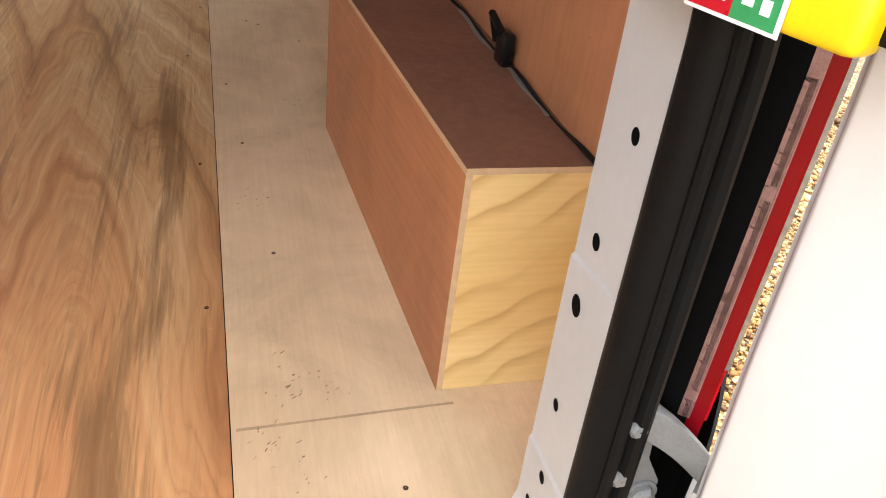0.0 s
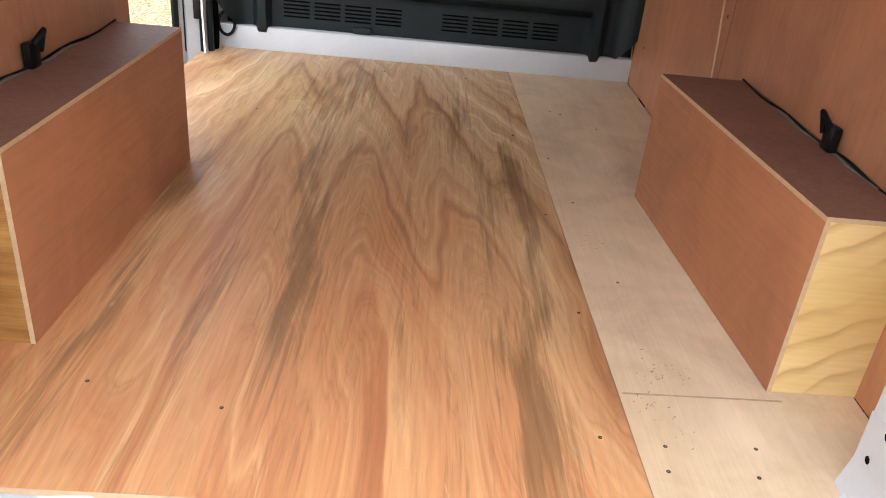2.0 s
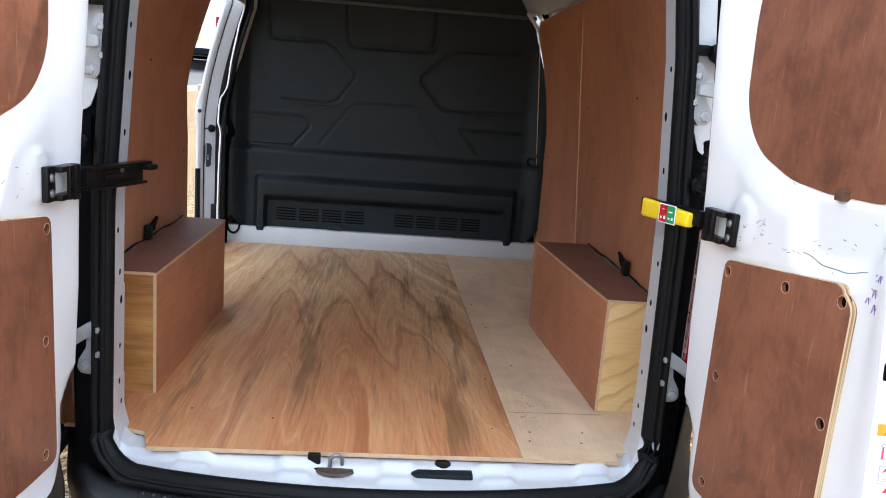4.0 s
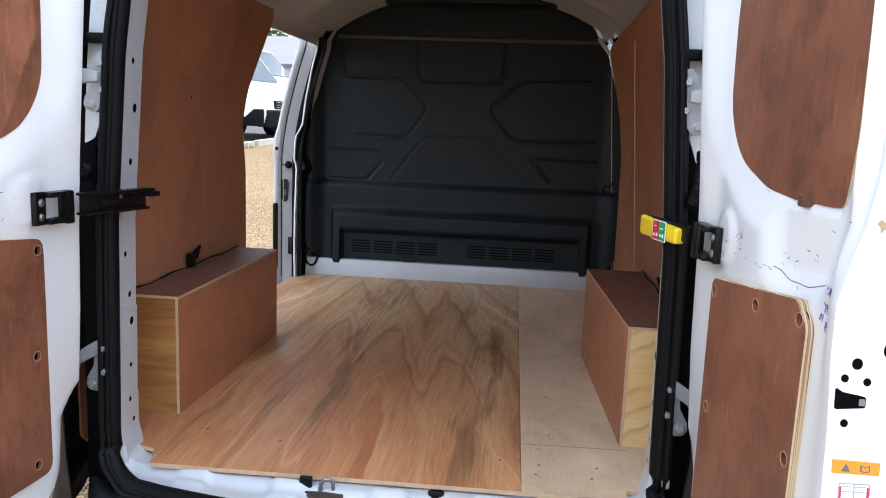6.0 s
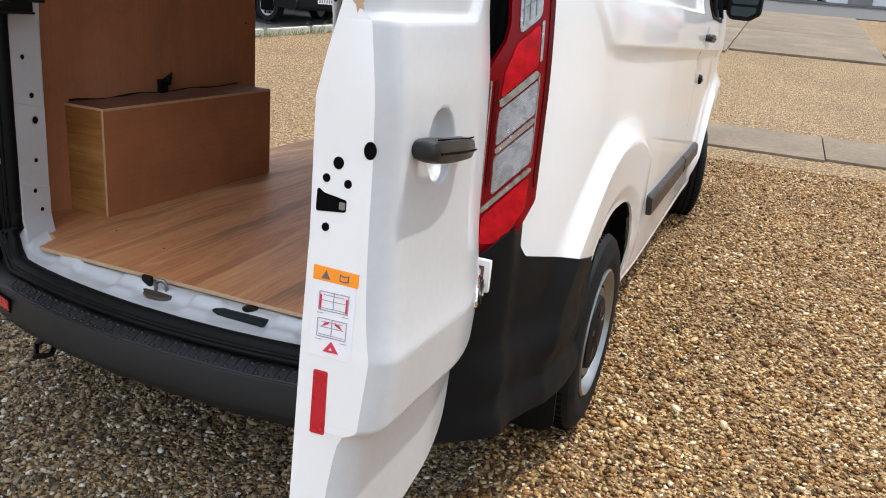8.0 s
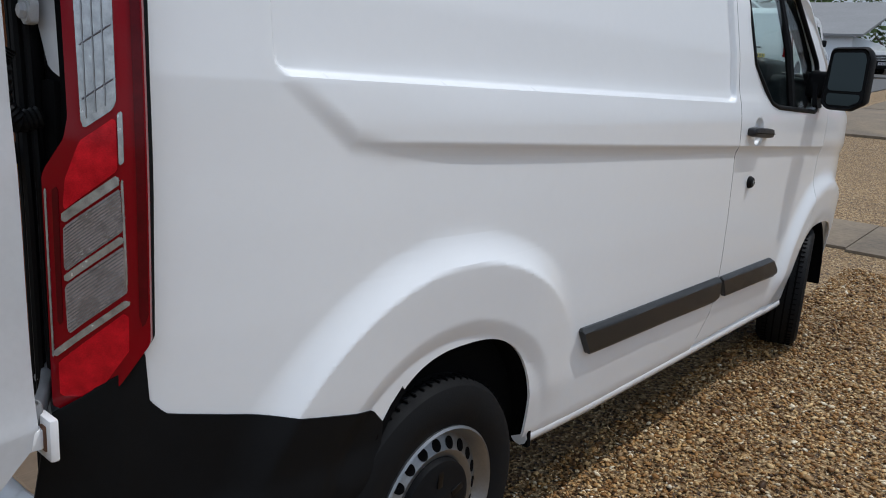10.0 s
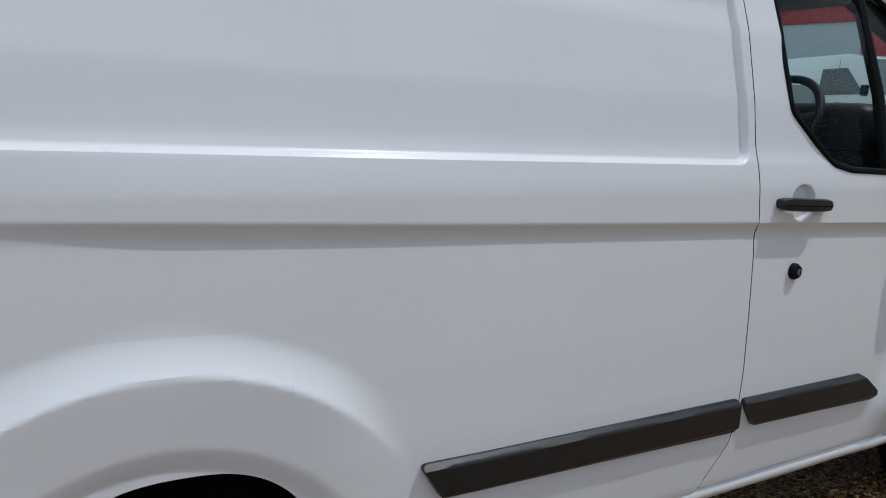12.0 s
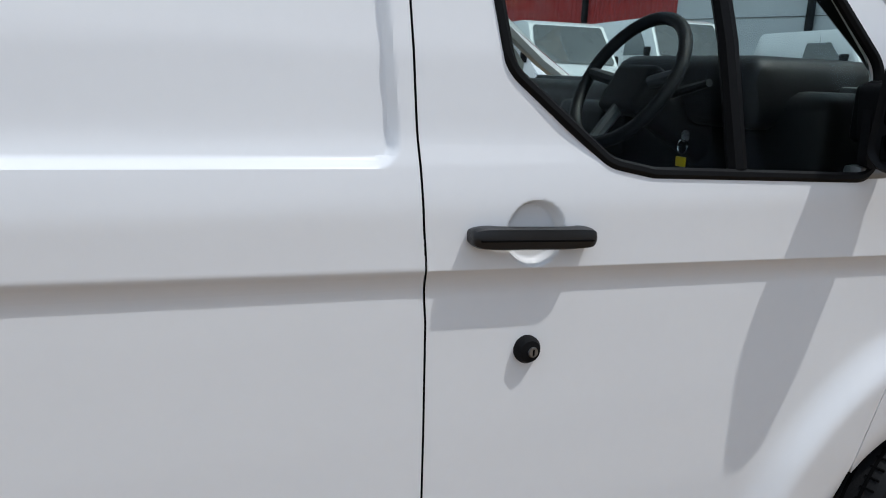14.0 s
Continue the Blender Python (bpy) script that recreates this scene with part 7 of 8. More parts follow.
def stones(name, n, area, size, seed, label, mat=M_STONE):
    """Loose pebbles as one mesh."""
    rng = np.random.default_rng(seed)
    ico = bmesh.new()
    bmesh.ops.create_icosphere(ico, subdivisions=1, radius=1.0)
    bv = np.array([v.co[:] for v in ico.verts])
    bf = np.array([[v.index for v in f.verts] for f in ico.faces])
    ico.free()
    x = rng.uniform(area[0], area[1], n)
    y = rng.uniform(area[2], area[3], n)
    r = size * rng.lognormal(0.08, 0.34, n)
    sc = np.stack([r * rng.uniform(0.9, 1.5, n), r * rng.uniform(0.7, 1.1, n), r * rng.uniform(0.38, 0.62, n)], 1)
    a, b = rng.uniform(0, 6.283, n), rng.normal(0, 0.35, n)
    V = bv[None] * sc[:, None] * (1 + rng.normal(0, 0.24, (n, len(bv), 1)))
    ca, sa, cb, sb = np.cos(a)[:, None], np.sin(a)[:, None], np.cos(b)[:, None], np.sin(b)[:, None]
    X, Z = V[..., 0] * cb - V[..., 2] * sb, V[..., 0] * sb + V[..., 2] * cb
    X, Y = X * ca - V[..., 1] * sa, X * sa + V[..., 1] * ca
    P = np.stack([X + x[:, None], Y + y[:, None], Z + (ground_z(y) + r * rng.uniform(-0.15, 1.0, n))[:, None]], 2).reshape(-1, 3)
    Fc = (bf[None] + (np.arange(n) * len(bv))[:, None, None]).reshape(-1, 3)
    me = bpy.data.meshes.new(name)
    me.vertices.add(len(P))
    me.vertices.foreach_set("co", P.ravel())
    me.loops.add(len(Fc) * 3)
    me.loops.foreach_set("vertex_index", Fc.ravel())
    me.polygons.add(len(Fc))
    me.polygons.foreach_set("loop_start", np.arange(0, len(Fc) * 3, 3))
    me.polygons.foreach_set("loop_total", np.full(len(Fc), 3))
    me.update()
    ob = obj(name, me, mat, None, "", 0)
    return tagged(ob, label, "gravel", "", "stuff")


stones("gravel", 104000, (0.72, 3.6, -0.9, 6.2), 0.0060, 5, "loose golden and brown gravel stones")
stones("gravel", 34000, (-1.5, 0.75, -1.15, 0.75), 0.0054, 6, "loose shade-toned gravel stones behind the van", M_STONE_SHADE)

# ---------------------------------------------------------------- beyond the yard
M_TARMAC = plain("worn tarmac", (0.085, 0.083, 0.080), 0.85, 0.3, 1.5, bump=0.5, bscale=60)
M_CONC = plain("worn brown concrete", (0.165, 0.125, 0.084), 0.9, 0.5, 1.3, bump=0.9, bscale=45)
M_KERB = plain("kerb concrete", (0.50, 0.47, 0.41), 0.8, 0.2, 3.0, bump=0.4, bscale=60)
M_REDCLAD = plain("red cladding", (0.42, 0.022, 0.020), 0.5, 0.12, 0.8)
M_WALL = plain("grey-white rendered wall", (0.62, 0.64, 0.66), 0.7, 0.06, 0.6)
M_ROOF = plain("grey sheet roof", (0.20, 0.20, 0.20), 0.8, 0.2, 0.8)
M_BRICK = plain("brown brick", (0.16, 0.10, 0.07), 0.85, 0.3, 6.0, bump=0.5, bscale=30)
M_LEAF = plain("green leaves", (0.075, 0.125, 0.028), 0.6, 0.55, 1.2)
M_GRASS = plain("dry grass and weeds", (0.20, 0.21, 0.07), 0.7, 0.45, 2.0)
M_BARK = plain("bark", (0.10, 0.075, 0.055), 0.9, 0.3, 8.0, bump=0.5)
M_DARKGLASS = plain("dark vehicle glass", (0.035, 0.045, 0.048), 0.06, 0.3, 2.0, coat=1.0)
M_DARKPAINT = plain("charcoal car paint", (0.030, 0.032, 0.036), 0.25, 0.1, 2.0, coat=1.0)
M_REDPAINT = plain("red car paint", (0.55, 0.012, 0.025), 0.25, 0.1, 2.0, coat=1.0)
M_PLATE = plain("yellow plate", (0.75, 0.55, 0.05), 0.5, 0.05, 10.0)
M_HEAD = plain("headlamp glass", (0.62, 0.65, 0.68), 0.12, 0.2, 8.0, metal=0.5, coat=1.0)

VAN_SIDE = [(-2.6, 0.36), (-2.62, 1.2), (-2.56, 2.1), (-2.42, 2.28), (0.80, 2.28), (1.15, 2.20), (1.85, 1.38), (2.40, 1.16), (2.60, 0.92), (2.66, 0.60), (2.60, 0.34)]
SMALLVAN_SIDE = [(-2.1, 0.32), (-2.12, 1.2), (-2.02, 1.78), (-1.9, 1.86), (0.45, 1.86), (0.75, 1.78), (1.30, 1.18), (1.95, 1.02), (2.12, 0.84), (2.16, 0.55), (2.10, 0.30)]
CAR_SIDE = [(-2.0, 0.30), (-2.05, 0.80), (-1.90, 1.05), (-1.60, 1.36), (-1.1, 1.47), (0.05, 1.44), (0.40, 1.34), (0.95, 0.98), (1.70, 0.86), (2.0, 0.68), (2.06, 0.48), (2.0, 0.28)]


def parked(name, label, side_pts, width, axles, wr, paint, at, heading, windows, screen, dark_bumper, category, group="parked vehicles"):
    """A parked vehicle: body with tumblehome, glass, lamps, bumpers, wheels and mirrors. Local x forward, z up."""
    t = thing(name, label, category, (at[0], at[1], float(ground_z(at[1]))), heading, group)
    hw = width / 2
    top = max(p[1] for p in side_pts)

    def half(z):
        return hw * (1 - 0.13 * max(0.0, (z - 0.95) / (top - 0.95)) ** 1.3)
    bm = bmesh.new()
    pts = rounded(side_pts, 0.12, 4)
    ring = []
    for j, f in enumerate((-1.0, -0.96, 0.96, 1.0)):
        inset = 0.05 if abs(f) == 1.0 else 0.0
        cx, cz = 0.0, top * 0.5
        row = []
        for x, z in pts:
            k = 1 - inset / 2.0
            row.append(bm.verts.new((cx + (x - cx) * k, f * half(z), cz + (z - cz) * (1 - inset))))
        ring.append(row)
    n = len(pts)
    for a, b in zip(ring, ring[1:]):
        for i in range(n):
            bm.faces.new((a[i], a[(i + 1) % n], b[(i + 1) % n], b[i]))
    bm.faces.new(ring[0])
    bm.faces.new(ring[-1][::-1])
    bmesh.ops.recalc_face_normals(bm, faces=bm.faces[:])
    part("body", bm, paint, t, "", 35)
    for sd in (-1, 1):
        def pl(u, v, w, sd=sd):
            return u, sd * (half(v) + 0.004 + w), v
        for w_ in windows:
            part("side_window", outline_board(rounded(w_, 0.05), 0.006, pl), M_DARKGLASS, t, "dark side window", 0)
        front = max(p[0] for p in side_pts)
        for ax in axles:
            arch_pts = [(ax + (wr + 0.07) * math.cos(a), wr + (wr + 0.07) * math.sin(a)) for a in np.linspace(-0.25, math.pi + 0.25, 18)]
            # flat near-black patch stands for the shade of the open arch
            part("wheel_arch", outline_board(arch_pts, 0.004, pl), M_VOID, t, "", 0)
            w = new("wheel")
            w.parent = t
            w.matrix_local = pose(ax, sd * (hw - 0.08), wr)
            part("tyre", lathe([(wr * 0.62, -0.09), (wr * 0.95, -0.10), (wr, -0.07), (wr, 0.07), (wr * 0.95, 0.10), (wr * 0.62, 0.09)], 32, "y"), M_TYRE, w)
            part("rim", lathe([(wr * 0.64, sd * 0.092), (wr * 0.58, sd * 0.085), (wr * 0.50, sd * 0.06), (wr * 0.36, sd * 0.085), (0.001, sd * 0.088), (0.001, 0.0), (wr * 0.6, 0.0)], 28, "y"), M_STEEL, w, "silver rim")
            for k in range(7):
                own = box(-0.02, 0.02, -0.004, 0.004, wr * 0.36, wr * 0.54, 0.003)
                move(own, Matrix.Translation((0, sd * 0.080, 0)) @ Matrix.Rotation(2 * math.pi * k / 7, 4, "Y"))
                part("rim_slot", own, M_VOID, w)
        part("door_line", outline_board([(screen[0] - 1.25, 0.42), (screen[0] - 1.25, screen[3] - 0.05), (screen[0] - 1.238, screen[3] - 0.05), (screen[0] - 1.238, 0.42)], 0.003, pl), M_VOID, t, "", 0)
        part("door_handle", outline_board(rounded([(screen[0] - 1.18, screen[2] - 0.13), (screen[0] - 1.0, screen[2] - 0.13), (screen[0] - 1.0, screen[2] - 0.17), (screen[0] - 1.18, screen[2] - 0.17)], 0.01), 0.03, pl), M_PLASTIC, t)
        part("mirror", box(screen[0] - 0.45, screen[0] - 0.33, sd * (hw - 0.02) - 0.10, sd * (hw - 0.02) + 0.12 + 0.0, screen[2] + 0.0, screen[2] + 0.22, 0.04, 3), M_PLASTIC, t, "black door mirror")
        hx = front - 0.42
        hz = screen[2] * 0.76
        part("headlamp", outline_board(rounded([(hx - 0.10, hz + 0.16), (hx + 0.12, hz + 0.08), (hx + 0.30, hz - 0.06), (hx + 0.02, hz - 0.02)], 0.03), 0.012, pl), M_HEAD, t, "clear headlamp", 0)
        part("bumper_side", outline_board(rounded([(front - 0.62, 0.30), (front - 0.55, 0.50), (front - 0.30, dark_bumper), (front - 0.02, dark_bumper), (front - 0.02, 0.30)], 0.03), 0.010, pl), M_PLASTIC if dark_bumper > 0.5 else paint, t, "", 0)
        rear = min(p[0] for p in side_pts)
        part("rear_lamp", outline_board(rounded([(rear + 0.03, screen[2] * 0.72), (rear + 0.03, screen[2] * 1.15), (rear + 0.16, screen[2] * 1.15), (rear + 0.16, screen[2] * 0.72)], 0.02), 0.008, pl), M_LENS, t, "red rear lamp", 0)
    # windscreen, grille, front bumper, plates
    x0, x1, z0, z1 = screen
    def ws_pt(u, v, w):
        z = z0 + (z1 - z0) * v
        nx, nz = (z1 - z0), (x0 - x1)
        l = math.hypot(nx, nz)
        return x0 + (x1 - x0) * v + (0.02 + w) * nx / l, u * (half(z) - 0.10), z + (0.02 + w) * nz / l
    part("windscreen", outline_board(rounded([(-1, 0.02), (1, 0.02), (0.97, 0.95), (-0.97, 0.95)], 0.08), 0.006, ws_pt), M_DARKGLASS, t, "windscreen", 0)
    fx = max(p[0] for p in side_pts)
    part("grille", box(fx - 0.10, fx + 0.010, -hw * 0.55, hw * 0.55, dark_bumper + 0.02, dark_bumper + 0.22, 0.02), M_BLACK, t, "black grille")
    for k in range(3):
        part("grille_bar", box(fx + 0.004, fx + 0.018, -hw * 0.5, hw * 0.5, dark_bumper + 0.05 + 0.06 * k, dark_bumper + 0.065 + 0.06 * k, 0.003), M_CHROME, t)
    part("front_bumper", box(fx - 0.30, fx + 0.03, -hw * 0.93, hw * 0.93, 0.28, dark_bumper, 0.07, 3), M_PLASTIC if dark_bumper > 0.5 else paint, t)
    part("number_plate", box(fx + 0.028, fx + 0.036, -0.26, 0.26, 0.42, 0.53), M_WHITE_LABEL, t, "plate with plain dark bars")
    for k in range(6):
        part("plate_bar", box(fx + 0.0365, fx + 0.0385, -0.22 + 0.075 * k, -0.18 + 0.075 * k, 0.44, 0.51), M_INK, t)
    rx = min(p[0] for p in side_pts)
    part("rear_bumper", box(rx - 0.05, rx + 0.20, -hw * 0.95, hw * 0.95, 0.32, 0.55, 0.05, 3), M_PLASTIC, t, "dark rear bumper")
    for sd in (-1, 1):
        part("rear_lamp", box(rx - 0.045, rx + 0.06, sd * (hw - 0.16) - 0.06, sd * (hw - 0.16) + 0.06, 0.80, screen[2] * 1.15, 0.02), M_LENS, t, "red rear lamp")
    part("number_plate", box(rx - 0.040, rx - 0.028, -0.26, 0.26, 0.78, 0.89), M_PLATE, t, "yellow plate with plain dark bars")
    for k in range(6):
        part("plate_bar", box(rx - 0.043, rx - 0.041, -0.22 + 0.075 * k, -0.18 + 0.075 * k, 0.80, 0.87), M_INK, t)
    part("rear_handle", box(rx - 0.05, rx, -0.12, 0.08, 1.06, 1.10, 0.01), M_PLASTIC, t)
    return t


VAN_WIN = [[(0.15, 1.42), (0.15, 1.98), (0.85, 1.98), (1.42, 1.42)]]
BUS_WIN = VAN_WIN + [[(-1.05, 1.40), (-1.05, 2.0), (0.02, 2.0), (0.02, 1.40)], [(-2.4, 1.42), (-2.35, 2.0), (-1.15, 2.0), (-1.15, 1.42)]]
SV_WIN = [[(-0.35, 1.20), (-0.30, 1.62), (0.38, 1.62), (0.95, 1.18)]]
CAR_WIN = [[(-0.72, 0.98), (-0.68, 1.34), (0.02, 1.34), (0.60, 0.98)], [(-1.62, 1.0), (-1.42, 1.30), (-0.80, 1.34), (-0.82, 0.98)]]


def by_wheel(wx, wy, ax, hw, heading):
    """Origin of a vehicle whose front off-side wheel stands at (wx, wy)."""
    c, s = math.cos(radians(heading)), math.sin(radians(heading))
    lx, ly = ax, -(hw - 0.08)
    return wx - (lx * c - ly * s), wy - (lx * s + ly * c)


parked("parked_van", "white panel van with dark bumper parked behind the kerb", VAN_SIDE, 2.0, (-1.55, 1.72), 0.34, M_PAINT, by_wheel(-6.75, 16.3, 1.72, 1.0, -14), -14, VAN_WIN, (1.85, 1.15, 1.38, 2.20), 0.70, "van")
parked("parked_van", "small white van with dark bumper parked behind the kerb", SMALLVAN_SIDE, 1.82, (-1.30, 1.38), 0.31, M_PAINT, by_wheel(-7.75, 14.35, 1.38, 0.91, -12), -12, SV_WIN, (1.30, 0.75, 1.18, 1.78), 0.62, "van")
parked("parked_car", "charcoal hatchback parked behind the kerb", CAR_SIDE, 1.78, (-1.25, 1.30), 0.31, M_DARKPAINT, by_wheel(-8.45, 12.2, 1.30, 0.89, -8), -8, CAR_WIN, (0.95, 0.38, 0.98, 1.36), 0.60, "car")
parked("parked_van", "white van with a dark windscreen in the second row", VAN_SIDE, 2.0, (-1.55, 1.72), 0.34, M_PAINT, (-13.6, 11.3), -10, VAN_WIN, (1.85, 1.15, 1.38, 2.20), 0.70, "van")
parked("parked_van", "white van beside another in the second row", VAN_SIDE, 2.0, (-1.55, 1.72), 0.34, M_PAINT, (-14.2, 14.85), -10, VAN_WIN, (1.85, 1.15, 1.38, 2.20), 0.70, "van")
parked("minibus", "white minibus with dark side windows parked further back", VAN_SIDE, 2.0, (-1.55, 1.72), 0.34, M_PAINT, by_wheel(-7.9, 21.4, 1.72, 1.0, -10), -10, BUS_WIN, (1.85, 1.15, 1.38, 2.20), 0.70, "minibus")
parked("parked_van", "white panel van showing its rear doors and red lamps", VAN_SIDE, 2.0, (-1.55, 1.72), 0.34, M_PAINT, (-6.85, 27.2), 93, VAN_WIN, (1.85, 1.15, 1.38, 2.20), 0.70, "van")
parked("red_car", "red hatchback parked behind the planter", CAR_SIDE, 1.75, (-1.25, 1.30), 0.31, M_REDPAINT, (6.4, 26.6), 174, CAR_WIN, (0.95, 0.38, 0.98, 1.36), 0.45, "car")
parked("dark_van", "charcoal van parked across the road", VAN_SIDE, 2.0, (-1.55, 1.72), 0.34, M_DARKPAINT, (-1.6, 38.4), -112, VAN_WIN, (1.85, 1.15, 1.38, 2.20), 0.70, "van")
parked("dark_van", "charcoal van parked across the road", VAN_SIDE, 2.0, (-1.55, 1.72), 0.34, M_DARKPAINT, (1.2, 39.5), -108, VAN_WIN, (1.85, 1.15, 1.38, 2.20), 0.70, "van")
parked("parked_van", "white van parked across the road", SMALLVAN_SIDE, 1.82, (-1.30, 1.38), 0.31, M_PAINT, (-4.6, 38.2), -115, SV_WIN, (1.30, 0.75, 1.18, 1.78), 0.62, "van")

# kerb: single stones in a gentle bend
KERB = [(-10.6, 5.5), (-7.9, 9.8), (-6.85, 12.8), (-6.0, 15.6), (-4.8, 20.0), (-3.6, 25.0)]
kerb = tagged(new("kerb"), "pale concrete kerb stones along the parking row", "kerb", "", "structure")
stone_me = bpy.data.meshes.new("kerb_stone")
bm = box(-0.455, 0.455, -0.07, 0.07, -0.10, 0.13, 0.015)
bm.to_mesh(stone_me)
bm.free()
stone_me.materials.append(M_KERB)
for (xa, ya), (xb, yb) in zip(KERB, KERB[1:]):
    d = math.hypot(xb - xa, yb - ya)
    k = max(1, int(d / 0.925))
    for i in range(k):
        tt = (i + 0.5) / k
        x, y = xa + (xb - xa) * tt, ya + (yb - ya) * tt
        o = new("kerb_stone", stone_me)
        o.parent = kerb
        o.matrix_local = pose(x, y, float(ground_z(y)), 0, -math.degrees(math.atan(0.08 * (yb - ya) / d)), math.degrees(math.atan2(yb - ya, xb - xa)))


def patch(name, pts, lift, mat, label, category, step=0.8):
    """A made surface lying on the rising ground."""
    us = np.arange(min(p[0] for p in pts) - 0.01, max(p[0] for p in pts) + step, step)
    vs = np.arange(min(p[1] for p in pts) - 0.01, max(p[1] for p in pts) + step, step)
    o = sheet(name, us, vs, lambda x, y: d_poly(pts, x, y), lambda x, y: (x, y, ground_z(y) + lift), lambda x, y: (x, y, ground_z(y) - 0.1), mat, None, "", 30)
    return tagged(o, label, category, "", "structure")


patch("parking_ground", [(-10.7, 5.4), (-7.98, 9.8), (-6.93, 12.8), (-6.08, 15.6), (-4.88, 20.0), (-3.7, 25.0), (-3.5, 33.0), (-60, 33.0), (-60, 5.4)], 0.03, M_TARMAC, "worn grey tarmac of the parking row", "tarmac", 0.5)
patch("road", [(-3.4, 27.5), (30, 27.5), (30, 33.5), (-3.4, 33.5)], 0.03, M_TARMAC, "grey tarmac road beyond the yard", "road")
patch("pavement", [(-60, 33.6), (-3.5, 33.6), (30, 33.6), (30, 60), (-60, 60)], 0.06, M_TARMAC, "tarmac across the road", "pavement", 2.0)
slab = tagged(new("concrete_strip"), "pale concrete slabs laid across the gravel", "paving", "", "structure")
for k, (x0, x1) in enumerate(((-1.4, 0.55), (0.56, 1.95), (1.96, 3.25), (3.26, 4.6), (4.61, 6.2), (6.21, 8.2))):
    jy = (0.05, -0.03, 0.04, -0.02, 0.03, 0.0)[k]
    b = box(x0, x1, 6.78 + jy, 8.05 + jy * 0.5, -0.05, 0.025, 0.008)
    move(b, Matrix.Translation((0, 0, 0.165)) @ Matrix.Translation((0, 6.8, 0)) @ Matrix.Rotation(radians(2.95), 4, "X") @ Matrix.Translation((0, -6.8, 0)))
    part("concrete_slab", b, M_CONC, slab)
for k, (x0, x1, y0, y1) in enumerate(((-2.6, 0.3, 15.4, 20.6), (0.33, 3.3, 15.9, 20.6), (-2.6, 0.3, 20.65, 27.3), (0.33, 3.3, 20.65, 27.3), (3.33, 4.6, 16.3, 17.6))):
    z0 = float(ground_z(y0)) + 0.02
    b = box(x0, x1, 0, y1 - y0, -0.06, 0.03, 0.01)
    move(b, Matrix.Translation((0, y0, z0)) @ Matrix.Rotation(math.atan(0.084), 4, "X"))
    part("concrete_slab", b, M_CONC, slab)


# planter of brick courses with weeds
planter = thing("brick_planter", "low brown brick planter with weeds beside the drive", "planter", (3.9, 18.7, float(ground_z(18.7)) - 0.05), 62)
bme = bpy.data.meshes.new("brick")
bm = box(-0.108, 0.108, -0.05, 0.05, -0.0325, 0.0325, 0.006, 1)
bm.to_mesh(bme)
bm.free()
bme.materials.append(M_BRICK)
for row in range(5):
    for k in range(22):
        o = new("brick", bme)
        o.parent = planter
        o.matrix_local = pose(0.11 + 0.226 * k + (0.113 if row % 2 else 0), 0.0, 0.04 + 0.076 * row + 0.06 * k * 0.226)
        if row < 5 and k < 8:
            o = new("brick", bme)
            o.parent = planter
            o.matrix_local = pose(0.0, -0.11 - 0.226 * k - (0.113 if row % 2 else 0), 0.04 + 0.076 * row, 0, 0, 90)
part("soil", box(0.05, 4.9, -1.7, -0.05, 0.0, 0.30, 0.02), M_GROUND, planter, "dry soil")


def leaves(name, n, centre, spread, size, mat, label, category, seed, kind="", flat_z=1.0):
    """A mass of small leaf blades with an uneven outline."""
    rng = np.random.default_rng(seed)
    clump = rng.normal(0, 0.55, (max(6, n // 120), 3)) * np.array(spread)
    cen = clump[rng.integers(0, len(clump), n)] + rng.normal(0, 0.28, (n, 3)) * np.array(spread) * 0.55
    cen[:, 2] = np.abs(cen[:, 2]) * flat_z
    a = rng.uniform(0, 6.283, (n, 2))
    L = size * rng.uniform(0.6, 1.5, n)
    d = np.stack([np.cos(a[:, 0]), np.sin(a[:, 0]), rng.uniform(-0.4, 1.0, n)], 1)
    d /= np.linalg.norm(d, axis=1)[:, None]
    s = np.cross(d, np.stack([np.cos(a[:, 1]), np.sin(a[:, 1]), np.ones(n) * 0.3], 1))
    s /= np.linalg.norm(s, axis=1)[:, None] + 1e-9
    c0 = cen + np.array(centre)
    P = np.stack([c0, c0 + d * L[:, None] * 0.5 + s * L[:, None] * 0.22, c0 + d * L[:, None], c0 + d * L[:, None] * 0.5 - s * L[:, None] * 0.22], 1).reshape(-1, 3)
    me = bpy.data.meshes.new(name)
    me.from_pydata(P.tolist(), [], [[4 * i, 4 * i + 1, 4 * i + 2, 4 * i + 3] for i in range(n)])
    o = obj(name, me, mat, None, "", 0)
    return tagged(o, label, category, "", kind) if label else o


def blade_row(name, n, a, b, h, mat, label, seed):
    pts = []
    rng = np.random.default_rng(seed)
    t = rng.beta(0.7, 0.7, n)
    x = a[0] + (b[0] - a[0]) * t + rng.normal(0, 0.06, n)
    y = a[1] + (b[1] - a[1]) * t + rng.normal(0, 0.06, n)
    z = ground_z(y)
    hh = h * rng.lognormal(-0.3, 0.5, n)
    an, le = rng.uniform(0, 6.28, n), rng.normal(0, 0.5, n)
    P = np.stack([np.stack([x - 0.006 * np.cos(an), y - 0.006 * np.sin(an), z], 1), np.stack([x + 0.006 * np.cos(an), y + 0.006 * np.sin(an), z], 1), np.stack([x + le * hh, y + 0.3 * hh * np.sin(an), z + hh], 1)], 1).reshape(-1, 3)
    me = bpy.data.meshes.new(name)
    me.from_pydata(P.tolist(), [], [[3 * i, 3 * i + 1, 3 * i + 2] for i in range(n)])
    return tagged(obj(name, me, mat, None, "", 0), label, "weeds", "", "stuff")


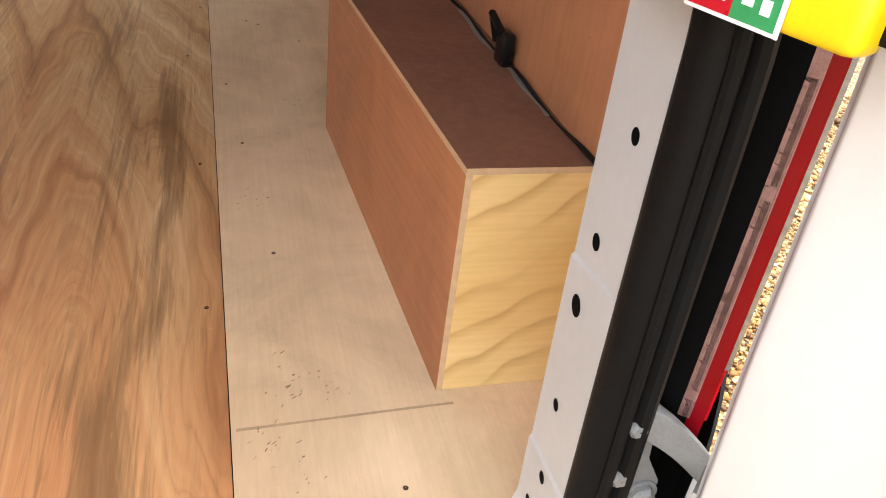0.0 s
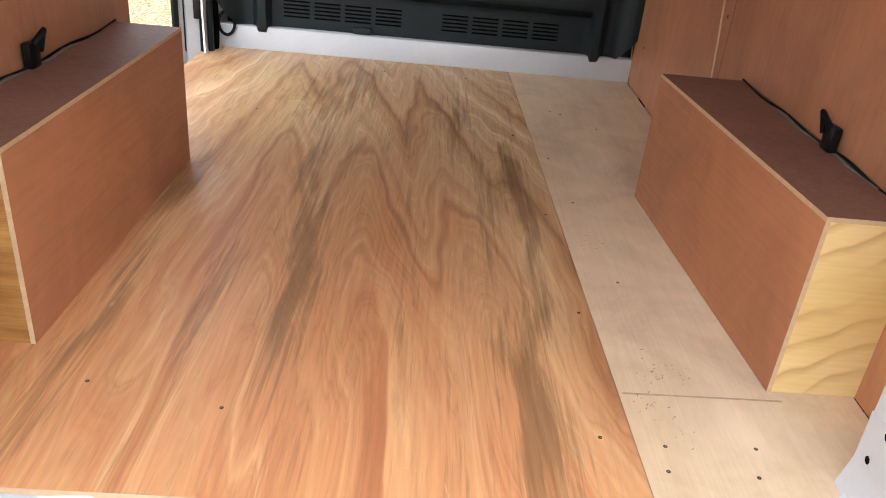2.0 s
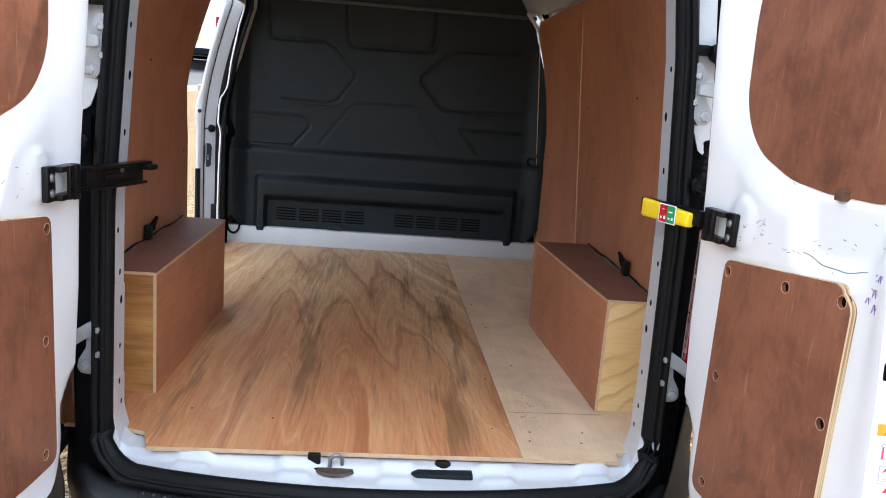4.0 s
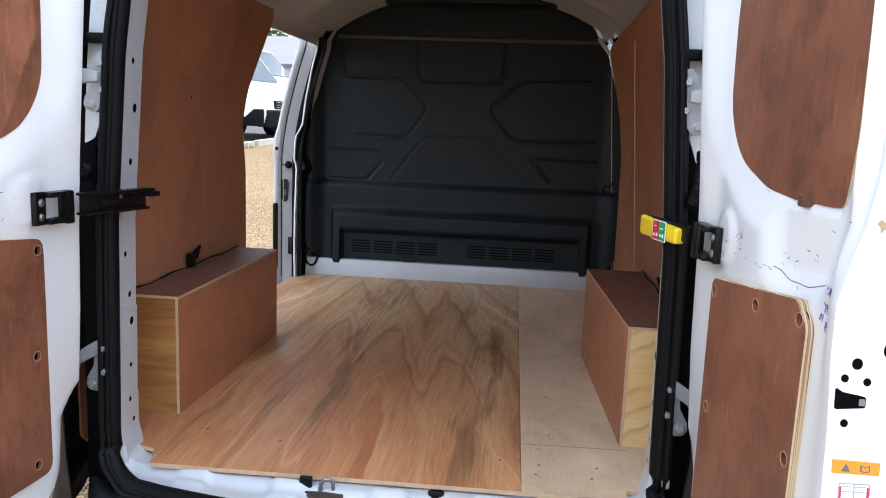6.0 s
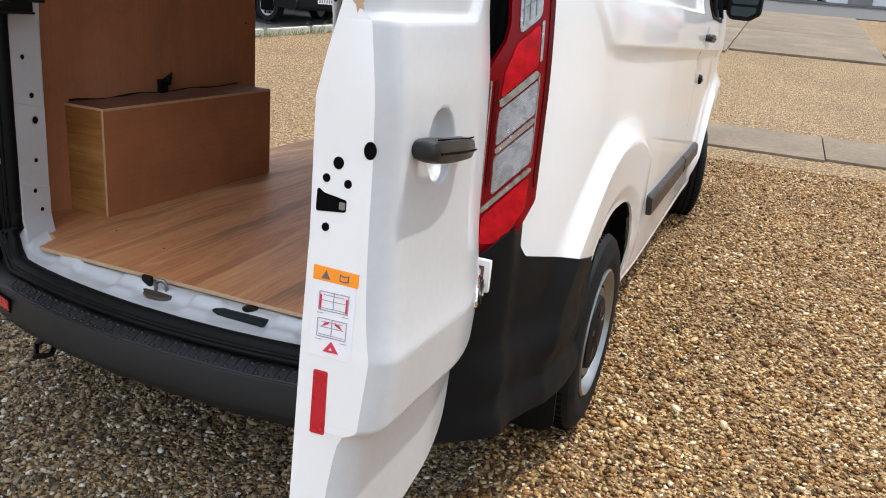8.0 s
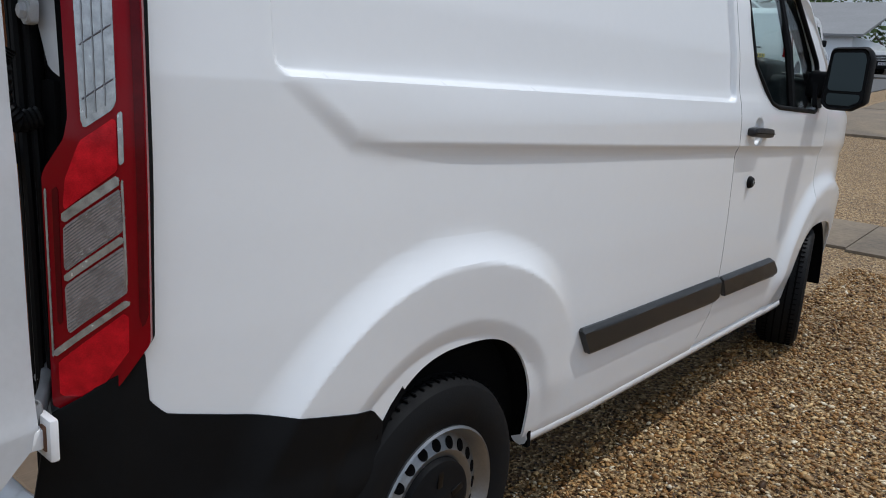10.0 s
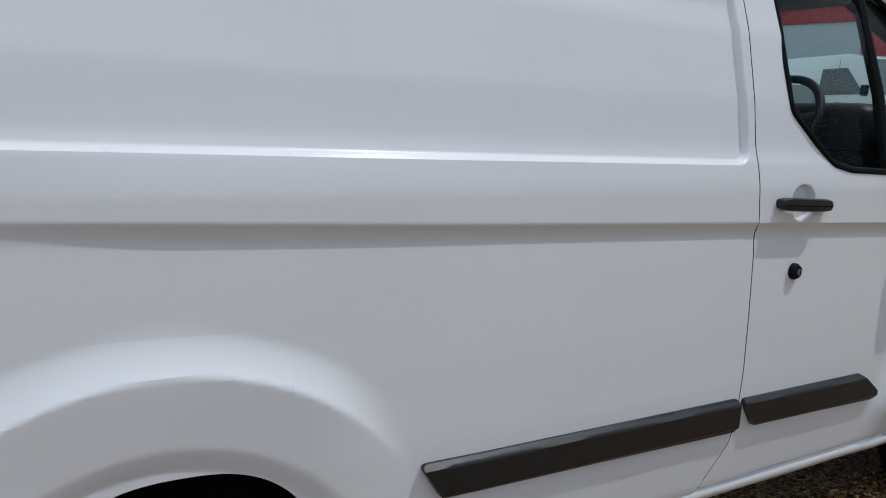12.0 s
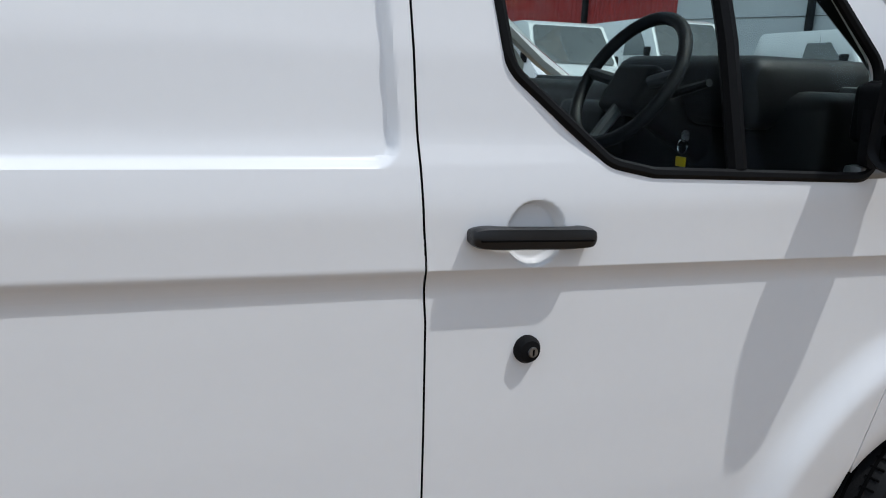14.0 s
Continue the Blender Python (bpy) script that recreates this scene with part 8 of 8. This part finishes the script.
blade_row("kerb_weeds", 900, (-7.75, 9.8), (-6.0, 15.4), 0.16, M_GRASS, "dry weeds and grass along the kerb", 11)
c, s_ = math.cos(radians(62)), math.sin(radians(62))
for k, (u, v, hgt) in enumerate(((0.7, -0.7, 0.5), (1.6, -0.8, 0.65), (2.6, -0.7, 0.75), (3.6, -0.8, 0.55))):
    leaves("planter_shrub", 900, (3.9 + c * u - s_ * v, 18.7 + s_ * u + c * v, float(ground_z(18.7 + s_ * u)) + 0.15), (0.45, 0.45, hgt), 0.10, M_GRASS if k % 2 else M_LEAF, "straggly green and straw-coloured planter weeds", "shrub", 30 + k)

# green hedge and trees behind
for k, (x, y, w, h) in enumerate(((-21, 47, 3.4, 4.6), (-16.5, 48, 3.4, 5.0), (-12, 47.5, 3.2, 4.2), (-8.0, 48.5, 3.2, 5.4), (1.0, 37.0, 1.6, 3.0), (4.2, 47, 3.0, 4.6), (9.5, 46, 3.2, 5.2), (15, 44, 3.0, 4.6), (-2.5, 50, 3.0, 5.5))):
    z = float(ground_z(y))
    tr = thing("hedge_tree", "leafy green hedge tree behind the yard", "tree", (x, y, z), 0, "hedge trees")
    o = leaves("crown", 2600, (0, 0, h * 0.30), (w, w * 0.7, h), 0.34, M_LEAF, "", "", 60 + k)
    o.parent = tr
    bm = tube([(0, 0, -0.2), (0.05, 0.04, h * 0.4), (-0.05, 0.1, h * 0.8)], [0.22, 0.15, 0.05], 8)
    for j in range(4):
        a = j * 1.6 + k
        tube([(0, 0, h * (0.3 + 0.1 * j)), (w * 0.3 * math.cos(a), w * 0.3 * math.sin(a), h * (0.5 + 0.1 * j))], [0.09, 0.03], 6, bm)
    part("trunk", bm, M_BARK, tr)


# red-clad warehouse with a pale lower wall
def frame_of(a, b):
    ax = Vector((b[0] - a[0], b[1] - a[1], 0)).normalized()
    return ax, Vector((ax.y, -ax.x, 0))


wa, wb = (-14.6, 28.6), (-47.0, 19.5)
ax, nr = frame_of(wa, wb)
length = math.hypot(wb[0] - wa[0], wb[1] - wa[1])
if nr.y > 0:
    nr = -nr
wh = thing("warehouse", "long warehouse with red ribbed cladding over a pale wall", "building")


def wpt(u, z, w):
    return wa[0] + ax.x * u + nr.x * w, wa[1] + ax.y * u + nr.y * w, z


for u0, u1, top in ((0.0, 12.3, 5.75), (12.3, length, 3.45)):
    sheet("lower_wall", np.linspace(u0, u1, 8), np.array([0.5, 2.0, top]), None, lambda u, z: wpt(u, z, 0.0), lambda u, z: wpt(u, z, -0.3), M_WALL, wh, "pale grey-white lower wall")
    sheet("cladding", np.arange(u0, u1, 0.075), np.array([top - 0.05, 8.0, 11.5]), None, lambda u, z: wpt(u, z, 0.06 + 0.035 * np.clip(np.sin(u * 2 * np.pi / 0.30) * 1.8, -1, 1)), lambda u, z: wpt(u, z, -0.25), M_REDCLAD, wh, "red ribbed metal cladding", 30)
part("wall_joint", tube([wpt(0, 4.25, 0.02), wpt(12.2, 4.25, 0.02)], 0.02, 6), M_ROOF, wh)
for u in (6.2, 17.5):
    part("downpipe", tube([wpt(u, 1.5, 0.16), wpt(u, 11.4, 0.16)], 0.16, 8), M_PLASTIC, wh, "dark downpipe")
sheet("end_wall", np.linspace(0, 14, 5), np.array([0.5, 5.7, 11.5]), None, lambda u, z: (wa[0] - nr.x * u, wa[1] - nr.y * u, z), lambda u, z: (wa[0] - nr.x * u - ax.x * -0.2, wa[1] - nr.y * u - ax.y * -0.2, z), M_REDCLAD, wh)
sheet("roof", np.linspace(0, length, 5), np.linspace(0, 14, 5), None, lambda u, v: (wa[0] + ax.x * u - nr.x * v, wa[1] + ax.y * u - nr.y * v, 11.5 + 0.08 * v), lambda u, v: (wa[0] + ax.x * u - nr.x * v, wa[1] + ax.y * u - nr.y * v, 11.3 + 0.08 * v), M_ROOF, wh)

# low shed with a grey sheet roof
sh = thing("shed", "low shed with a long grey sheet roof", "building")
part("wall", box(-14.0, -6.2, 33.5, 39.5, 1.5, 3.9, 0.02), M_WALL, sh)
sheet("roof", np.linspace(-14.2, -5.8, 12), np.linspace(0, 1, 6), None, lambda x, v: (x, 33.2 + 6.6 * v, 3.95 + 1.9 * v), lambda x, v: (x, 33.2 + 6.6 * v, 3.85 + 1.9 * v), M_ROOF, sh, "grey sheet roof")
part("verge", tube([(-10.4, 33.3, 4.02 + 1.2), (-8.8, 33.6, 4.15)], 0.09, 6), M_WALL, sh, "pale flashing strip")
# pale house beyond the road
ho = thing("house", "pale rendered house behind the red car", "building")
part("wall", box(2.6, 14.0, 35.0, 41.0, 2.0, 6.8, 0.02), M_WALL, ho)
part("door", box(3.4, 4.3, 34.95, 35.06, 2.4, 4.5, 0.02), M_ROOF, ho, "grey door")
for x in (5.6, 8.2, 10.8):
    wdw = part("window", box(x, x + 1.1, 34.95, 35.06, 3.6, 4.9, 0.02), M_DARKGLASS, ho)
    part("window_frame", box(x - 0.06, x + 1.16, 34.93, 35.0, 3.5, 3.6, 0.01), M_WALL, wdw)
sheet("roof", np.linspace(2.2, 14.4, 6), np.linspace(-1, 1, 7), None, lambda x, v: (x, 38 + 3.5 * v, 8.6 - 1.9 * np.abs(v)), lambda x, v: (x, 38 + 3.5 * v, 8.45 - 1.9 * np.abs(v)), M_ROOF, ho)
